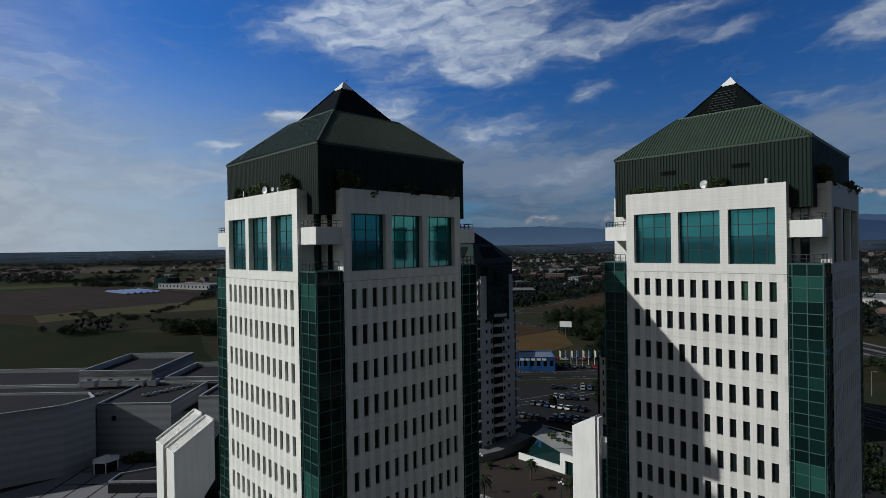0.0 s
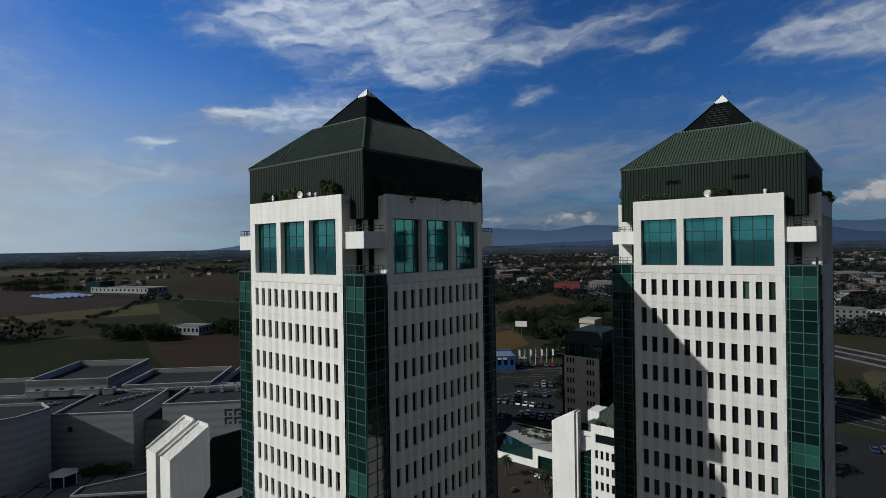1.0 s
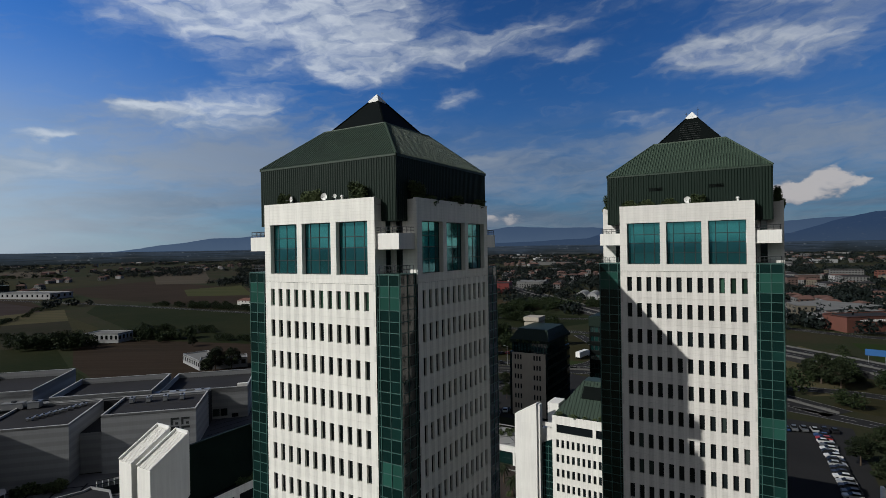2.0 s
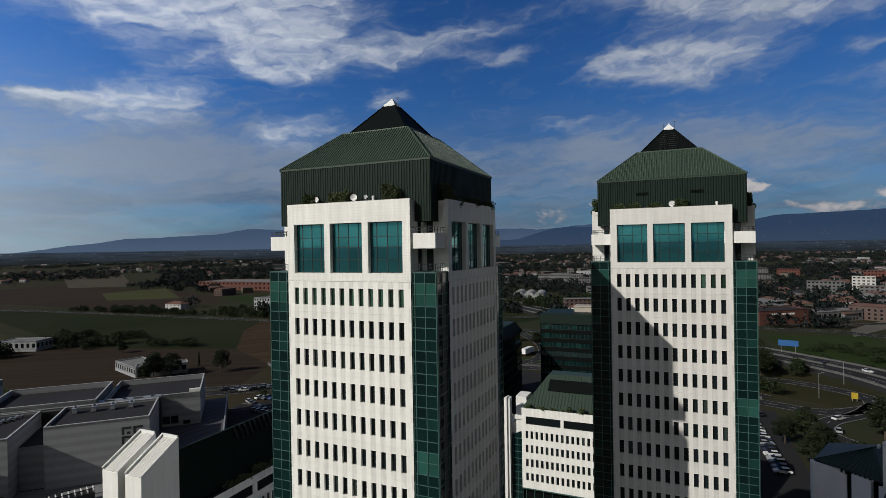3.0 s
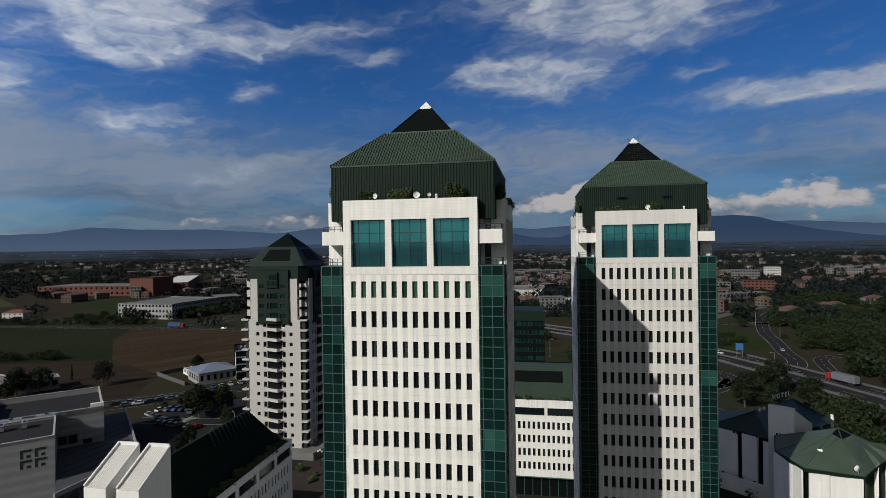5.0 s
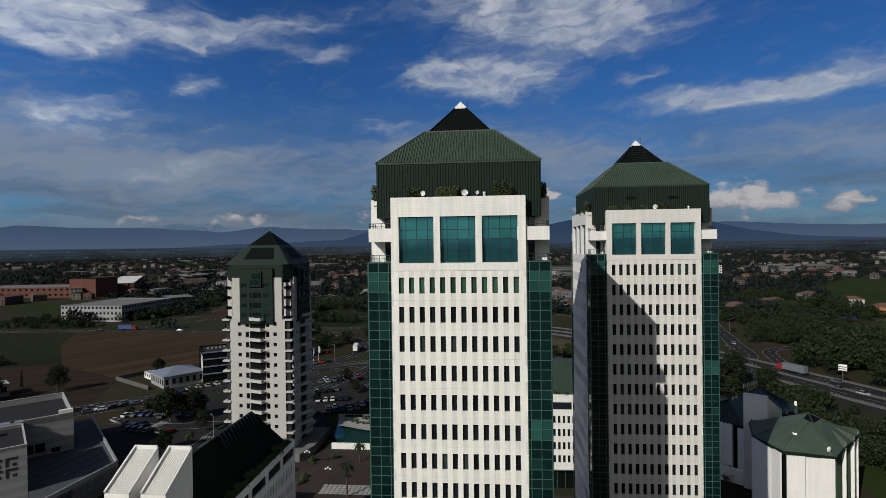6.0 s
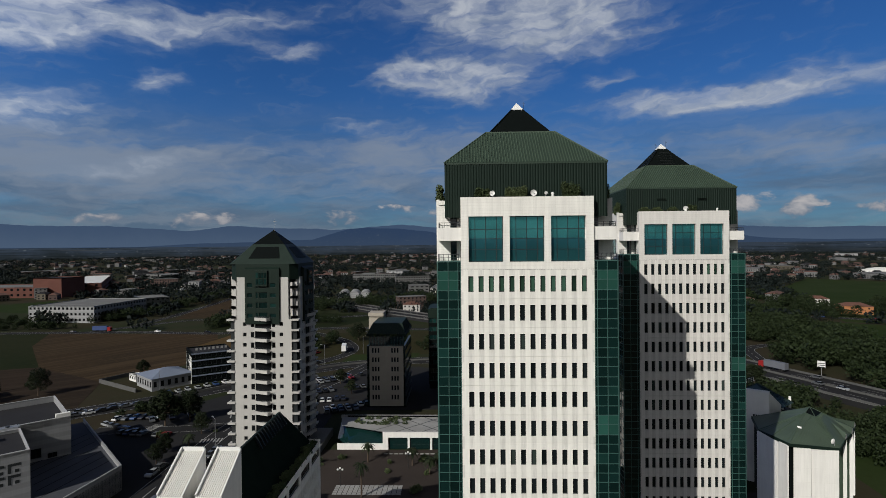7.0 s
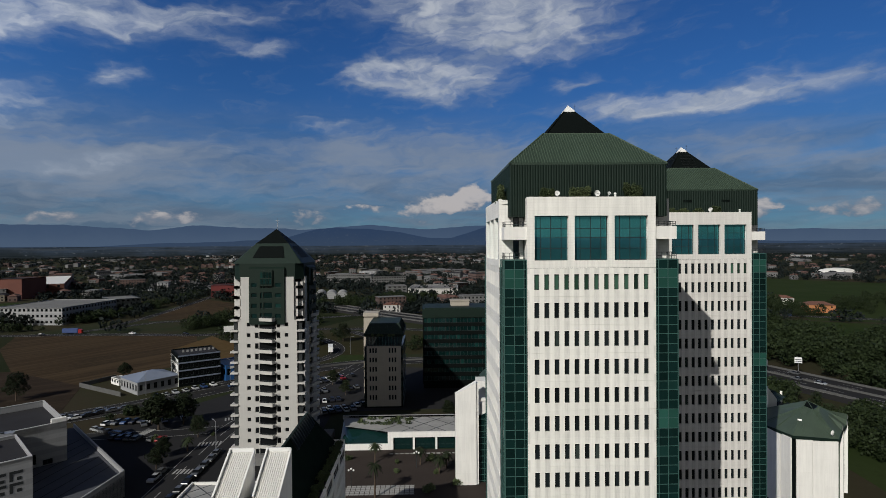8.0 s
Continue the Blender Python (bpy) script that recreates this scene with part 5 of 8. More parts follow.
        out = Vector((across.y, -across.x, 0)).normalized() * 0.06
        front.face([foot - across + out, foot + across + out, foot + rise * 0.93 + out])
        front.face([foot - across * 0.97, foot + rise * 0.9, foot + across * 0.97])
        part("fold_gable", front, WHITE_PAINT, roof, "small white triangular gable")
    hatch = Geo()
    hatch.prism([(-3.5, -2.7), (-2.8, -3.1), (-2.5, -2.5), (-3.2, -2.1)], 17.4, 18.6, tops=[18.4, 18.4, 19.1, 19.1])
    part("roof_hatch", hatch, WHITE_PAINT, roof, "small pale roof hatch")
    satellite_dish((23.1, 80.3, 16.7), 0.6, 200)
    # hotel behind
    h = thing("hotel", 20.0, 108.0, 0, "grey-white hotel of tall slabs with dark roof", "hotel")
    there = (20.0, 108.0)
    plate(h, there, "main_block", (16.0, 101.9), (20.1, 98.9), 1.2, 23.0, WHITE_PLAIN, "tall white rendered wall with four slits", ops=[(1.75 + 0.55 * i, 15.7) for i in range(4)])
    plate(h, there, "side_block", (20.15, 98.95), (26.5, 105.0), 1.2, 22.9, WHITE_PLAIN, "white wall with slanting top", z_end=18.1)
    plate(h, there, "slab_wall", (26.4, 103.2), (31.0, 106.4), 0.5, 16.6, BLACK_PANEL, "dark recessed wall")
    plate(h, there, "slab_wall", (26.4, 103.1), (31.0, 106.3), 0.3, 13.0, WHITE_PLAIN, "white rendered slab")
    plate(h, there, "slab_wall", (16.5, 106.3), (17.9, 103.8), 0.8, 13.1, WHITE_PLAIN, "white rendered slab")
    plate(h, there, "slab_wall", (13.0, 109.6), (15.5, 107.0), 0.8, 13.6, WHITE_PLAIN, "white rendered slab")
    plate(h, there, "slab_wall", (7.4, 114.8), (12.5, 110.9), 0.8, 13.3, WHITE_PLAIN, "white rendered slab")
    plate(h, there, "slab_wall", (7.2, 115.8), (7.42, 114.9), 0.5, 13.5, WHITE_PLAIN, "white rendered slab")
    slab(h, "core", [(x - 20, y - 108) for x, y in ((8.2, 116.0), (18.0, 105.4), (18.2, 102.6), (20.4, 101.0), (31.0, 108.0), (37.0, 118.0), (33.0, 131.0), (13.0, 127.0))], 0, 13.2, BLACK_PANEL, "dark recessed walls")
    Q = [Vector((a - 20, b - 108, c)) for a, b, c in ((7.8, 115.9, 13.5), (17.6, 105.6, 13.7), (20.6, 101.0, 17.0), (27.0, 105.6, 17.0), (37.4, 117.6, 14.9), (33.0, 131.5, 14.0), (13.0, 127.5, 13.8))]
    T0, T1 = Vector((-2.0, 6.6, 17.9)), Vector((9.6, 14.0, 19.2))
    g = Geo()
    for f in ((Q[0], Q[1], T0), (Q[1], Q[2], T0), (Q[2], Q[3], T0), (Q[3], T1, T0), (Q[3], Q[4], T1), (Q[4], Q[5], T1), (Q[5], Q[6], T0), (Q[5], T0, T1), (Q[6], Q[0], T0)):
        g.face(list(f))
    roof = part("roof", g, GREEN_ROOF, h, "dark green metal roof")
    for a, b in ((Q[0], T0), (Q[3], T1), (Q[4], T1), (T0, T1)):
        rib = Geo()
        rib.beam(a + up, b + up, 0.14, 0.12)
        part("hip_rib", rib, GREEN_METAL, roof)
    seams = Geo()
    for p, q, a, b, count in ((Q[0], Q[1], T0, T0.lerp(T1, 0.02), 14), (Q[3], Q[4], T1.lerp(T0, 0.02), T1, 14)):
        for i in range(1, count):
            f = i / count
            seams.beam(p.lerp(q, f) + up, a.lerp(b, f) + up, 0.06, 0.06)
    part("roof_seams", seams, GREEN_METAL, roof)
    for px, py in ((33.9, 117.2), (38.0, 120.6)):
        c = Geo()
        c.prism([(px - 20.3, py - 108), (px - 19.8, py - 108.3), (px - 19.6, py - 108.1), (px - 20.1, py - 107.8)], 0, 15.9)
        part("chimney_slab", c, WHITE_PLAIN, h, "thin white slab above the roof")
    dg = Geo()
    for i in range(7):
        dg.box(-8.4 + 0.62 * i, 3.1 - 0.64 * i, 13.1, -8.1 + 0.62 * i, 3.4 - 0.64 * i, 14.0)
    part("eave_teeth", dg, GREEN_METAL, h, "row of short dark eave posts")
    # roof letters
    sign = thing("hotel_sign", 23.1, 117.8, 19.9, "pale roof letters on a dark frame", "sign", turn=36.7)
    fr = Geo()
    for i in range(5):
        fr.beam((0.5 + 1.55 * i, 0.15, -3.0), (0.5 + 1.55 * i, 0.15, 1.3), 0.07)
    for z in (-0.1, 1.2):
        fr.beam((-0.2, 0.15, z), (7.4, 0.15, z), 0.07)
    part("sign_frame", fr, DARK_STEEL, sign)
    cu = bpy.data.curves.new("letters", "FONT")
    cu.body, cu.size, cu.extrude, cu.space_character = "HOTEL", 1.75, 0.05, 1.55
    tmp = bpy.data.objects.new("letters", cu)
    scene.collection.objects.link(tmp)
    me = bpy.data.meshes.new_from_object(tmp.evaluated_get(bpy.context.evaluated_depsgraph_get()))
    bpy.data.objects.remove(tmp)
    me.materials.clear()
    me.materials.append(WHITE_PAINT)
    put("letters", me, sign, pose(0, 0, 0, 90, 0, 0), "pale metal letters")
    for i in range(2):
        satellite_dish((18.7 + 1.3 * i, 113.2 + 1.0 * i, 17.6), 0.55, 210)
    wallg = Geo()
    wallg.prism([(8.0, 110.0), (16.4, 103.0), (16.8, 103.5), (8.4, 110.5)], 0, 3.6)
    tagged(part("garden_wall", wallg, WHITE_PLAIN), "low white garden wall below the hotel", "wall")
    yard = random.Random(12)
    for sx, sy in ((9.4, 111.6), (12.6, 109.0), (14.6, 106.6)):
        shrub(sx, sy, 0.0, 2.6, yard, "dark round garden shrub before the hotel")


def satellite_dish(at, r, turn):
    d = thing("satellite_dish", *at, "pale round satellite dish on a short mast", "satellite dish", "satellite dishes", turn)
    g = Geo()
    N = 16
    for ring in range(3):
        for i in range(N):
            a0, a1 = 2 * math.pi * i / N, 2 * math.pi * (i + 1) / N
            r0, r1 = r * ring / 3, r * (ring + 1) / 3
            f = lambda q, a: (q * math.cos(a), -0.35 * q * q / r - 0.1, 0.9 + q * math.sin(a) * 0.97)
            pts = [f(r0, a0), f(r1, a0), f(r1, a1), f(r0, a1)]
            g.face(pts[1:] if ring == 0 else pts)
    part("dish", g, WHITE_PAINT, d)
    m = Geo()
    m.tube((0, 0, 0), (0, 0, 0.95), 0.05, 0.05, 6)
    m.beam((0, -0.1, 0.9), (0, -0.75, 0.75), 0.04)
    part("mast", m, STEEL, d)

# ---- plants ----
def leaf_cloud(g, rnd, x, y, z, rx, rz, count, size, m=0, hollow=0.35):
    """Many small leaf clumps, each two crossed blades, in an uneven ball."""
    for _ in range(count):
        while True:
            v = Vector((rnd.uniform(-1, 1), rnd.uniform(-1, 1), rnd.uniform(-1, 1)))
            if hollow < v.length < 1.0:
                break
        c = Vector((x + v.x * rx, y + v.y * rx, z + v.z * rz))
        s = size * rnd.uniform(0.6, 1.4)
        a = Vector((rnd.gauss(0, 1), rnd.gauss(0, 1), rnd.gauss(0, 0.6))).normalized() * s
        b = a.cross(Vector((rnd.gauss(0, 1), rnd.gauss(0, 1), rnd.gauss(0, 1)))).normalized() * s * 0.8
        g.face([c - a, c - b * 0.6, c + a, c + b], m)


def shrub_mesh(seed, r, h):
    rnd = random.Random(seed)
    g = Geo()
    for i in range(5):
        a = rnd.uniform(0, 6.28)
        q = r * rnd.uniform(0.1, 0.55)
        leaf_cloud(g, rnd, q * math.cos(a), q * math.sin(a), h * rnd.uniform(0.3, 0.65), r * 0.62, h * 0.4, 70, r * 0.17)
    for i in range(5):
        a = rnd.uniform(0, 6.28)
        g.beam((0, 0, -0.1), (r * 0.5 * math.cos(a), r * 0.5 * math.sin(a), h * 0.6), 0.05)
    return g.mesh("shrub", SHRUB_LEAF)


SHRUBS = [shrub_mesh(i, 1.0, 1.5) for i in range(5)]


def shrub(x, y, z, s, rnd, label="dark evergreen shrub in a roof planter"):
    ob = put("shrub", rnd.choice(SHRUBS), None, Matrix.Translation((x, y, z)) @ Matrix.Rotation(rnd.uniform(0, 6.28), 4, "Z") @ Matrix.Diagonal((s * rnd.uniform(0.9, 1.3), s, s * rnd.uniform(0.7, 1.1), 1)))
    return tagged(ob, label, "shrub", "roof shrubs")


def top_shrubs(p, q, count, size):
    rnd = random.Random(count)
    for i in range(count):
        f = (i + 0.5) / count + rnd.uniform(-0.3, 0.3) / count
        shrub(p[0] + (q[0] - p[0]) * f, p[1] + (q[1] - p[1]) * f, p[2], size * rnd.uniform(0.6, 1.15), rnd)


def tree_mesh(seed, height, spread, clumps, leaf, size=0.32):
    """Trunk and forking limbs, and a crown of leaf clumps with gaps."""
    rnd = random.Random(seed)
    wood, crown = Geo(), Geo()
    base = height * 0.32
    wood.tube((0, 0, -0.3), (0.1, 0, base), height * 0.028, height * 0.02, 8)
    wood.tube((0.1, 0, base), (0, 0.1, height * 0.8), height * 0.02, height * 0.005, 6)
    for i in range(clumps):
        a = 2.4 * i + rnd.uniform(-0.4, 0.4)
        f = (i + 0.5) / clumps
        z = height * (0.30 + 0.62 * f)
        r = spread * math.sin(math.pi * (0.22 + 0.70 * f)) * rnd.uniform(0.45, 0.95)
        tip = (r * math.cos(a), r * math.sin(a), z)
        wood.tube((0.1, 0, base + (z - base) * 0.45), tip, height * 0.009, height * 0.003, 5)
        leaf_cloud(crown, rnd, *tip, spread * rnd.uniform(0.28, 0.42), height * rnd.uniform(0.08, 0.13), 150, size, hollow=0.2)
    return wood.mesh("trunk", BARK), crown.mesh("crown", leaf)


TREES = [tree_mesh(11 + i, 9.0 + i, 3.6 + 0.35 * i, 22, TREE_LEAF, 0.27) for i in range(4)]


def tree(x, y, s=1.0, pick=0, label="broad-leaved tree with dark green crown", tall=1.0):
    t = thing("tree", x, y, 0, label, "tree", "trees", (x * 37 + y * 11) % 360)
    t.scale = (s, s, s * tall)
    put("trunk", TREES[pick % 4][0], t)
    put("crown", TREES[pick % 4][1], t)


def palm(x, y, h):
    rnd = random.Random(int(x * 10))
    t = thing("palm_tree", x, y, 0, "tall palm with a slim trunk and drooping fronds", "palm tree", "palms")
    g = Geo()
    for i in range(8):
        g.tube((0, 0, h * i / 8), (0, 0, h * (i + 1) / 8), 0.24, 0.2, 8)
    part("trunk", g, BARK, t)
    g = Geo()
    for i in range(26):
        a = i * 2.4
        up = rnd.uniform(-0.6, 0.9)
        pts = [Vector((0, 0, h))]
        for k in range(1, 6):
            f = k / 5
            pts.append(Vector((1.9 * f * math.cos(a), 1.9 * f * math.sin(a), h + up * 1.6 * f - 1.5 * f * f)))
        side = Vector((-math.sin(a), math.cos(a), 0))
        for k in range(5):
            w0, w1 = 0.28 * math.sin(math.pi * (0.15 + 0.8 * k / 5)), 0.28 * math.sin(math.pi * min(0.98, 0.15 + 0.8 * (k + 1) / 5))
            drop = Vector((0, 0, -0.12))
            g.face([pts[k], pts[k + 1], pts[k + 1] + side * w1 + drop, pts[k] + side * w0 + drop])
            g.face([pts[k + 1], pts[k], pts[k] - side * w0 + drop, pts[k + 1] - side * w1 + drop])
    part("fronds", g, TREE_LEAF, t)

beige_office()
glass_office()
low_office()
plaza_hall()
finned_block()
panel_hall()
slab_building()


# ---- shopping centre, turned by 45 degrees to the towers ----
def mall():
    def hall(label, poly, z1, rim=0.9, material=GREY_WALL, z_roof=None, windows=None):
        t = thing("mall_hall", 0, 0, 0, label, "shopping centre", "mall halls", 45)
        n = len(poly)
        for i in range(n):
            p, q = poly[i], poly[(i + 1) % n]
            ops = (windows or {}).get(i, [])
            facade(t, p, q, 0, z1, ops, material, 0.5, SMALL_GLASS if ops else None, "wall", "grey striped metal wall", cross=True)
        parapet(t, poly, z1 - rim, z1 + 0.06, 0.35, material)
        cap = parapet(t, poly, z1 + 0.06, z1 + 0.16, 0.4, COPING, "coping")
        slab(t, "roof_deck", [(p[0], p[1]) for p in inset(poly, 0.34)], z1 - rim - 0.4, z1 - rim, DARK_ROOF, "dark bitumen roof deck")
        return t

    def inset(poly, d):
        out = []
        n = len(poly)
        for i in range(n):
            a, b, c = Vector(poly[i - 1]), Vector(poly[i]), Vector(poly[(i + 1) % n])
            u, v = (b - a).normalized(), (c - b).normalized()
            nu, nv = Vector((-u.y, u.x)), Vector((-v.y, v.x))
            m = nu + nv
            out.append(tuple(b + m / max(0.3, m.dot(nu)) * d))
        return out

    hall("grey mall hall with dark flat roof", rect(-102, 157, -80.3, 181.5), 15.5, 0.5, windows={0: [(4.2, 10.5, 5.6, 12.0)]})
    sign_wall = hall("grey mall hall with a dark square wall pattern", rect(-74.3, 161.5, -50.3, 180.5), 16.0, 0.6)
    hall("tall grey mall hall with flat roof", rect(-124.5, 182.5, -99.5, 213), 19.5, 2.0)
    hall("grey mall hall with parapet", rect(-95.2, 182.2, -67.0, 206), 17.0, 1.6)
    high = hall("grey mall hall with high parapet", rect(-66.2, 186.5, -39.2, 213.5), 15.2, 1.6, windows={0: [(16.0, 5.9, 18.2, 8.4), (18.45, 5.9, 20.6, 8.4), (21.9, 5.25, 24.0, 6.6)]})
    g = Geo()
    g.box(-42.4, 186.52, 15.27, -39.22, 187.6, 16.3)
    part("corner_block", g, WHITE_PLAIN, high, "pale raised corner of the parapet")
    hall("tall pale mall hall with fluted walls", [(-150, 118), (-125, 130), (-113.5, 136.8), (-102.4, 143.8), (-98.9, 151.6), (-104, 157), (-150, 157)], 19.0, 0.5)
    hall("long grey mall hall", rect(-170, 157.2, -102.4, 182), 14.6, 0.4)
    hall("far grey mall hall", rect(-190, 182.4, -125, 208), 15.0, 1.4)
    # the covered mall street between the halls
    t = thing("mall_link", 0, 0, 0, "low dark mall roof between grey halls", "shopping centre", "mall halls", 45)
    slab(t, "link_wall", rect(-80.2, 163.5, -74.4, 182), 0, 11.0, GREY_WALL)
    slab(t, "roof_deck", rect(-80.2, 163.9, -74.4, 182), 11.0, 11.1, DARK_ROOF)
    slab(t, "link_deck", rect(-99.4, 181.6, -50.3, 186.4), 0, 15.0, DARK_ROOF)
    # terrace
    te = thing("mall_terrace", 0, 0, 0, "grey paved roof terrace with a pale parapet", "terrace", "", 45)
    poly = [(-50.2, 150), (-42.5, 156.5), (-32, 165.4), (-31.5, 215), (-39.1, 215), (-39.1, 186.4), (-50.2, 186.4)]
    slab(te, "deck", poly, 0, 5.2, surface("blue_grey_terrace_paving", (0.080, 0.084, 0.096), 0.9, 0.0, 0.12, 3.0, 0.35, 0.01, specular=0.1), "grey paved deck")
    for i in range(7):
        b = Geo()
        y = 164.5 + 4.6 * i
        b.prism([(-49, y - 4), (-33, y + 9.0), (-33, y + 9.35), (-49, y - 3.65)], 5.2, 5.215)
        part("dark_joint", b, DARK_ROOF, te)
    g = Geo()
    for p, q in ((poly[0], poly[1]), (poly[1], poly[2]), (poly[2], poly[3])):
        place, L = between(p, q)
        g.prism([place(0, 0, 0)[:2], place(L, 0, 0)[:2], place(L, 0.4, 0)[:2], place(0, 0.4, 0)[:2]], 0, 6.3)
    part("parapet", g, GREY_WALL, te)
    # the dark square pattern on the wall
    pat = thing("wall_pattern", 0, 0, 0, "four dark square brackets on a grey wall", "wall sign", "", 45)
    for i in range(2):
        for j in range(2):
            x, z = -56.9 + 2.75 * i, 9.3 + 2.45 * j
            b = Geo()
            b.box(x, 161.46, z, x + 0.57, 161.49, z + 2.05)
            b.box(x + 0.57, 161.46, z + 1.48, x + 2.2, 161.49, z + 2.05)
            part("bracket", b, DARK_FRAME, pat)
            b = Geo()
            b.box(x + 1.2, 161.46, z + 0.08, x + 1.97, 161.49, z + 0.76)
            part("square", b, DARK_FRAME, pat)
    # roof plant
    rnd = random.Random(3)
    c45, s45 = math.cos(radians(45)), math.sin(radians(45))
    world = lambda x, y: (x * c45 - y * s45, x * s45 + y * c45)

    def duct(x, y, z, w, d, h, label="grey roof ventilation unit"):
        X, Y = world(x, y)
        u = thing("roof_unit", X, Y, z, label, "roof unit", "roof ventilation units", 45)
        g = Geo()
        g.box(-w / 2, -d / 2, 0.25, w / 2, d / 2, h)
        g.box(-w / 2 - 0.08, -d / 2 - 0.08, h, w / 2 + 0.08, d / 2 + 0.08, h + 0.12)
        part("casing", g, STEEL, u)
        for sx in (-1, 1):
            f = Geo()
            f.box(sx * w * 0.4 - 0.08, -d / 2, 0, sx * w * 0.4 + 0.08, d / 2, 0.25)
            part("foot", f, DARK_STEEL, u)
        f = Geo()
        f.tube((0, 0, h + 0.12), (0, 0, h + 0.45), min(w, d) * 0.28, min(w, d) * 0.28, 12)
        part("fan_ring", f, DARK_STEEL, u)

    for x, w in ((-119, 5), (-112, 6), (-103, 5.5), (-97.6, 3)):
        duct(x, 179.6, 15.0, w, 2.6, 2.0)
    for i in range(9):
        duct(-93.0 + 1.45 * i * 0.75, 166.0 + 1.5 * i, 15.0, 1.5, 0.9, 0.7, "small grey roof ventilator")
    for i in range(7):
        duct(-116.0 + 1.1 * i, 164.0 + 1.5 * i, 14.2, 1.5, 0.9, 0.7, "small grey roof ventilator")
    for i in range(4):
        duct(-70.5 + 4.6 * i, 175.2, 15.4, 1.1, 2.2, 1.5, "pale roof ventilation cowl")
    for i in range(6):
        duct(-90.0 + 7.5 * i, 183.8, 15.0, 4.5, 1.6, 0.9, "long grey roof duct")
    pipe = Geo()
    for y in (182.3, 182.9, 185.6):
        pipe.tube((*world(-99, y), 15.7), (*world(-50.6, y), 15.7), 0.22, 0.22, 8)
    tagged(part("roof_pipe", pipe, STEEL), "long grey pipes along the mall roof", "pipe")
    # plaza pavilion
    X, Y = world(-93.5, 147.5)
    pv = thing("pavilion", X, Y, 0, "small pale pavilion with a flat pyramid roof", "pavilion", "", 45)
    g = Geo()
    for k in range(6):
        a = radians(60 * k)
        b = radians(60 * k + 60)
        g.face([(3.6 * math.cos(a), 3.6 * math.sin(a), 3.0), (3.6 * math.cos(b), 3.6 * math.sin(b), 3.0), (0, 0, 4.3)])
    part("roof", g, PALE_ROOF, pv)
    g = Geo()
    g.prism([(3.1 * math.cos(radians(60 * k)), 3.1 * math.sin(radians(60 * k))) for k in range(6)], 0, 3.0)
    part("glass_walls", g, SMALL_GLASS, pv)
    for k in range(6):
        p = Geo()
        p.tube((3.15 * math.cos(radians(60 * k)), 3.15 * math.sin(radians(60 * k)), 0), (3.15 * math.cos(radians(60 * k)), 3.15 * math.sin(radians(60 * k)), 3.0), 0.14, 0.14, 6)
        part("post", p, WHITE_PAINT, pv)
    # paved forecourt with dark joint bands
    fc = Geo()
    fc.prism([world(*p) for p in ((-135, 110), (-50.4, 110), (-50.4, 161.4), (-80, 163), (-104, 156.5), (-104, 142))], 0, 0.06)
    court = tagged(part("mall_forecourt", fc, surface("grey_forecourt_paving", (0.17, 0.17, 0.18), 0.85, 0.0, 0.08, 2.0, 0.3, 0.01)), "grey paved mall forecourt with dark bands", "paving", kind="structure")
    for i in range(9):
        b = Geo()
        x = -100 + 6 * i
        b.prism([world(*p) for p in ((x, 118), (x + 0.5, 118), (x + 0.5, 156), (x, 156))], 0.06, 0.07)
        part("dark_band", b, DARK_ROOF, court)
    for i in range(5):
        b = Geo()
        y = 122 + 8 * i
        b.prism([world(*p) for p in ((-100, y), (-52, y), (-52, y + 0.5), (-100, y + 0.5))], 0.07, 0.08)
        part("dark_band", b, DARK_ROOF, court)
    # low pergola near the fins
    X, Y = world(-66, 149)
    pg = thing("pergola", X, Y, 0, "low white pergola frame with a row of openings", "pergola", "", 65)
    for i in range(9):
        b = Geo()
        b.box(-5 + 1.25 * i, -1.3, 2.3, -4.85 + 1.25 * i, 1.3, 3.2)
        part("rib", b, WHITE_PAINT, pg)
    b = Geo()
    b.box(-5, -1.3, 3.2, 5.2, -1.15, 3.4)
    b.box(-5, 1.15, 3.2, 5.2, 1.3, 3.4)
    b.box(-5, -1.2, 0, 5.2, 1.2, 2.3)
    part("base", b, DARK_FRAME, pg)
    # low walled roof next to it
    lw = thing("low_roof", 0, 0, 0, "low flat roof with a pale kerb", "building", "", 45)
    poly = [(-84, 133), (-62, 133), (-66, 142.5), (-71.5, 146), (-72.5, 143.8), (-84, 138)]
    slab(lw, "deck", poly, 0, 2.6, DARK_ROOF)
    parapet(lw, poly, 2.2, 3.1, 0.35, GREY_WALL)


mall()

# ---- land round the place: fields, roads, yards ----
# Field base colours lowered to carry the cloud shade lying on them.
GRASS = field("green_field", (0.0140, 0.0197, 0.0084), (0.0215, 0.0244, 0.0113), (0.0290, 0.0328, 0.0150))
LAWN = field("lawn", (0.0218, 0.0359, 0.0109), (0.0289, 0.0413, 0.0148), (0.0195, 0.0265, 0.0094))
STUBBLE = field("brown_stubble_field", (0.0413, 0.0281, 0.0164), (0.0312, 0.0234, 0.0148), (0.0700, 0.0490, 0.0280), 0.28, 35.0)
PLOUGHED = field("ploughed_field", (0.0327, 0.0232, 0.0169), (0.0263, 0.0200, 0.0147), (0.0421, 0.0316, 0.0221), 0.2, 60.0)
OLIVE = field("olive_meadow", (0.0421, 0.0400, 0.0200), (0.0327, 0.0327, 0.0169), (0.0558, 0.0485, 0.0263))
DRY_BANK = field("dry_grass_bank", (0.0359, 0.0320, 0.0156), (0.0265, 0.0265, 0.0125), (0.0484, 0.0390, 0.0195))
CLEAR = []


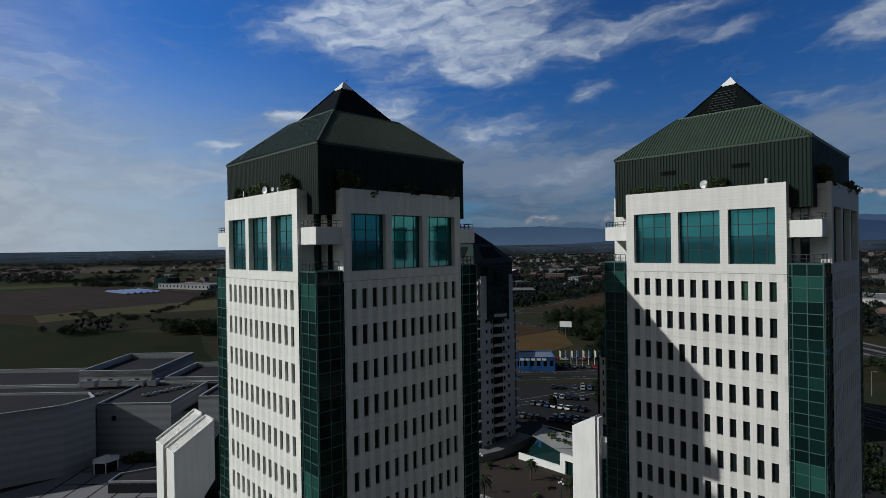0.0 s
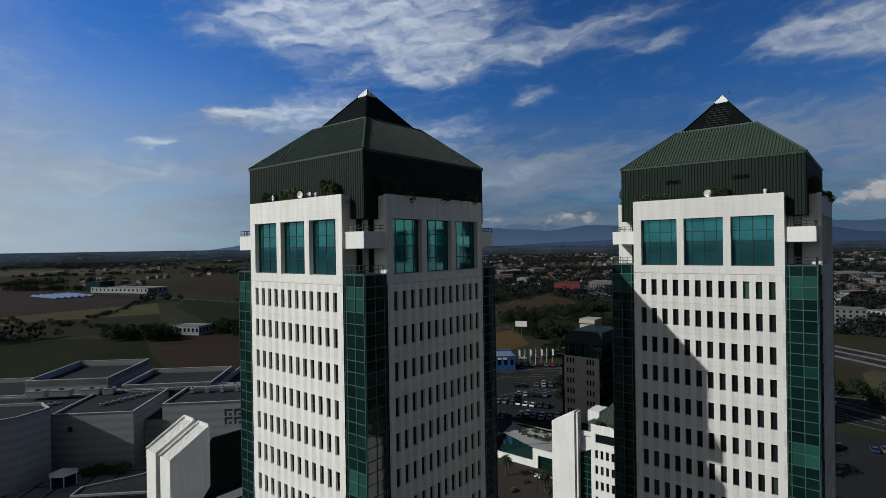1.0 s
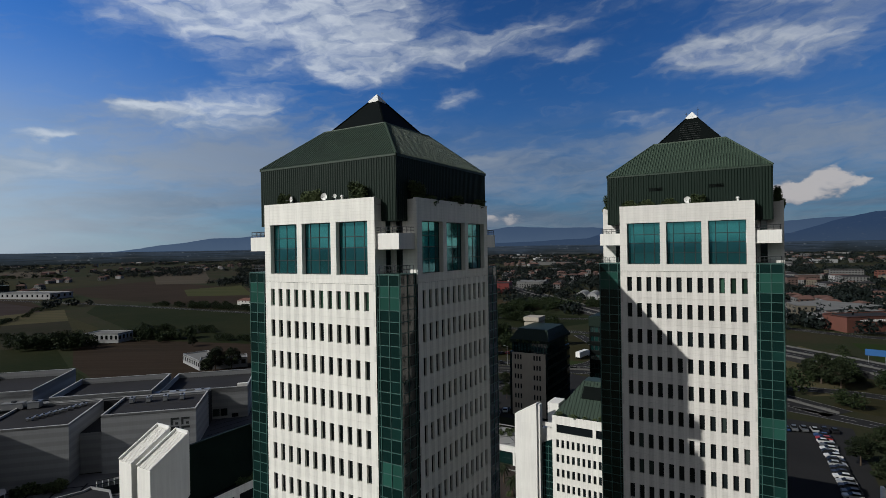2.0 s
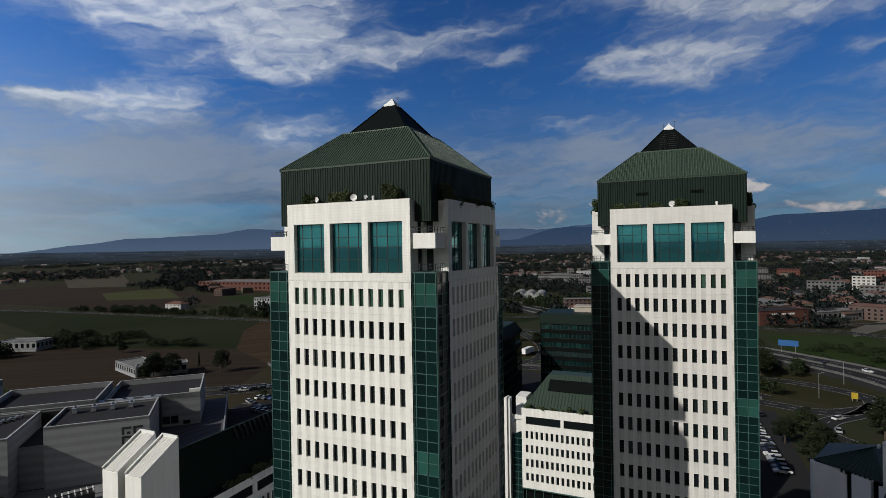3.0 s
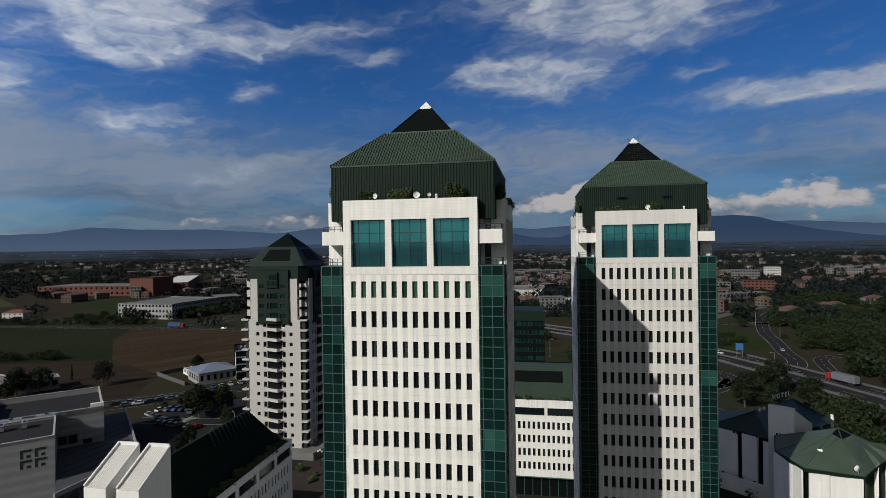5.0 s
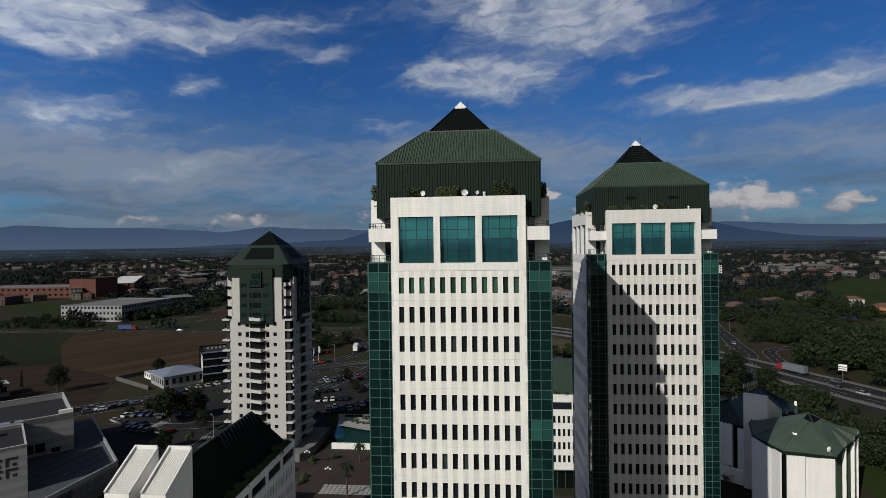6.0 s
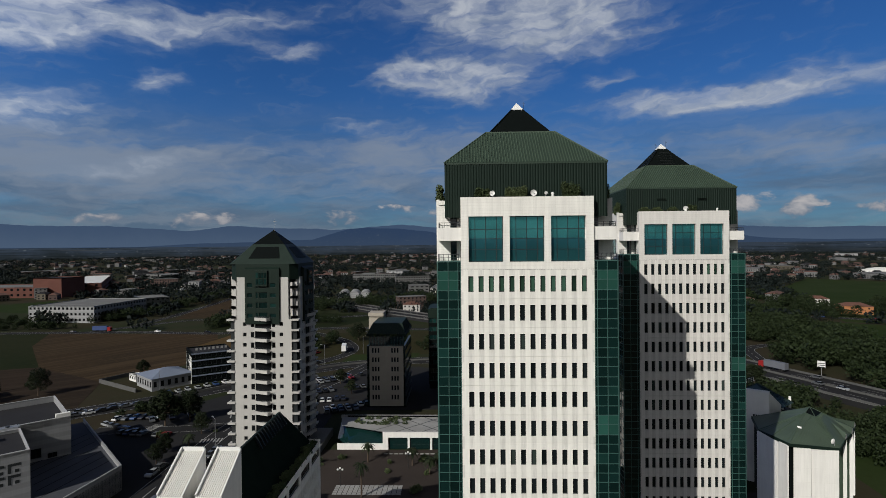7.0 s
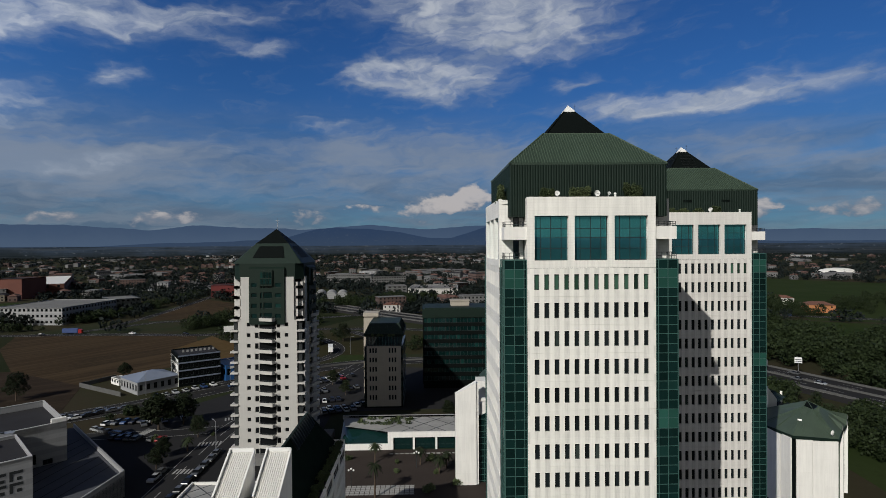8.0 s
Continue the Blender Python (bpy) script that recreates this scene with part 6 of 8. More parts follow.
def patch(name, poly, z, material, label, category="field", keep_clear=True):
    g = Geo()
    g.prism(poly, -0.2, z)
    if keep_clear:
        CLEAR.append(poly)
    return tagged(part(name, g, material), label, category, kind="structure")


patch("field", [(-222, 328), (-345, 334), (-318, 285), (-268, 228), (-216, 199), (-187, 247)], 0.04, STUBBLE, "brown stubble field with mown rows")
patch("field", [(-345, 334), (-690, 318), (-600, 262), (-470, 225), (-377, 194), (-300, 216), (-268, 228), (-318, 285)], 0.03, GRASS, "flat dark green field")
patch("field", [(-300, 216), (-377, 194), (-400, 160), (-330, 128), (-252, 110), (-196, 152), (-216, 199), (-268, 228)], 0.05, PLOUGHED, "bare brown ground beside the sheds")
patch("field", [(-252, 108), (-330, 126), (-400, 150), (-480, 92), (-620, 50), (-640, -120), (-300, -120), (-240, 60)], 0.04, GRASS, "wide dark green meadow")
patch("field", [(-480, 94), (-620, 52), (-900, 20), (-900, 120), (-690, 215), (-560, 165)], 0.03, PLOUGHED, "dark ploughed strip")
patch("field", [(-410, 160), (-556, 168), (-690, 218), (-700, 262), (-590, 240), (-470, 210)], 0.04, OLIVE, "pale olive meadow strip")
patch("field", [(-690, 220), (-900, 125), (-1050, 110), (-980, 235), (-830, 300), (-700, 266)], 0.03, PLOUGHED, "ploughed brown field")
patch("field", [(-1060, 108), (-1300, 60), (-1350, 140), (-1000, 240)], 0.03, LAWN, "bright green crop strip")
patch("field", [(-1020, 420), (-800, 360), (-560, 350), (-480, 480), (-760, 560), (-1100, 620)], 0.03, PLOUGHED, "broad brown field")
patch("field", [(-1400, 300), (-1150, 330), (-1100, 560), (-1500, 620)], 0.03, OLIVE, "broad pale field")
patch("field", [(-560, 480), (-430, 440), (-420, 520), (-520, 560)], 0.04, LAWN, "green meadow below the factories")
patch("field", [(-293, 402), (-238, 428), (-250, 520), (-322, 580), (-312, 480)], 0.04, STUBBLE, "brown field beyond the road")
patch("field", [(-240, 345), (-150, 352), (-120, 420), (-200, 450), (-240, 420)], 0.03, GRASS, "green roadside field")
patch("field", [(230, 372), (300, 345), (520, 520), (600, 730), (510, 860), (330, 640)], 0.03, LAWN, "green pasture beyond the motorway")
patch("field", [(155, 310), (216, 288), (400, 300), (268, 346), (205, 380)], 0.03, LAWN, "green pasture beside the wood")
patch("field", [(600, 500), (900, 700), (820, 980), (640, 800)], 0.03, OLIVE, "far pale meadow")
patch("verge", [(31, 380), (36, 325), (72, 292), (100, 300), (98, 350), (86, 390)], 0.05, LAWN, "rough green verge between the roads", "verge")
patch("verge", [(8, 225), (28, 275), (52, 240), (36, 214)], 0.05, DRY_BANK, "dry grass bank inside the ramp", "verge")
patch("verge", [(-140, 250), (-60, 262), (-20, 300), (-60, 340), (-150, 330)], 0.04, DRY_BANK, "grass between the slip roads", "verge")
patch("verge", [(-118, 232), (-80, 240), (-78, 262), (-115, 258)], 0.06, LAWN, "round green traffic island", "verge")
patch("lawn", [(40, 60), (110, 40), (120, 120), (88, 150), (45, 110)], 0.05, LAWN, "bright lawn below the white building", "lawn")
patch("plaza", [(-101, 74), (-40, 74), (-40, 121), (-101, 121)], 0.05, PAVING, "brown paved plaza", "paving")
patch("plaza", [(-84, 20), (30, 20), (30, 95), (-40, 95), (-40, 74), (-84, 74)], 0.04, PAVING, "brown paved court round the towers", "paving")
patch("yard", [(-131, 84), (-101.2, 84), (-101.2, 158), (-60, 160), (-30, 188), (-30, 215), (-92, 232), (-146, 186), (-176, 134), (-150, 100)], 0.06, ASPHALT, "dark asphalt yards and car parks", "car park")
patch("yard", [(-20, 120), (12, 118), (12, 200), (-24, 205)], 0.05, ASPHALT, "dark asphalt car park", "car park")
# Pale stubble, its tone raised for distance haze.
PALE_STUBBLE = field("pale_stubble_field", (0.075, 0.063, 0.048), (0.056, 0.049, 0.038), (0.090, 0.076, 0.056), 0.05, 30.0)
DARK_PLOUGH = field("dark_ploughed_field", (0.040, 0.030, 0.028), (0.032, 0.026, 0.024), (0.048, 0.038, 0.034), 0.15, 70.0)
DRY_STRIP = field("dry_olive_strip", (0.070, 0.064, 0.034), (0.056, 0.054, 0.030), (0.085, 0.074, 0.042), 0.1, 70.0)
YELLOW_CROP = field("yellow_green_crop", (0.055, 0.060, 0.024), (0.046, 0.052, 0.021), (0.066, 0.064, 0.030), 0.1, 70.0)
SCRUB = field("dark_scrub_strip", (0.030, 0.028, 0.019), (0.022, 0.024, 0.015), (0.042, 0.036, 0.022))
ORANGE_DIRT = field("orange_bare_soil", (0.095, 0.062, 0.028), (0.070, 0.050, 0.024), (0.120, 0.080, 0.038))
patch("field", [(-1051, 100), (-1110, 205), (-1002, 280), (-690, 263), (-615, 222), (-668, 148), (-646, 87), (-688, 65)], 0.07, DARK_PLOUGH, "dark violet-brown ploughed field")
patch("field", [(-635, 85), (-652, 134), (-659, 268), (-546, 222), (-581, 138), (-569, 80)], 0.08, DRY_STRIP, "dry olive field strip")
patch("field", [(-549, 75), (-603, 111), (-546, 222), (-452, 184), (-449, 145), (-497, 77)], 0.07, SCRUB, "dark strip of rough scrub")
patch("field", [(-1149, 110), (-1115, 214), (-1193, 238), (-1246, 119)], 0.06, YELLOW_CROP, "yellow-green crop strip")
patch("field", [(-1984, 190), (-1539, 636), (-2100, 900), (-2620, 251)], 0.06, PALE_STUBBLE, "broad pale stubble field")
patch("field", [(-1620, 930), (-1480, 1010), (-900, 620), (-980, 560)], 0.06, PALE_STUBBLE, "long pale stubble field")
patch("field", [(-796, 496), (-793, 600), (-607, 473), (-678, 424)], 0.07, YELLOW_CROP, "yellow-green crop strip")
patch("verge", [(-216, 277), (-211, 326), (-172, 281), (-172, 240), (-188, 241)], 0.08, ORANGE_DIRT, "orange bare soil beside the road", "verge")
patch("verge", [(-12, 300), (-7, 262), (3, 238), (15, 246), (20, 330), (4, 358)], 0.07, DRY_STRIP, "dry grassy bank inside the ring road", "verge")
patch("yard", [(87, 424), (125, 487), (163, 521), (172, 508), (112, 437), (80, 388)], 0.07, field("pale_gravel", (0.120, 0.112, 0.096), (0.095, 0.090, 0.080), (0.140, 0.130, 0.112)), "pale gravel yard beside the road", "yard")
tiles = Geo()
for i in range(14):
    for j in range(5):
        tiles.box(-87.0 + 1.2 * i, 92.6 + 1.05 * j, 0.05, -85.95 + 1.2 * i, 93.5 + 1.05 * j, 0.075)
tagged(part("tile_field", tiles, HALL_ROOF), "grid of pale square tiles in the paving", "paving", kind="stuff")
strip = Geo()
for i in range(16):
    strip.box(-78.0 + 1.5 * i, 117.6, 0.05, -76.9 + 1.5 * i, 118.4, 0.075)
tagged(part("tile_strip", strip, HALL_ROOF), "strip of pale tiles before the hall", "paving", kind="stuff")


SIGN_BLUE = surface("blue_sign_face", (0.02, 0.10, 0.28), 0.5, 0.0, 0.3, 4.0, 0.1, 0.0)
BARRIER = surface("dull_barrier", (0.085, 0.085, 0.082), 0.9, 0.0, 0.3, 3.0, 0.3, 0.0)


def smooth(points, steps=6):
    out = []
    n = len(points)
    for i in range(n - 1):
        p0, p1, p2, p3 = (Vector(points[max(0, min(n - 1, k))]) for k in (i - 1, i, i + 1, i + 2))
        for s in range(steps):
            t = s / steps
            out.append(0.5 * ((2 * p1) + (p2 - p0) * t + (2 * p0 - 5 * p1 + 4 * p2 - p3) * t * t + (3 * p1 - p0 - 3 * p2 + p3) * t ** 3))
    out.append(Vector(points[-1]))
    return out


ROADS = []


def road(points, width, z=0.09, lines=(), edge=True, label="dark asphalt road with white lines", rails=(), raised=0.0):
    way = smooth(points)
    ROADS.append((way, width))

    def ribbon(g, a, b, lo, hi, dash=0):
        for k in range(len(way) - 1):
            if dash and k % 2:
                continue
            p, q = way[k], way[k + 1]
            t0 = (way[min(k + 1, len(way) - 1)] - way[max(k - 1, 0)]).normalized()
            t1 = (way[min(k + 2, len(way) - 1)] - way[k]).normalized()
            n0, n1 = Vector((-t0.y, t0.x)), Vector((-t1.y, t1.x))
            c = [p + n0 * a, p + n0 * b, q + n1 * b, q + n1 * a]
            g.face([(v.x, v.y, hi) for v in c])
            for e0, e1 in ((0, 3), (1, 2)):
                g.face([(c[e0].x, c[e0].y, hi), (c[e1].x, c[e1].y, hi), (c[e1].x, c[e1].y, lo), (c[e0].x, c[e0].y, lo)])

    g = Geo()
    h = width / 2
    ribbon(g, -h, h, -0.1, z + raised)
    r = tagged(part("road", g, ASPHALT), label, "road", kind="structure")
    g = Geo()
    if edge:
        for s in (-h + 0.3, h - 0.5):
            ribbon(g, s, s + 0.2, z + raised, z + raised + 0.008)
    for s in lines:
        ribbon(g, s - 0.1, s + 0.1, z + raised, z + raised + 0.008, 1)
    if g.f:
        part("lane_lines", g, LINE_WHITE, r, "white lane lines")
    for s in rails:
        g = Geo()
        ribbon(g, s - 0.12, s + 0.12, z + raised, z + raised + 0.85)
        part("crash_barrier", g, BARRIER, r, "pale concrete crash barrier")
    return r


road([(-1000, 270), (-690, 312), (-551, 326), (-357, 335), (-280, 337), (-223, 331), (-187, 344), (-150, 352), (-90, 348), (-40, 336)], 8, lines=(0,))
road([(-319, 340), (-300, 368), (-276, 397), (-228, 404), (-186, 400), (-120, 430), (-40, 455)], 7, lines=(0,))
road([(-305, 370), (-306, 435), (-321, 579), (-350, 760)], 7, lines=(0,))
road([(-262, 96), (-216, 138), (-192, 157), (-176, 170), (-153, 194), (-125, 224), (-100, 238), (-60, 244), (-20, 236), (10, 216)], 15, lines=(-3.5, 3.5), rails=(0,))
road([(-160, 202), (-140, 222), (-118, 262), (-128, 300), (-160, 335)], 7, lines=(0,))
road([(-100, 238), (-88, 262), (-96, 300), (-120, 340)], 7, lines=(0,))
road([(-500, 900), (-330, 690), (-150, 470), (-60, 375), (0, 322), (32, 293), (58, 262), (84, 201), (101, 160), (132, 90), (180, -40), (260, -260)], 24, z=0.5, lines=(-8, -4.5, 4.5, 8), rails=(-11.4, 0, 11.4), raised=1.6, label="dark two-way motorway with pale barriers")
road([(-30, 224), (10, 211), (26, 205), (40, 212), (47, 222), (44, 236), (20, 250), (-20, 246)], 8, lines=(0,))
road([(47, 222), (38, 206), (27, 194), (23, 182), (30, 170), (40, 160)], 7, lines=(0,))
road([(62, 222), (88, 256), (96, 290), (104, 322), (112, 358), (132, 416), (160, 470)], 9, lines=(0,))
road([(92, 222), (100, 256), (108, 274), (130, 284), (170, 290)], 7, lines=(0,))
road([(-40, 455), (33, 411), (73, 410), (100, 395), (131, 400), (216, 402), (286, 370), (420, 300), (600, 220)], 10, lines=(0,))
road([(33, 425), (73, 440), (120, 462), (200, 520)], 8, lines=(0,))
road([(-101, 235), (-110, 205), (-122, 172), (-132, 142), (-132, 96), (-131, 60)], 7, lines=(0,), z=0.11)
road([(-176, 136), (-150, 138), (-132, 142)], 7, z=0.10)
zebra = Geo()
for cx, cy, turn in ((-158, 139, 80), (-133, 128, 10), (-131, 108, 0), (-134, 152, 20)):
    c, s = math.cos(radians(turn)), math.sin(radians(turn))
    for i in range(7):
        u = -3 + i
        p = [(u - 0.25, -1.6), (u + 0.25, -1.6), (u + 0.25, 1.6), (u - 0.25, 1.6)]
        zebra.prism([(cx + a * c - b * s, cy + a * s + b * c) for a, b in p], 0.10, 0.135)
tagged(part("zebra_crossing", zebra, LINE_WHITE), "worn white zebra stripes", "road marking", kind="stuff")


# ---- buildings in the middle distance ----
def box_house(name, label, category, p, q, depth, h, wall, roof=DARK_ROOF, storeys=2, bays=8, glassy=HOUSE_GLASS, rim=0.5, group=""):
    """A flat-roofed building: front wall from p to q, windows in rows, parapet."""
    P, Q = Vector(p), Vector(q)
    u = (Q - P).normalized()
    n = Vector((-u.y, u.x)) * depth
    t = thing(name, P.x, P.y, 0, label, category, group)
    poly = [(0, 0), tuple(Q - P), tuple(Q - P + n), tuple(n)]
    sh = h / storeys
    for i in range(4):
        a, b = poly[i], poly[(i + 1) % 4]
        L = math.dist(a, b)
        k = max(2, round(bays * L / (Q - P).length))
        w = min(L / k * 0.55, 3.0)
        ops = rows(L / k / 2, L - L / k / 2, k, w, [sh * f + sh * 0.35 for f in range(storeys)], sh * 0.42) if i in (0, 1, 3) and bays else []
        facade(t, a, b, 0, h, ops, wall, 0.25, glassy, "wall", singles=(i == 0 and len(ops) < 60))
    slab(t, "roof_deck", poly, h - 0.3 - rim, h - rim, roof)
    parapet(t, poly, h - rim, h + 0.05, 0.4, wall)
    return t


def gable_house(name, label, p, q, depth, h, rise, wall, roof, storeys=2, bays=4, category="house", group="houses"):
    P, Q = Vector(p), Vector(q)
    u = (Q - P).normalized()
    L = (Q - P).length
    t = thing(name, P.x, P.y, 0, label, category, group, math.degrees(math.atan2(u.y, u.x)))
    poly = rect(0, 0, L, depth)
    sh = h / storeys
    for i in range(4):
        a, b = poly[i], poly[(i + 1) % 4]
        l = math.dist(a, b)
        k = max(1, round(bays * l / L))
        ops = rows(l / k / 2, l - l / k / 2, k, min(1.3, l / k * 0.5), [sh * f + sh * 0.3 for f in range(storeys)], sh * 0.45) if bays else []
        facade(t, a, b, 0, h, ops, wall, 0.2, HOUSE_GLASS, "wall")
    hip_roof(t, 0, 0, L, depth, h, h + rise, min(depth, L) * 0.5, min(depth, L) * 0.5 - 0.05, roof, "roof", "", 0.0, 0.5)
    return t


box_house("factory", "long white factory with dark window bands", "factory", (-405, 388), (-348, 384), 64, 13.5, GREY_WALL, CONCRETE, 3, 16)
box_house("dark_office", "dark glass works office with pale bars", "office building", (-357, 462), (-338, 478), 40, 12, DARK_FRAME, CONCRETE, 3, 6)
box_house("red_factory", "tall red brick factory block", "factory", (-572, 598), (-537, 598), 40, 24, BRICK_RED, DARK_ROOF, 1, 0)
box_house("red_works", "low red brick works with pale roof", "factory", (-705, 588), (-573, 600), 60, 13, BRICK_RED, CONCRETE, 2, 18)
box_house("pale_roofed_works", "long works hall with pale roof", "factory", (-560, 642), (-530, 660), 230, 14, BRICK_RED, PALE_ROOF, 2, 3)
box_house("red_store", "plain red store building", "store", (-322, 602), (-292, 610), 26, 14, surface("red_metal_wall", (0.13, 0.018, 0.016), 0.6, 0.0, 0.2, 4.0, 0.15, 0.0), DARK_ROOF, 1, 0)
box_house("long_shed", "long low grey shed with flat roof", "shed", (-930, 285), (-820, 322), 34, 8, GREY_WALL, CONCRETE, 1, 14)
box_house("dark_cube_office", "dark glazed cube office", "office building", (-955, 286), (-925, 296), 24, 16, CURTAIN_GLASS, DARK_ROOF, 4, 5)
box_house("field_shed", "low grey farm shed with windows", "shed", (-283, 161), (-257, 153), 13, 5, GREY_WALL, CONCRETE, 1, 9)
box_house("field_shed", "low pale annex shed beside trees", "shed", (-257, 153), (-243, 171), 9, 5.2, GREY_WALL, CONCRETE, 1, 6)
box_house("field_shed", "small pale grey farm building", "shed", (-404, 169), (-382, 179), 14, 6.5, GREY_WALL, CONCRETE, 1, 7)
box_house("showroom", "blue-grey car showroom with wide windows", "showroom", (-157, 205), (-143, 217), 16, 6.8, SIGN_BLUE, BLUE_ROOF, 1, 6)
box_house("electronics_store", "dark glazed store beside the avenue", "store", (-173, 195), (-159, 204.5), 18, 13.4, BLACK_PANEL, DARK_ROOF, 4, 8)
box_house("store_wing", "white store wing with slot windows", "store", (-184, 211.5), (-173.3, 195.3), 9, 11.5, WHITE_PLAIN, CONCRETE, 3, 7)
gable_house("workshop", "grey workshop with blue-grey ridged roof", (-196.5, 193.5), (-184, 183.2), 17, 5.2, 2.4, GREY_WALL, BLUE_ROOF, 1, 6, "workshop", "workshops")
box_house("library", "dark red library with a row of pale letters", "library", (33, 423), (69, 450), 20, 10.5, BRICK_RED, DARK_ROOF, 1, 0)
box_house("white_hall", "low grey hall with grey roof", "hall", (74, 454), (107, 477), 18, 7.5, TOWN_GREY, CONCRETE, 1, 9)
gable_house("yellow_house", "yellow terraced house with red roof", (96, 552), (126, 553), 11, 6.5, 2.2, CREAM, TILE_RED, 2, 10)
gable_house("red_white_house", "red and white house with tiled roof", (-107, 442), (-92, 442), 11, 7, 2.4, CREAM, TILE_RED, 2, 4)
gable_house("pink_house", "pale pink farmhouse with red roof", (264, 478), (284, 470), 12, 7, 2.4, CREAM, TILE_RED, 2, 4)
gable_house("orange_house", "orange rendered house with red roof", (258, 420), (280, 412), 14, 6.5, 2.6, surface("orange_render", (0.36, 0.15, 0.06), 0.85, 0.0, 0.2, 3.0, 0.2, 0.0), TILE_RED, 2, 4)
gable_house("red_house", "low red-roofed farmhouse among fields", (-512, 374), (-492, 376), 12, 5.5, 2.6, CREAM, TILE_RED, 2, 4)
box_house("street_hall", "low grey hall with a dark window band", "hall", (150, 541), (197, 572), 22, 8.5, TOWN_GREY, CONCRETE, 2, 12)
box_house("white_works", "long white works building with plain walls", "factory", (-91, 592), (-33, 588), 60, 9.5, CREAM, CONCRETE, 1, 0)
box_house("striped_office", "grey office with dark floor bands", "office building", (-114, 586), (-92, 590), 24, 13, TOWN_GREY, CONCRETE, 4, 4)
box_house("long_school", "long grey school building with window rows", "school", (-232, 842), (-160, 838), 18, 13, TOWN_GREY, CONCRETE, 3, 22)
box_house("garden_flats", "grey flats with rows of windows", "apartment block", (-150, 748), (-100, 760), 14, 14, TOWN_GREY, DARK_ROOF, 4, 14, group="flats")
for (p, q, deep, tall, wall, top, floors, across, words) in (
        ((150, 660), (186, 651), 13, 13, TOWN_GREY, TILE_RED, 4, 9, "grey flats with low red roof"),
        ((196, 640), (226, 632), 13, 16, BRICK_RED, DARK_ROOF, 5, 8, "red brick flats with rows of windows"),
        ((112, 702), (146, 697), 12, 15, TOWN_GREY, OLD_GREEN, 4, 9, "grey flats with green roof edge"),
        ((156, 712), (176, 706), 12, 20, CREAM, CONCRETE, 6, 5, "pale narrow flats with six storeys"),
        ((214, 900), (248, 892), 15, 18, BRICK_RED, CONCRETE, 5, 9, "brown brick flats with balconies"),
        ((262, 880), (300, 872), 15, 16, TOWN_GREY, CONCRETE, 4, 10, "grey flats with rows of windows"),
        ((318, 905), (340, 898), 15, 20, CREAM, CONCRETE, 5, 6, "pale flats above the trees"),
        ((70, 1000), (112, 1000), 18, 17, TOWN_GREY, CONCRETE, 5, 11, "grey flats behind the trees"),
        ((128, 1030), (160, 1022), 18, 14, BRICK_RED, TILE_RED, 4, 8, "red brick flats behind the trees")):
    box_house("garden_flats", words, "apartment block", p, q, deep, tall, wall, top, floors, across, group="flats")
st = thing("store_bands", -173, 195, 0, "pale horizontal floor bands on a dark glazed store", "facade bands", turn=34.2)
for z in (3.3, 6.6, 9.9, 12.9):
    g = Geo()
    g.box(-0.1, -0.22, z, 16.9, -0.02, z + 0.55)
    part("floor_band", g, BLUE_ROOF, st)
bars = thing("library_letters", 40, 427, 7.2, "row of pale bars on a dark red wall", "sign", turn=36.9)
for i in range(14):
    b = Geo()
    b.box(1.5 * i, -0.9, 0, 1.5 * i + 1.0, -0.75, 1.3)
    part("bar", b, WHITE_PAINT, bars)
sg = thing("store_sign", -173, 197, 13.5, "row of pale bars on the store roof", "sign", turn=34)
for i in range(8):
    b = Geo()
    b.box(0.9 + 1.75 * i, 2.0, 0.5, 1.8 + 1.75 * i, 2.15, 1.5)
    part("bar", b, HALL_ROOF, sg)
fr = Geo()
for i in range(5):
    fr.beam((1.2 + 3 * i, 2.25, -0.5), (1.2 + 3 * i, 2.25, 2.2), 0.1)
fr.beam((0.3, 2.25, 0.4), (14.6, 2.25, 0.4), 0.1)
part("sign_frame", fr, DARK_STEEL, sg)
# vaulted halls
for i in range(3):
    v = thing("vaulted_hall", -196 + 13 * i, 575 - 2 * i, 0, "white vaulted sports hall", "hall", "vaulted halls", 8)
    g = Geo()
    for k in range(12):
        a0, a1 = math.pi * k / 12, math.pi * (k + 1) / 12
        f = lambda a, y: (6.2 - 6.2 * math.cos(a), y, 2.5 + 5.5 * math.sin(a))
        g.face([f(a0, 0), f(a1, 0), f(a1, 34), f(a0, 34)])
    part("vault", g, HALL_ROOF, v)
    e = Geo()
    e.face([(6.2 - 6.2 * math.cos(math.pi * k / 12), 0.3, 2.5 + 5.5 * math.sin(math.pi * k / 12)) for k in range(13)])
    e.box(0, 0.1, 0, 12.4, 34, 2.5)
    part("end_wall", e, GREY_WALL, v)
dm = thing("air_dome", 690, 940, 0, "white air-supported sports dome", "dome")
g = Geo()
for k in range(6):
    for i in range(16):
        f = lambda a, b: (45 * math.cos(a) * math.cos(b), 22 * math.sin(a) * math.cos(b), 14 * math.sin(b))
        a0, a1, b0, b1 = 2 * math.pi * i / 16, 2 * math.pi * (i + 1) / 16, math.pi / 2 * k / 6, math.pi / 2 * (k + 1) / 6
        g.face([f(a0, b0), f(a1, b0), f(a1, b1), f(a0, b1)])
part("membrane", g, PALE_ROOF, dm)
pan = thing("solar_field", -880, 232, 0, "rows of blue solar panels on a field", "solar panels")
SOLAR = surface("blue_solar_panel", (0.10, 0.14, 0.24), 0.3, 0.0, 0.2, 3.0, 0.1, 0.0)
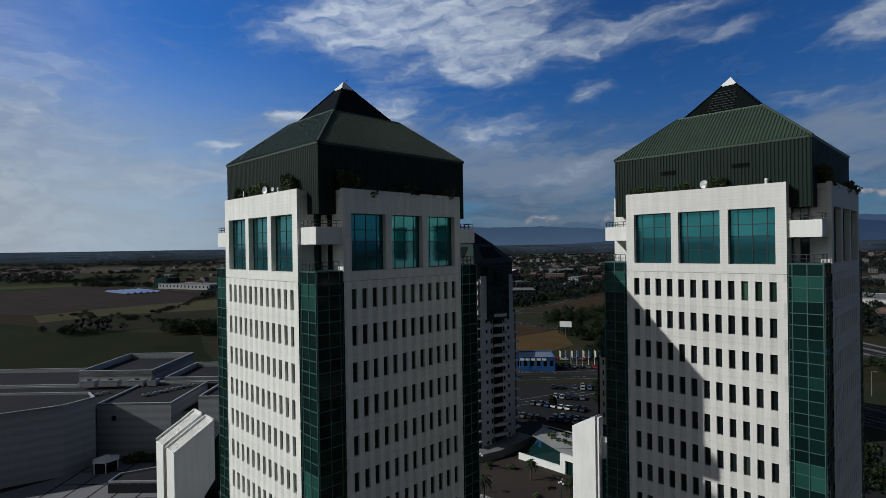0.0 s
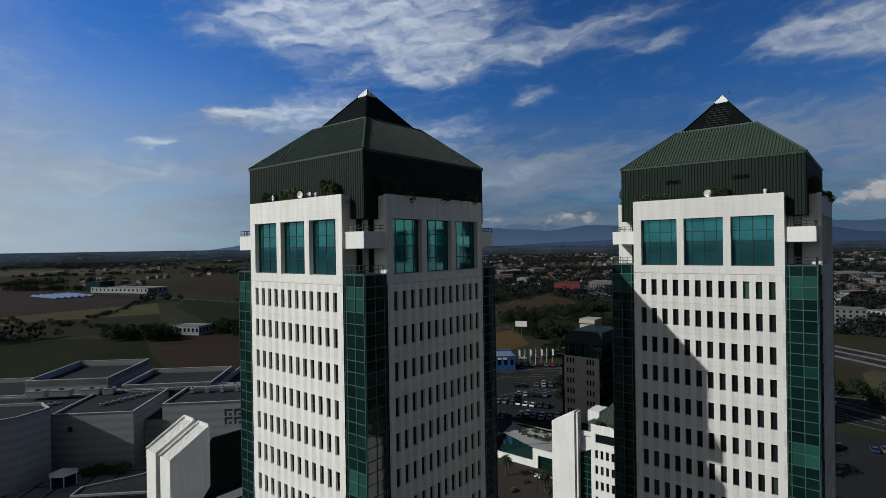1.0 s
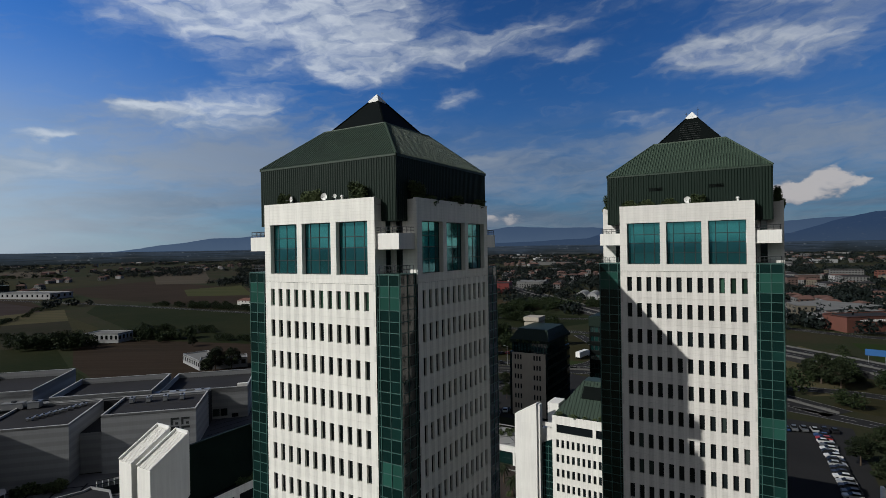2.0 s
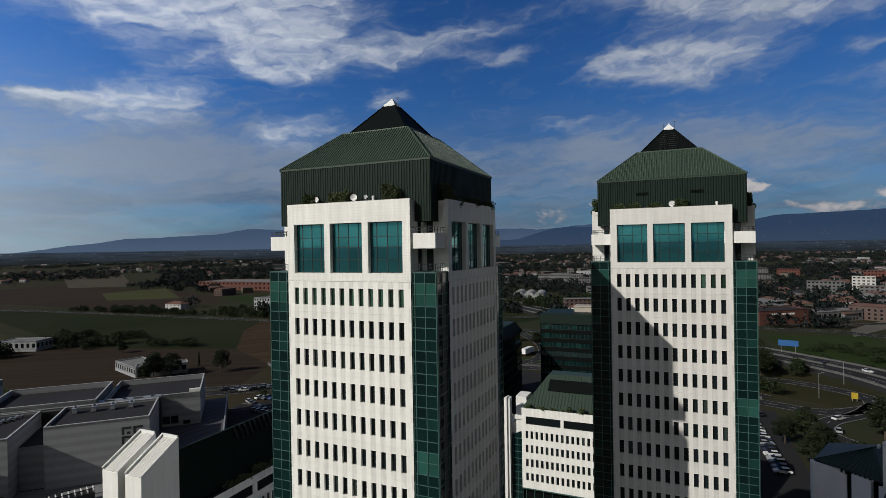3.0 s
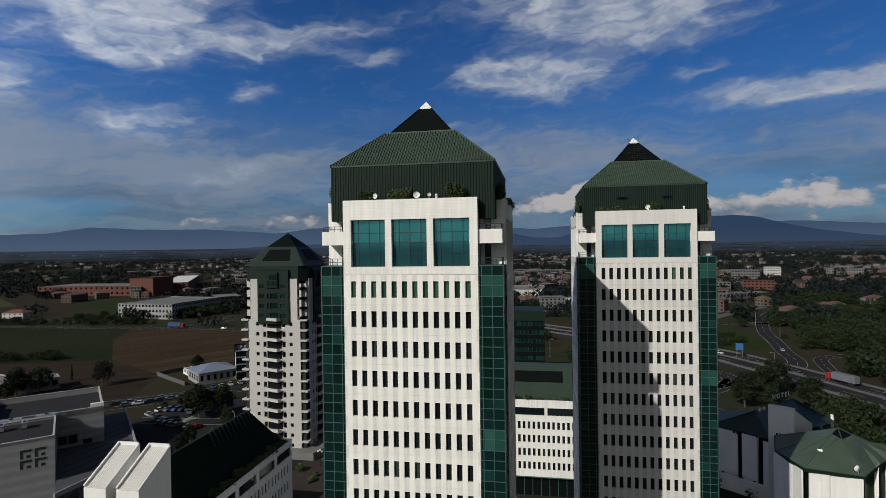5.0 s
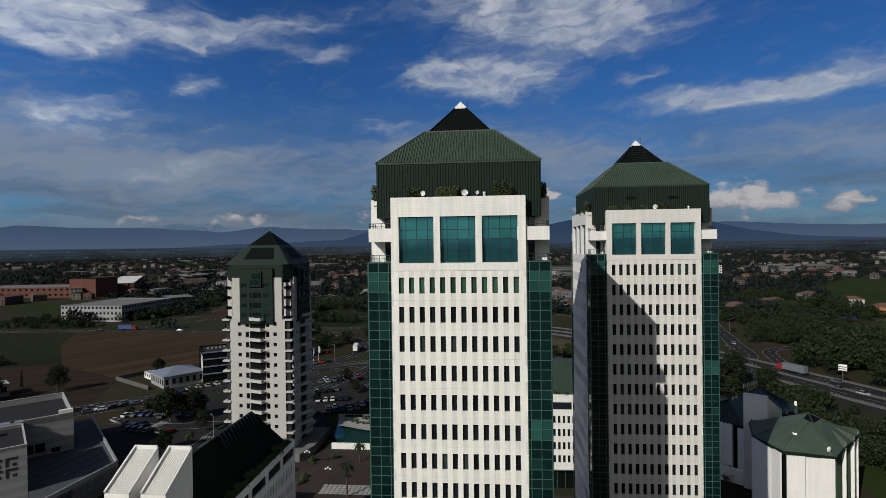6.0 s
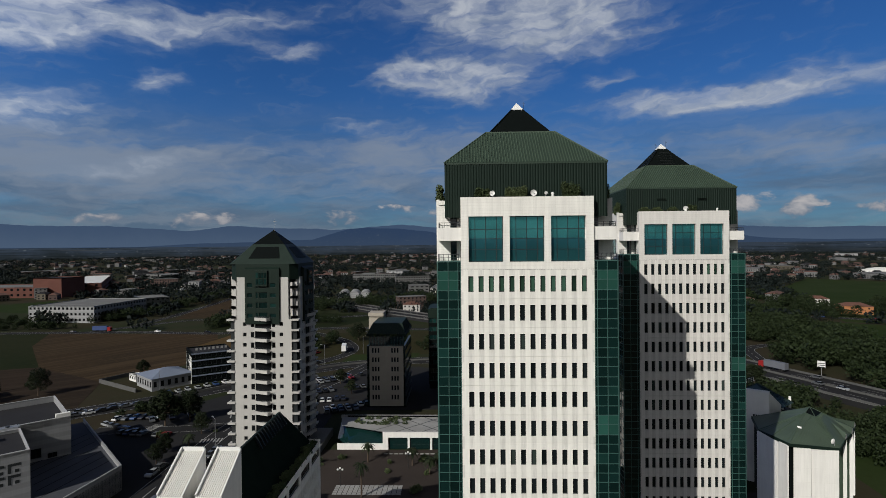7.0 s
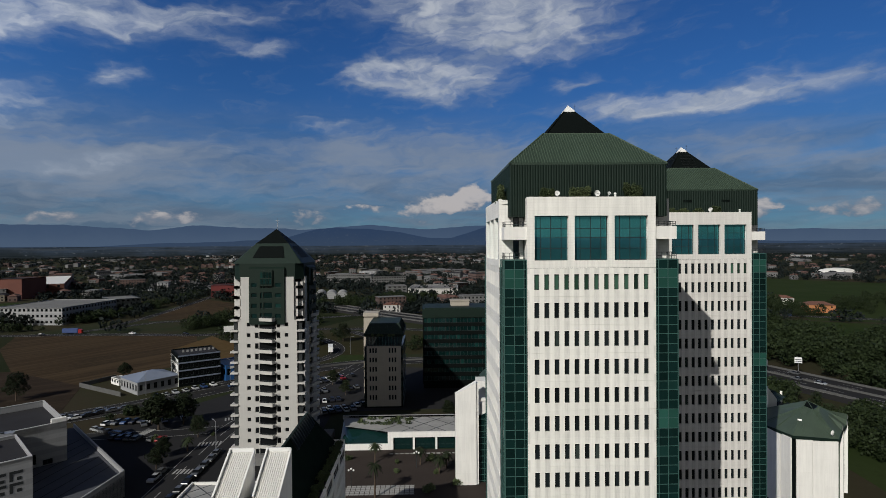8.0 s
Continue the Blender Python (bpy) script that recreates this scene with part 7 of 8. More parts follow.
for i in range(6):
    b = Geo()
    b.prism([(-40, -24 + 8 * i), (40, -16 + 8 * i), (39.4, -12 + 8 * i), (-40.6, -20 + 8 * i)], 0.6, 2, tops=[0.9, 0.9, 3.0, 3.0])
    part("panel_row", b, SOLAR, pan)
wallg = Geo()
for p, q in (((-216, 197.5), (-190, 181.8)), ((-216, 197.5), (-209, 212))):
    place, L = between(p, q)
    wallg.prism([place(0, 0, 0)[:2], place(L, 0, 0)[:2], place(L, 0.3, 0)[:2], place(0, 0.3, 0)[:2]], 0, 1.8)
tagged(part("yard_wall", wallg, BARRIER), "pale concrete wall round the workshop yard", "wall")
for i, (x, y) in enumerate(((-206, 203), (-199, 200))):
    box_house("yard_hut", "low white hut in the workshop yard", "hut", (x, y), (x + 6, y - 4.5), 4, 2.8, WHITE_PLAIN, CONCRETE, 1, 3, rim=0.2, group="yard huts")


# flags and a white fence line before the dealer
for i in range(7):
    f = thing("flag_pole", -146.5 + 2.1 * i, 226.0 + 1.9 * i, 0, "slim white flag pole with a hanging pale flag", "flag pole", "flag poles", 20)
    g = Geo()
    g.tube((0, 0, 0), (0, 0, 8.5), 0.09, 0.06, 6)
    part("pole", g, WHITE_PAINT, f)
    g = Geo()
    for k in range(4):
        g.face([(0.08 + 0.2 * k, 0.06 * (-1) ** k, 5.2 - 0.15 * k), (0.28 + 0.2 * k, -0.06 * (-1) ** k, 5.05 - 0.15 * k), (0.28 + 0.2 * k, -0.06 * (-1) ** k, 8.1 - 0.1 * k), (0.08 + 0.2 * k, 0.06 * (-1) ** k, 8.2 - 0.1 * k)])
    part("flag", g, (WHITE_PAINT, SIGN_BLUE)[i % 2], f)
band = thing("dealer_sign", -157, 205, 5.2, "row of white bars on a blue fascia", "sign", turn=40.6)
for i in range(5):
    g = Geo()
    g.box(2.0 + 2.6 * i, -0.16, 0, 3.9 + 2.6 * i, -0.04, 1.0)
    part("bar", g, WHITE_PAINT, band)

# ---- signs and masts ----
def board(x, y, h, w, tall, material, turn, label, legs=2):
    t = thing("road_sign", x, y, 0, label, "sign", "road signs", turn)
    g = Geo()
    g.box(-w / 2, -0.08, h - tall, w / 2, 0.08, h)
    part("panel", g, material, t)
    for i in range(legs):
        lx = (-w * 0.35 + w * 0.7 * i) if legs > 1 else 0
        p = Geo()
        p.tube((lx, 0.15, 0), (lx, 0.15, h - 0.1), 0.12, 0.1, 6)
        part("post", p, STEEL, t)
    return t


SIGN_YELLOW = surface("yellow_sign_face", (0.40, 0.28, 0.02), 0.5, 0.0, 0.3, 4.0, 0.1, 0.0)
board(33, 309, 8.5, 9, 3.0, SIGN_BLUE, -10, "blue motorway direction sign")
board(64, 262, 9.0, 3.4, 3.4, SIGN_BLUE, -20, "square blue motorway sign")
sgn = board(101, 203, 8.0, 2.9, 2.8, WHITE_PAINT, -35, "white square road sign on a post", 1)
for i in range(3):
    b = Geo()
    b.box(-1.3, -0.11, 5.2 + 0.8 * i, 1.3, -0.085, 5.5 + 0.8 * i)
    part("bar", b, DARK_FRAME, sgn)
board(-190, 301, 10.5, 7.5, 3.6, WHITE_PAINT, 25, "plain white roadside billboard panel", 1)
board(41, 224, 3.4, 2.0, 2.4, SIGN_YELLOW, -10, "small yellow bend sign")
for x, y in ((-64, 250), (-30, 262), (8, 262), (44, 252), (70, 236), (30, 225), (-125, 236), (-155, 205), (-180, 182), (-110, 262), (110, 330), (118, 390), (60, 420), (0, 440), (-128, 120), (-136, 168)):
    l = thing("street_lamp", x, y, 0, "tall grey street lamp with one arm", "street lamp", "street lamps", (x * 13) % 360)
    p = Geo()
    p.tube((0, 0, 0), (0, 0, 9.5), 0.12, 0.07, 6)
    p.beam((0, 0, 9.4), (1.8, 0, 9.7), 0.08)
    part("pole", p, STEEL, l)
    p = Geo()
    p.box(1.3, -0.16, 9.62, 2.2, 0.16, 9.78)
    part("lamp_head", p, STEEL, l)
for x, y in ((-86, 97.5), (-70, 108), (-95, 108)):
    l = thing("globe_lamp", x, y, 0, "plaza lamp with three white globes", "lamp", "plaza lamps")
    p = Geo()
    p.tube((0, 0, 0), (0, 0, 4.0), 0.08, 0.06, 6)
    p.beam((-0.6, 0, 3.8), (0.6, 0, 3.8), 0.06)
    part("pole", p, DARK_STEEL, l)
    for dx, dz in ((-0.6, 4.05), (0.6, 4.05), (0, 4.4)):
        bm = bmesh.new()
        bmesh.ops.create_icosphere(bm, subdivisions=2, radius=0.26, matrix=Matrix.Translation((dx, 0, dz)))
        me = bpy.data.meshes.new("globe")
        bm.to_mesh(me)
        bm.free()
        me.materials.append(WHITE_PAINT)
        put("globe", me, l)


# ---- cars ----
CAR_PAINTS = [surface("car_paint_" + n, c, 0.3, 0.0, 0.5, 6.0, 0.04, 0.0) for n, c in
              (("white", (0.62, 0.62, 0.62)), ("silver", (0.32, 0.33, 0.34)), ("grey", (0.09, 0.095, 0.10)), ("black", (0.012, 0.012, 0.014)), ("blue", (0.02, 0.05, 0.14)), ("red", (0.28, 0.02, 0.02)))]
CAR_WORDS = ["white", "silver", "grey", "black", "blue", "red"]
TYRE = surface("tyre_rubber", (0.012, 0.012, 0.012), 0.8, 0.0, 1.0, 8.0, 0.1, 0.0)


def car_models():
    made = []
    for k, paint in enumerate(CAR_PAINTS):
        g = Geo()
        side = [(-2.1, 0.32), (-2.15, 0.75), (-2.0, 0.95), (-1.1, 1.02), (1.0, 1.02), (2.0, 0.85), (2.15, 0.6), (2.1, 0.32)]
        for y, w in ((-1, 0.86), (1, 0.86)):
            g.face([(x, y * w, z) for x, z in (side if y < 0 else reversed(side))])
        for (x0, z0), (x1, z1) in zip(side, side[1:] + side[:1]):
            g.face([(x0, -0.86, z0), (x1, -0.86, z1), (x1, 0.86, z1), (x0, 0.86, z0)])
        g.face([(-1.35, -0.6, 1.46), (0.15, -0.6, 1.46), (0.15, 0.6, 1.46), (-1.35, 0.6, 1.46)])
        body = g.mesh("body", paint)
        c = Geo()
        lo = [(-1.95, -0.8, 0.98), (1.0, -0.8, 1.02), (1.0, 0.8, 1.02), (-1.95, 0.8, 0.98)]
        hi = [(-1.4, -0.62, 1.45), (0.2, -0.62, 1.45), (0.2, 0.62, 1.45), (-1.4, 0.62, 1.45)]
        for i in range(4):
            j = (i + 1) % 4
            c.face([lo[i], lo[j], hi[j], hi[i]])
        made.append((body, c.mesh("cabin_glass", HOUSE_GLASS)))
    w = Geo()
    w.tube((0, -0.1, 0), (0, 0.1, 0), 0.32, 0.32, 10)
    return made, w.mesh("wheel", TYRE)


CARS, WHEEL = car_models()
car_random = random.Random(8)


def car(x, y, turn, z=0.1):
    k = car_random.choices(range(6), (3, 3, 6, 6, 2, 1))[0]
    t = thing("car", x, y, z, CAR_WORDS[k] + " passenger car standing on dark asphalt", "car", "cars", turn)
    put("body", CARS[k][0], t)
    put("cabin_glass", CARS[k][1], t)
    for sx in (-1.3, 1.35):
        for sy in (-0.8, 0.8):
            put("wheel", WHEEL, t, shift(sx, sy, 0.32))


def car_row(p, q, count, turn, gaps=0.2):
    for i in range(count):
        if car_random.random() > gaps:
            f = (i + 0.5) / count
            car(p[0] + (q[0] - p[0]) * f + car_random.uniform(-0.2, 0.2), p[1] + (q[1] - p[1]) * f + car_random.uniform(-0.2, 0.2), turn + car_random.uniform(-3, 3) + 180 * car_random.randint(0, 1))


car_row((-117, 150), (-93, 160), 10, 112)
car_row((-126, 165), (-100, 172), 10, 105)
car_row((-122, 178), (-96, 190), 11, 115)
car_row((-128, 190), (-104, 206), 10, 125)
car_row((-120, 200), (-96, 214), 10, 120)
car_row((-166, 134), (-148, 131), 7, 85)
car_row((-176, 147), (-160, 150), 6, 80)
car_row((-163, 145), (-150, 152), 5, 120)
car_row((-127.5, 80), (-127.5, 122), 9, 90)
car_row((-137, 96), (-137, 128), 7, 90, 0.3)
car_row((-200, 150), (-180, 167), 5, 40, 0.3)
car_row((-176, 178), (-158, 198), 7, 135, 0.1)
car_row((-194, 149.5), (-178, 165.5), 6, 45, 0.1)
car_row((-176, 141.5), (-160, 134), 6, 155, 0.1)
car_row((-133, 60), (-133, 78), 3, 90, 0.0)
car_row((6, 140), (3, 188), 16, 8, 0.1)
car_row((-165, 232), (-142, 250), 9, 40, 0.15)
car_row((-150, 222), (-128, 238), 8, 130, 0.2)
car_row((-148, 252), (-134, 262), 5, 60, 0.2)
car_row((-106, 158), (-90, 166), 7, 112, 0.1)
car_row((-16, 186), (8, 194), 9, 100, 0.15)
for x, y, turn in ((27, 183, 80), (30, 197, 40), (-150, 195, 48), (-270, 338, 2), (-330, 336, 2), (-232, 333, -10), (96, 292, 75), (74, 240, 55), (230, 398, -20), (262, 384, -25), (-60, 245, 0), (-20, 238, -10)):
    car(x, y, turn)
for x, y in ((70, 246), (77, 226), (90, 196), (96, 178), (108, 143), (112, 150), (54, 270), (40, 283), (84, 186), (99, 150), (121, 124)):
    car(x + car_random.uniform(-6, 6), y, -66 + 180 * car_random.randint(0, 1), 2.12)


def lorry(x, y, turn, z, colour, label):
    t = thing("lorry", x, y, z, label, "lorry", "lorries", turn)
    g = Geo()
    g.box(-6.5, -1.25, 1.1, 3.6, 1.25, 3.9)
    part("trailer", g, colour, t)
    g = Geo()
    g.prism([(4.0, -1.2), (6.2, -1.2), (6.2, 1.2), (4.0, 1.2)], 0.5, 3.2, tops=[3.4, 3.0, 3.0, 3.4])
    part("cab", g, CAR_PAINTS[5] if colour != WHITE_PAINT else WHITE_PAINT, t)
    g = Geo()
    g.box(6.2, -1.05, 1.7, 6.26, 1.05, 2.7)
    part("windscreen", g, HOUSE_GLASS, t)
    for sx in (-5.2, -4.0, 2.4, 5.2):
        for sy in (-1.05, 1.05):
            ob = put("wheel", WHEEL, t, shift(sx, sy, 0.5) @ Matrix.Diagonal((1.5, 1.8, 1.5, 1)))


lorry(86, 213, 114, 2.1, surface("grey_tarpaulin", (0.13, 0.14, 0.16), 0.7, 0.0, 0.3, 4.0, 0.2, 0.0), "lorry with red cab and grey trailer")
lorry(300, 366, 155, 0.1, SIGN_YELLOW, "yellow box lorry on the far road")
lorry(-122, 268, 100, 0.1, WHITE_PAINT, "white box lorry on the slip road")
lorry(-96, 270, 80, 0.1, WHITE_PAINT, "white tank lorry on the slip road")
lorry(-312, 341, 3, 0.1, surface("blue_tarpaulin", (0.03, 0.06, 0.18), 0.6, 0.0, 0.3, 4.0, 0.2, 0.0), "lorry with dark blue trailer")

# ---- single trees and shrubs near the buildings ----
for i, (x, y, s) in enumerate(((-154.7, 141, 1.35), (-149, 146, 1.1), (-160, 147, 0.8), (-227.6, 177.4, 0.95), (-324, 194, 0.8), (-250, 157, 1.15), (-244, 162, 1.05), (-256, 163, 0.9), (-247, 150, 0.9), (-142, 118, 0.6), (-140, 110, 0.55), (-139, 134, 0.6),
                               (-206, 214, 0.75), (-128, 155, 0.5), (-108, 196, 0.6), (-100, 180, 0.5), (-112, 168, 0.5), (-60, 150, 0.6), (-48, 160, 0.6), (-188, 312, 1.1), (-176, 318, 1.2), (-180, 300, 0.9), (-166, 306, 0.9)) + (
                               (-120, 300, 1.0), (-98, 296, 0.9), (10, 166, 0.8), (16, 172, 0.9), (14, 150, 0.8), (18, 160, 1.0), (24, 150, 0.8), (8, 262, 1.2), (14, 254, 1.1), (4, 270, 1.0), (38, 180, 1.3), (48, 190, 1.2), (56, 200, 1.2), (44, 172, 1.1), (60, 180, 1.2))):
    tree(x, y, s, i)
cyp = Geo()
rc = random.Random(4)
for k in range(14):
    leaf_cloud(cyp, rc, 0, 0, 0.8 + 0.5 * k, 0.75 * (1 - k / 18), 0.5, 34, 0.22, hollow=0.1)
tagged(part("cypress", cyp, TREE_LEAF, m=shift(-249, 183, 0)), "slim dark cypress beside a field", "cypress")
for x, y, h in ((-79.5, 91.4, 8.0), (-81.5, 112, 5.0), (-69, 110, 4.5), (-62, 108, 4.0), (-64, 104, 4.5), (-137, 122, 4.0)):
    palm(x, y, h)
sr = random.Random(21)
for i in range(16):
    x, y = sr.choice(((-66, 112), (-72, 108), (-94, 112), (-98, 100), (-60, 106), (-140, 136), (-148, 128), (-62, 96)))
    shrub(x + sr.uniform(-5, 5), y + sr.uniform(-4, 4), 0.04, sr.uniform(0.7, 1.6), sr, "dark garden shrub beside the paving")

for i in range(7):
    wx, wy = -90 + 1.6 * i, 152.5 + sr.uniform(-1, 1)
    shrub((wx - wy) * math.sqrt(0.5), (wx + wy) * math.sqrt(0.5), 0.06, sr.uniform(1.5, 2.4), sr, "large dark shrub before the mall wall")

# bushes, dishes and small gear behind the tower parapets
def bush_mesh(seed, wide, high):
    rnd = random.Random(seed)
    g = Geo()
    for i in range(9):
        leaf_cloud(g, rnd, rnd.uniform(-0.62, 0.62) * wide, rnd.uniform(-0.1, 0.1), high * rnd.uniform(0.35, 0.72), 0.34 * wide * rnd.uniform(0.7, 1.1), high * 0.3, 210, 0.085, hollow=0.1)
    for i in range(6):
        g.beam((0, 0, -0.1), (rnd.uniform(-0.6, 0.6) * wide, 0, high * 0.6), 0.04)
    return g.mesh("parapet_bush", SHRUB_LEAF)


BUSHES = [bush_mesh(70 + i, w, h) for i, (w, h) in enumerate(((1.15, 1.8), (1.55, 2.0), (1.45, 2.3), (1.1, 1.35)))]


def bush(x, y, z, pick, turn=0):
    ob = put("parapet_bush", BUSHES[pick], None, shift(x, y, z, turn))
    return tagged(ob, "dense green bush in a roof planter", "bush", "roof bushes")


for (ax, ay), spots, dishes in ((TOWER_A, ((-4.8, 0), (-1.15, 1), (4.9, 2)), ((0.75, 0.36, 175), (-3.7, 0.3, 150), (2.1, 0.2, 180))),
                                (TOWER_B, ((-6.2, 3), (-1.6, 3), (1.5, 0), (-4.2, 3)), ((0.45, 0.4, 160),))):
    for s, pick in spots:
        bush(ax + s, ay - 9.42, PARAPET - 0.45, pick)
    for s, r, turn in dishes:
        satellite_dish((ax + s, ay - 9.4, PARAPET - 0.35), r, turn - 165)
    bush(ax - 9.6, ay - 5.9, PARAPET - 0.35, 2, 90)
    bush(ax + 9.42, ay - 6.2, PARAPET - 0.45, 2, 90)
    for k in range(6):
        shrub(ax + 9.4, ay - 6.2 + 2.4 * k, PARAPET - 0.45, sr.uniform(0.6, 1.15), sr)
    for k in range(3):
        shrub(ax - 9.4, ay - 6.2 + 2.0 * k, PARAPET - 0.45, sr.uniform(0.6, 0.9), sr)
    v = thing("roof_vent", ax + 2.9 if ax < -30 else ax + 5.6, ay - 9.35, PARAPET - 0.5, "small pale roof vent pipe with a cap", "vent", "roof vents")
    g = Geo()
    g.tube((0, 0, 0), (0, 0, 0.95), 0.13, 0.13, 8)
    g.tube((0, 0, 0.95), (0, 0, 1.12), 0.2, 0.12, 8)
    part("pipe", g, WHITE_PAINT, v)


# ---- woods, hedges and the far town ----
def inside(poly, x, y):
    hit, n = False, len(poly)
    for i in range(n):
        (x0, y0), (x1, y1) = poly[i], poly[i - 1]
        if (y0 > y) != (y1 > y) and x < (x1 - x0) * (y - y0) / (y1 - y0) + x0:
            hit = not hit
    return hit


ROAD_POINTS = [(p.x, p.y, w) for way, w in ROADS for p in way]
ROAD_XY = np.array([(a, b) for a, b, c in ROAD_POINTS])
ROAD_W = np.array([c for a, b, c in ROAD_POINTS])


def is_free(x, y, room=4.0):
    if np.any(np.hypot(ROAD_XY[:, 0] - x, ROAD_XY[:, 1] - y) < ROAD_W / 2 + room):
        return False
    return not any(inside(p, x, y) for p in CLEAR)


def woods(name, spots, blades, leaf, material, label, seed):
    """Many trees in one mesh: each a loose heap of leaf clumps with an uneven outline."""
    rng = np.random.default_rng(seed)
    at = np.array([(x, y) for x, y, r, h in spots])
    r = np.array([s[2] for s in spots])
    h = np.array([s[3] for s in spots])
    n, k = len(spots), blades
    v = rng.normal(size=(n, k, 3))
    v /= np.linalg.norm(v, axis=2, keepdims=True)
    v *= rng.uniform(0.45, 1.0, (n, k, 1))
    c = np.empty((n, k, 3))
    wob = rng.uniform(0.7, 1.3, (n, k))
    c[:, :, 0] = at[:, None, 0] + v[:, :, 0] * r[:, None] * wob
    c[:, :, 1] = at[:, None, 1] + v[:, :, 1] * r[:, None] * wob
    c[:, :, 2] = h[:, None] * (0.52 + 0.46 * v[:, :, 2])
    size = (np.minimum(r, h * 0.7)[:, None] * rng.uniform(0.5, 1.2, (n, k)) * leaf)[:, :, None]
    a = rng.normal(size=(n, k, 3))
    a /= np.linalg.norm(a, axis=2, keepdims=True)
    b = np.cross(a, rng.normal(size=(n, k, 3)))
    b /= np.linalg.norm(b, axis=2, keepdims=True)
    a, b = a * size, b * size * 0.85
    verts = np.stack([c - a, c - b * 0.7, c + a * 0.9, c + b], axis=2).reshape(-1, 3)
    verts[:, 2] = np.maximum(verts[:, 2], 0.0)
    me = bpy.data.meshes.new(name)
    me.from_pydata(verts.tolist(), [], np.arange(len(verts)).reshape(-1, 4).tolist())
    me.materials.append(material)
    me.update()
    return tagged(new(name, me), label, "trees", kind="stuff")


wr = random.Random(77)
near = []


def belt(p, q, wide, count, h=7.0, r=3.2):
    for _ in range(count):
        f = wr.random()
        x, y = p[0] + (q[0] - p[0]) * f + wr.gauss(0, wide), p[1] + (q[1] - p[1]) * f + wr.gauss(0, wide)
        s = wr.uniform(0.55, 1.25)
        if not np.any(np.hypot(ROAD_XY[:, 0] - x, ROAD_XY[:, 1] - y) < ROAD_W / 2 + 2.5):
            near.append((x, y, r * s, h * s))


belt((-427, 139), (-385, 158), 7, 60, 9, 4)
belt((-489, 80), (-460, 93), 6, 16, 6, 3.4)
belt((-330, 215), (-300, 225), 3, 12, 5, 3)
belt((-395, 196), (-355, 205), 5, 34, 7, 3.4)
belt((-420, 215), (-360, 235), 5, 30, 6, 3)
belt((-540, 340), (-470, 350), 6, 40, 7, 3.6)
belt((-600, 335), (-345, 352), 4, 70, 6, 3)
belt((-440, 376), (-380, 376), 3, 26, 7, 3)
belt((-345, 376), (-330, 440), 4, 36, 8, 3.4)
belt((-330, 440), (-345, 640), 4, 60, 8, 3.4)
belt((-240, 360), (-225, 400), 5, 26, 9, 4)
belt((-222, 410), (-190, 520), 9, 80, 9, 4)
belt((-180, 470), (-60, 540), 16, 150, 10, 4.2)
belt((-215, 395), (-150, 378), 5, 34, 7, 3.5)
belt((-182, 306), (-168, 312), 6, 22, 9, 4)
belt((-192, 160), (-170, 162), 2, 26, 3.0, 2.2)
belt((-178, 156), (-160, 166), 2.5, 26, 3.4, 2.2)
belt((120, 222), (160, 300), 12, 190, 11, 4.6)
belt((150, 210), (230, 262), 14, 200, 11, 4.6)
belt((112, 190), (180, 150), 9, 130, 9, 4)
belt((118, 300), (150, 330), 9, 60, 9, 4)
belt((134, 330), (190, 372), 8, 80, 9, 4)
belt((60, 120), (92, 140), 8, 70, 7, 3.4)
belt((70, 90), (118, 80), 10, 70, 7, 3.4)
belt((50, 140), (70, 170), 5, 50, 8, 3.6)
belt((6, 160), (2, 210), 3, 0, 8, 3.5)
belt((14, 222), (-10, 236), 4, 22, 8, 3.4)
belt((56, 330), (92, 330), 12, 40, 3.2, 3.2)
belt((205, 404), (250, 400), 6, 36, 9, 4)
belt((280, 420), (330, 450), 10, 50, 9, 4)
belt((260, 440), (250, 490), 7, 36, 10, 4.4)
belt((330, 470), (520, 560), 12, 110, 8, 4)
belt((-20, 262), (30, 268), 5, 24, 6, 3)
belt((-150, 262), (-130, 320), 6, 24, 8, 3.6)
belt((-80, 290), (-30, 320), 9, 40, 6, 3)
belt((-30, 130), (-20, 180), 3, 20, 7, 3)
belt((118, 380), (176, 450), 9, 90, 7, 4.6)
belt((150, 350), (215, 470), 12, 120, 8, 5)
belt((190, 520), (260, 560), 12, 90, 9, 4.6)
belt((14, 262), (17, 325), 3.5, 46, 8, 3.2)
belt((-610, 112), (-470, 160), 8, 46, 3.0, 2.6)
belt((-690, 262), (-556, 168), 4, 40, 3.0, 2.4)
belt((-1320, 180), (-1220, 300), 14, 60, 9, 5)
belt((-1120, 215), (-930, 330), 7, 60, 8, 4.4)
belt((-1700, 350), (-1540, 640), 8, 70, 8, 5)
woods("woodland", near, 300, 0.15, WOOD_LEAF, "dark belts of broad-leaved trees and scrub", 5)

far_trees, far_house_spots = [], []
hr = random.Random(99)
while len(far_trees) < 13000:
    az = radians(hr.uniform(-100, 62))
    d = 420 + 3100 * hr.random() ** 1.35
    x, y = -30 + d * math.sin(az), d * math.cos(az)
    west = az < radians(-52)
    clump = noise.noise(Vector((x * 0.004, y * 0.004, 0.3))) + 0.5 * noise.noise(Vector((x * 0.015, y * 0.015, 2.0)))
    if clump < (0.32 - 0.28 * min(1.0, max(0.0, (d - 900) / 900)) if west else -0.05 - 0.25 * min(1.0, d / 2500)):
        continue
    if d < 1150 and not is_free(x, y):
        continue
    s = hr.uniform(0.6, 1.25)
    far_trees.append((x, y, 4.8 * s * (1 + d / 2200), 10.0 * s))
woods("far_woodland", far_trees, 46, 0.25, HAZED_LEAF, "dark wooded plain with hedges and groves", 6)


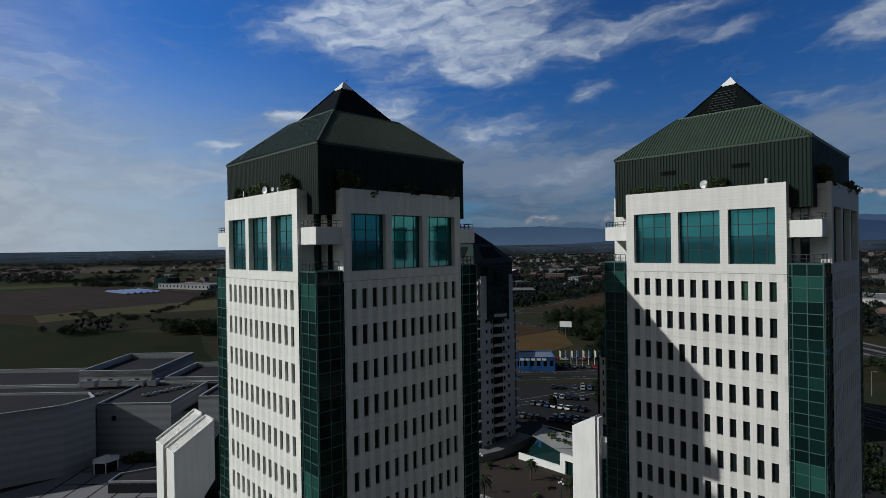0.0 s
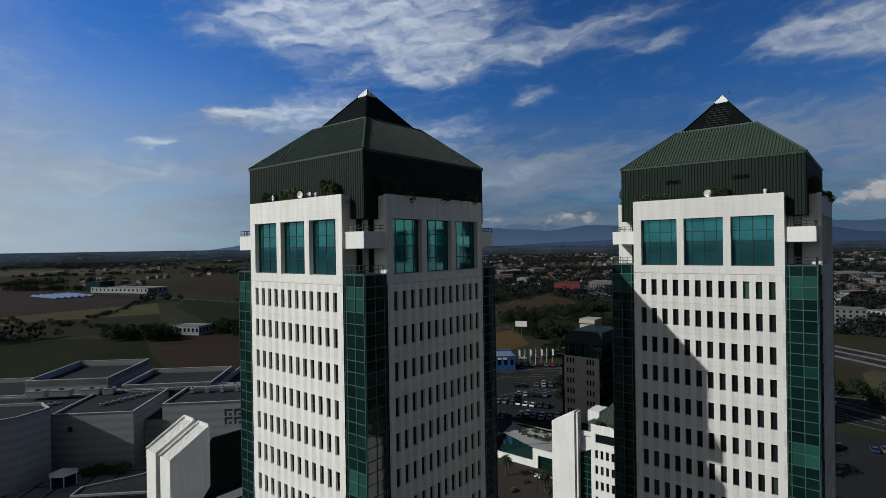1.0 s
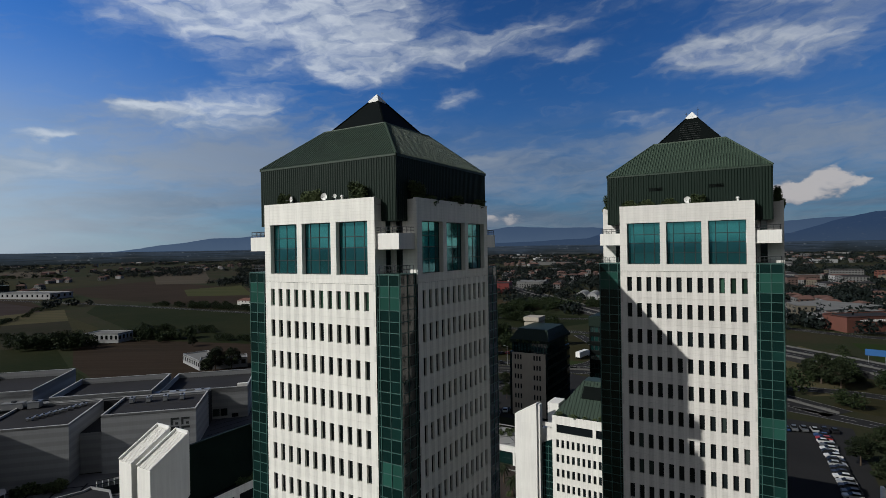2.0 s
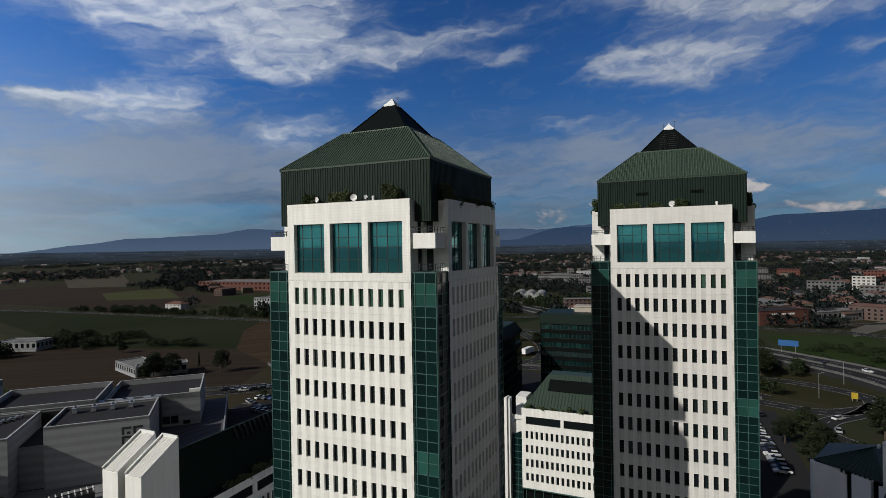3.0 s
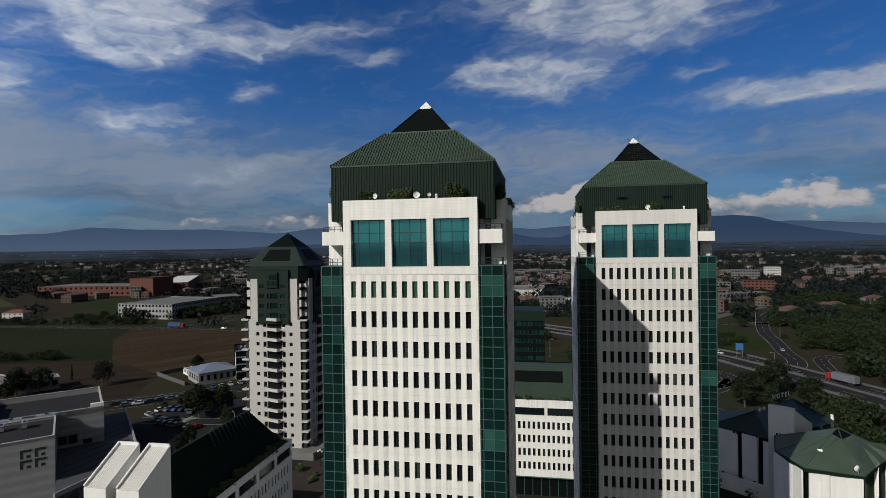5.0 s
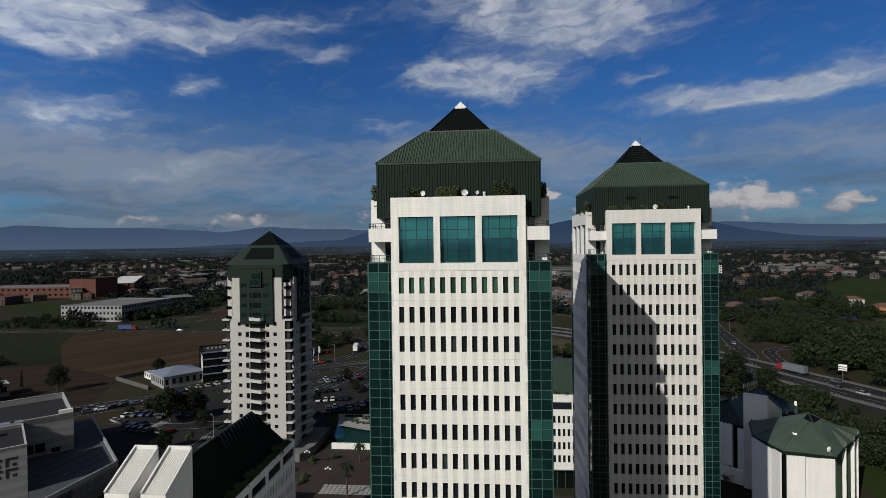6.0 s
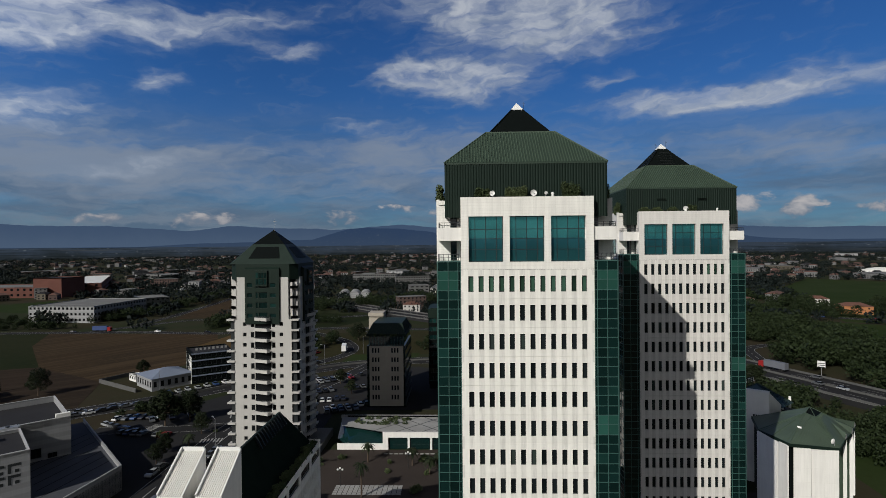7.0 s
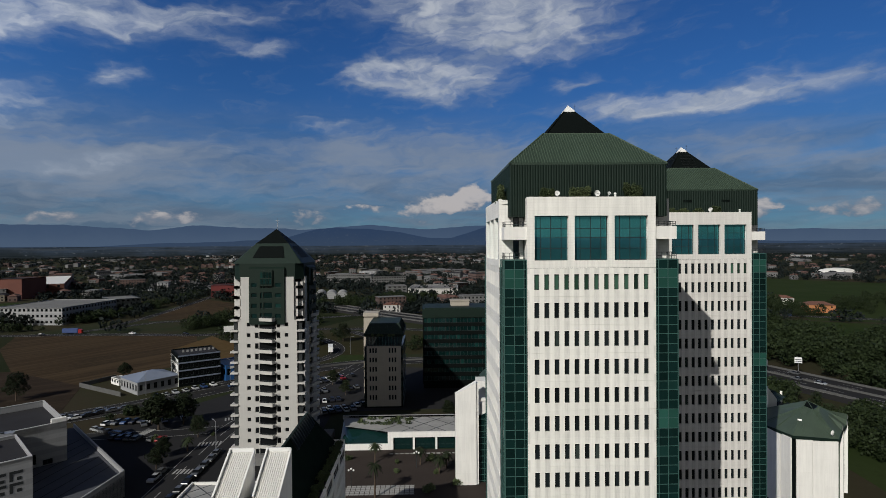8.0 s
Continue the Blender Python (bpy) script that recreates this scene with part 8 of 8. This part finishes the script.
def town_mesh():
    # Wall tones greyed and cooled, so base colours carry the distance haze.
    walls = [surface("town_render", (0.145, 0.145, 0.145), 0.9, 0.0, 0.05, 2.0, 0.3, 0.0), surface("town_pale_render", (0.31, 0.315, 0.32), 0.9, 0.0, 0.05, 2.0, 0.25, 0.0), surface("town_brick", (0.095, 0.062, 0.054), 0.9, 0.0, 0.05, 2.0, 0.25, 0.0), surface("ochre_render", (0.12, 0.105, 0.08), 0.85, 0.0, 0.05, 2.0, 0.2, 0.0)]
    g, roofs, panes = Geo(), Geo(), Geo()
    done = 0
    while done < 1250:
        az = radians(hr.uniform(-95, 62))
        d = 470 + 2900 * hr.random() ** 1.2
        x, y = -30 + d * math.sin(az), d * math.cos(az)
        west = az < radians(-50)
        k = noise.noise(Vector((x * 0.0035 + 9, y * 0.0035, 5.3))) + 0.4 * noise.noise(Vector((x * 0.02, y * 0.02, 7.0)))
        if k < (0.30 if west else 0.0) or (west and d < 900) or (az < radians(-20) and d < 760):
            continue
        if d < 1150 and not is_free(x, y, 10.0):
            continue
        done += 1
        turn = hr.choice((0.3, 0.3 + math.pi / 2, 0.9, 0.9 + math.pi / 2)) + hr.gauss(0, 0.08)
        kind = hr.random()
        if kind < 0.84:
            w, dp, h, rise = hr.uniform(9, 16), hr.uniform(8, 11), hr.uniform(5, 8), hr.uniform(1.6, 2.6)
        elif kind < 0.95:
            w, dp, h, rise = hr.uniform(18, 34), hr.uniform(11, 14), hr.uniform(8, 13), hr.choice((0.0, 1.8))
        else:
            w, dp, h, rise = hr.uniform(30, 80), hr.uniform(25, 50), hr.uniform(6, 10), 0.0
        c, s = math.cos(turn), math.sin(turn)
        at = lambda a, b, z: (x + a * c - b * s, y + a * s + b * c, z)
        mw = hr.choices(range(4), (6, 1.3, 3, 1))[0]
        cor = [(-w / 2, -dp / 2), (w / 2, -dp / 2), (w / 2, dp / 2), (-w / 2, dp / 2)]
        for i in range(4):
            (a0, b0), (a1, b1) = cor[i], cor[(i + 1) % 4]
            g.face([at(a0, b0, 0), at(a1, b1, 0), at(a1, b1, h), at(a0, b0, h)], mw)
            if d < 1500:
                L = math.dist((a0, b0), (a1, b1))
                ux, uy = (a1 - a0) / L, (b1 - b0) / L
                m = max(2, int(L / 3.4))
                for fl in range(int(h / 3)):
                    for q in range(m):
                        p0 = L * (q + 0.3) / m
                        p1 = L * (q + 0.7) / m
                        ox, oy = uy * 0.06, -ux * 0.06
                        z0 = 1.0 + 3.0 * fl
                        panes.face([at(a0 + ux * p0 + ox, b0 + uy * p0 + oy, z0), at(a0 + ux * p1 + ox, b0 + uy * p1 + oy, z0), at(a0 + ux * p1 + ox, b0 + uy * p1 + oy, z0 + 1.5), at(a0 + ux * p0 + ox, b0 + uy * p0 + oy, z0 + 1.5)])
        o = 0.5
        e = [(-w / 2 - o, -dp / 2 - o), (w / 2 + o, -dp / 2 - o), (w / 2 + o, dp / 2 + o), (-w / 2 - o, dp / 2 + o)]
        if rise:
            mr = 0 if hr.random() < 0.7 else 2
            r0, r1 = (-w / 2 + dp * 0.3, 0), (w / 2 - dp * 0.3, 0)
            roofs.face([at(*e[0], h), at(*e[1], h), at(*r1, h + rise), at(*r0, h + rise)], mr)
            roofs.face([at(*e[2], h), at(*e[3], h), at(*r0, h + rise), at(*r1, h + rise)], mr)
            roofs.face([at(*e[1], h), at(*e[2], h), at(*r1, h + rise)], mr)
            roofs.face([at(*e[3], h), at(*e[0], h), at(*r0, h + rise)], mr)
        else:
            roofs.face([at(a, b, h + 0.05) for a, b in e], 1)
    town = thing("far_town", 0, 0, 0, "far town of pale houses with red and grey roofs", "town", kind="stuff")
    tagged(part("house_walls", g, walls, town), kind="stuff")
    tagged(part("house_roofs", roofs, [surface("old_town_tiles", (0.105, 0.054, 0.042), 0.9, 0.0, 0.1, 1.5, 0.35, 0.0), CONCRETE, DARK_ROOF], town), kind="stuff")
    tagged(part("house_windows", panes, HOUSE_GLASS, town), kind="stuff")


town_mesh()
lot = Geo()
lr = random.Random(31)
for i in range(22):
    for j in range(26):
        if lr.random() < 0.75:
            f, h = i / 21, j / 25
            x = -445 + 75 * f - 140 * h * (1 - f) * 0.9
            y = 702 + 12 * f + 100 * h + 75 * h * f
            lot.box(x - 1.1, y - 2, 0.1, x + 1.1, y + 2, 1.4, lr.randint(0, 3))
tagged(part("far_parked_cars", lot, CAR_PAINTS[:4]), "far car park full of small parked cars", "cars", kind="stuff")


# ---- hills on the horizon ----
# Self-glowing hills and plain: distance haze is painted into the emission colours.
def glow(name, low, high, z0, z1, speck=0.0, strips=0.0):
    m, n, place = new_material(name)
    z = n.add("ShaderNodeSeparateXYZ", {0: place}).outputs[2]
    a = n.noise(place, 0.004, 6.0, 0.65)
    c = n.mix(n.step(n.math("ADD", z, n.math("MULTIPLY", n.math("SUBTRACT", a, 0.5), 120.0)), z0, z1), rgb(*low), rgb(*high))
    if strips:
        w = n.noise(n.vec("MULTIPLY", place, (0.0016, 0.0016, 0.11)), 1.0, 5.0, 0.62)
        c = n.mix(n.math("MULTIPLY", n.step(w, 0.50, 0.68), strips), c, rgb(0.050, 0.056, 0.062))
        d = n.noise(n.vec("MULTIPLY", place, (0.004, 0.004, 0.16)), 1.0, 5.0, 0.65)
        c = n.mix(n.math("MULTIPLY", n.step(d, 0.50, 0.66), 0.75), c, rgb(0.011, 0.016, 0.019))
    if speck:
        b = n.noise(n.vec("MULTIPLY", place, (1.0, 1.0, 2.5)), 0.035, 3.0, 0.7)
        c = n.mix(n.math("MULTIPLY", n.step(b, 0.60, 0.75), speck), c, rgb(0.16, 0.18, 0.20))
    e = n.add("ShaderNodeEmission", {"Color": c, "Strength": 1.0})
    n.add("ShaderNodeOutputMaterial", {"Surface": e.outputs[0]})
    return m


def ridge(name, radius, profile, rough, seed, material, label):
    g = Geo()
    steps = 1080
    tops = []
    for i in range(steps + 1):
        az = -180 + 360 * i / steps
        h = float(np.interp(az, [p[0] for p in profile], [p[1] for p in profile]))
        wob = noise.noise(Vector((az * 0.11, seed, 0))) * 0.6 + noise.noise(Vector((az * 0.37, seed, 3))) * 0.3 + noise.noise(Vector((az * 1.3, seed, 6))) * 0.16 + noise.noise(Vector((az * 3.1, seed, 9))) * 0.07
        tops.append((az, 60 + max(1.0, h + wob * rough * min(1.0, h / 40 + 0.04))))
    for (a0, h0), (a1, h1) in zip(tops, tops[1:]):
        p = lambda a, z: (radius * math.sin(radians(a)) - 30, radius * math.cos(radians(a)), z)
        g.face([p(a0, 0), p(a1, 0), p(a1, h1), p(a0, h0)])
    return tagged(part(name, g, material), label, "hills", kind="structure")


# heights of the ridges in degrees over the eye, by compass angle
FAR_RANGE = [(-180, 0.3), (-90, 0.02), (-63, 0.05), (-57.6, 0.8), (-54.6, 1.3), (-49, 1.45), (-46, 1.6), (-43.7, 2.0), (-39.5, 1.9), (-36, 2.0), (-30.4, 1.8), (-27.8, 1.65), (-24, 2.1), (-20.4, 1.9), (-14, 1.65),
             (-9, 2.1), (-7, 2.25), (-4, 1.9), (0, 1.6), (4, 2.0), (10, 2.2), (22, 2.0), (30, 1.4), (45, 1.1), (90, 0.8), (180, 0.6)]
FRONT_RANGE = [(-180, 0.05), (-32, 0.05), (-26, 0.35), (-16, 0.6), (-14, 1.2), (-12, 1.75), (-10, 1.95), (-7, 1.85), (-3.5, 1.5), (-0.5, 0.9), (2, 0.8), (5, 1.7), (8, 2.4), (14, 2.6), (18, 2.6), (20.3, 2.35), (22.3, 1.75), (25, 1.2), (29, 0.5), (34, 0.2), (180, 0.05)]
metres_up = lambda radius, table: [(a, radius * math.tan(radians(e))) for a, e in table]
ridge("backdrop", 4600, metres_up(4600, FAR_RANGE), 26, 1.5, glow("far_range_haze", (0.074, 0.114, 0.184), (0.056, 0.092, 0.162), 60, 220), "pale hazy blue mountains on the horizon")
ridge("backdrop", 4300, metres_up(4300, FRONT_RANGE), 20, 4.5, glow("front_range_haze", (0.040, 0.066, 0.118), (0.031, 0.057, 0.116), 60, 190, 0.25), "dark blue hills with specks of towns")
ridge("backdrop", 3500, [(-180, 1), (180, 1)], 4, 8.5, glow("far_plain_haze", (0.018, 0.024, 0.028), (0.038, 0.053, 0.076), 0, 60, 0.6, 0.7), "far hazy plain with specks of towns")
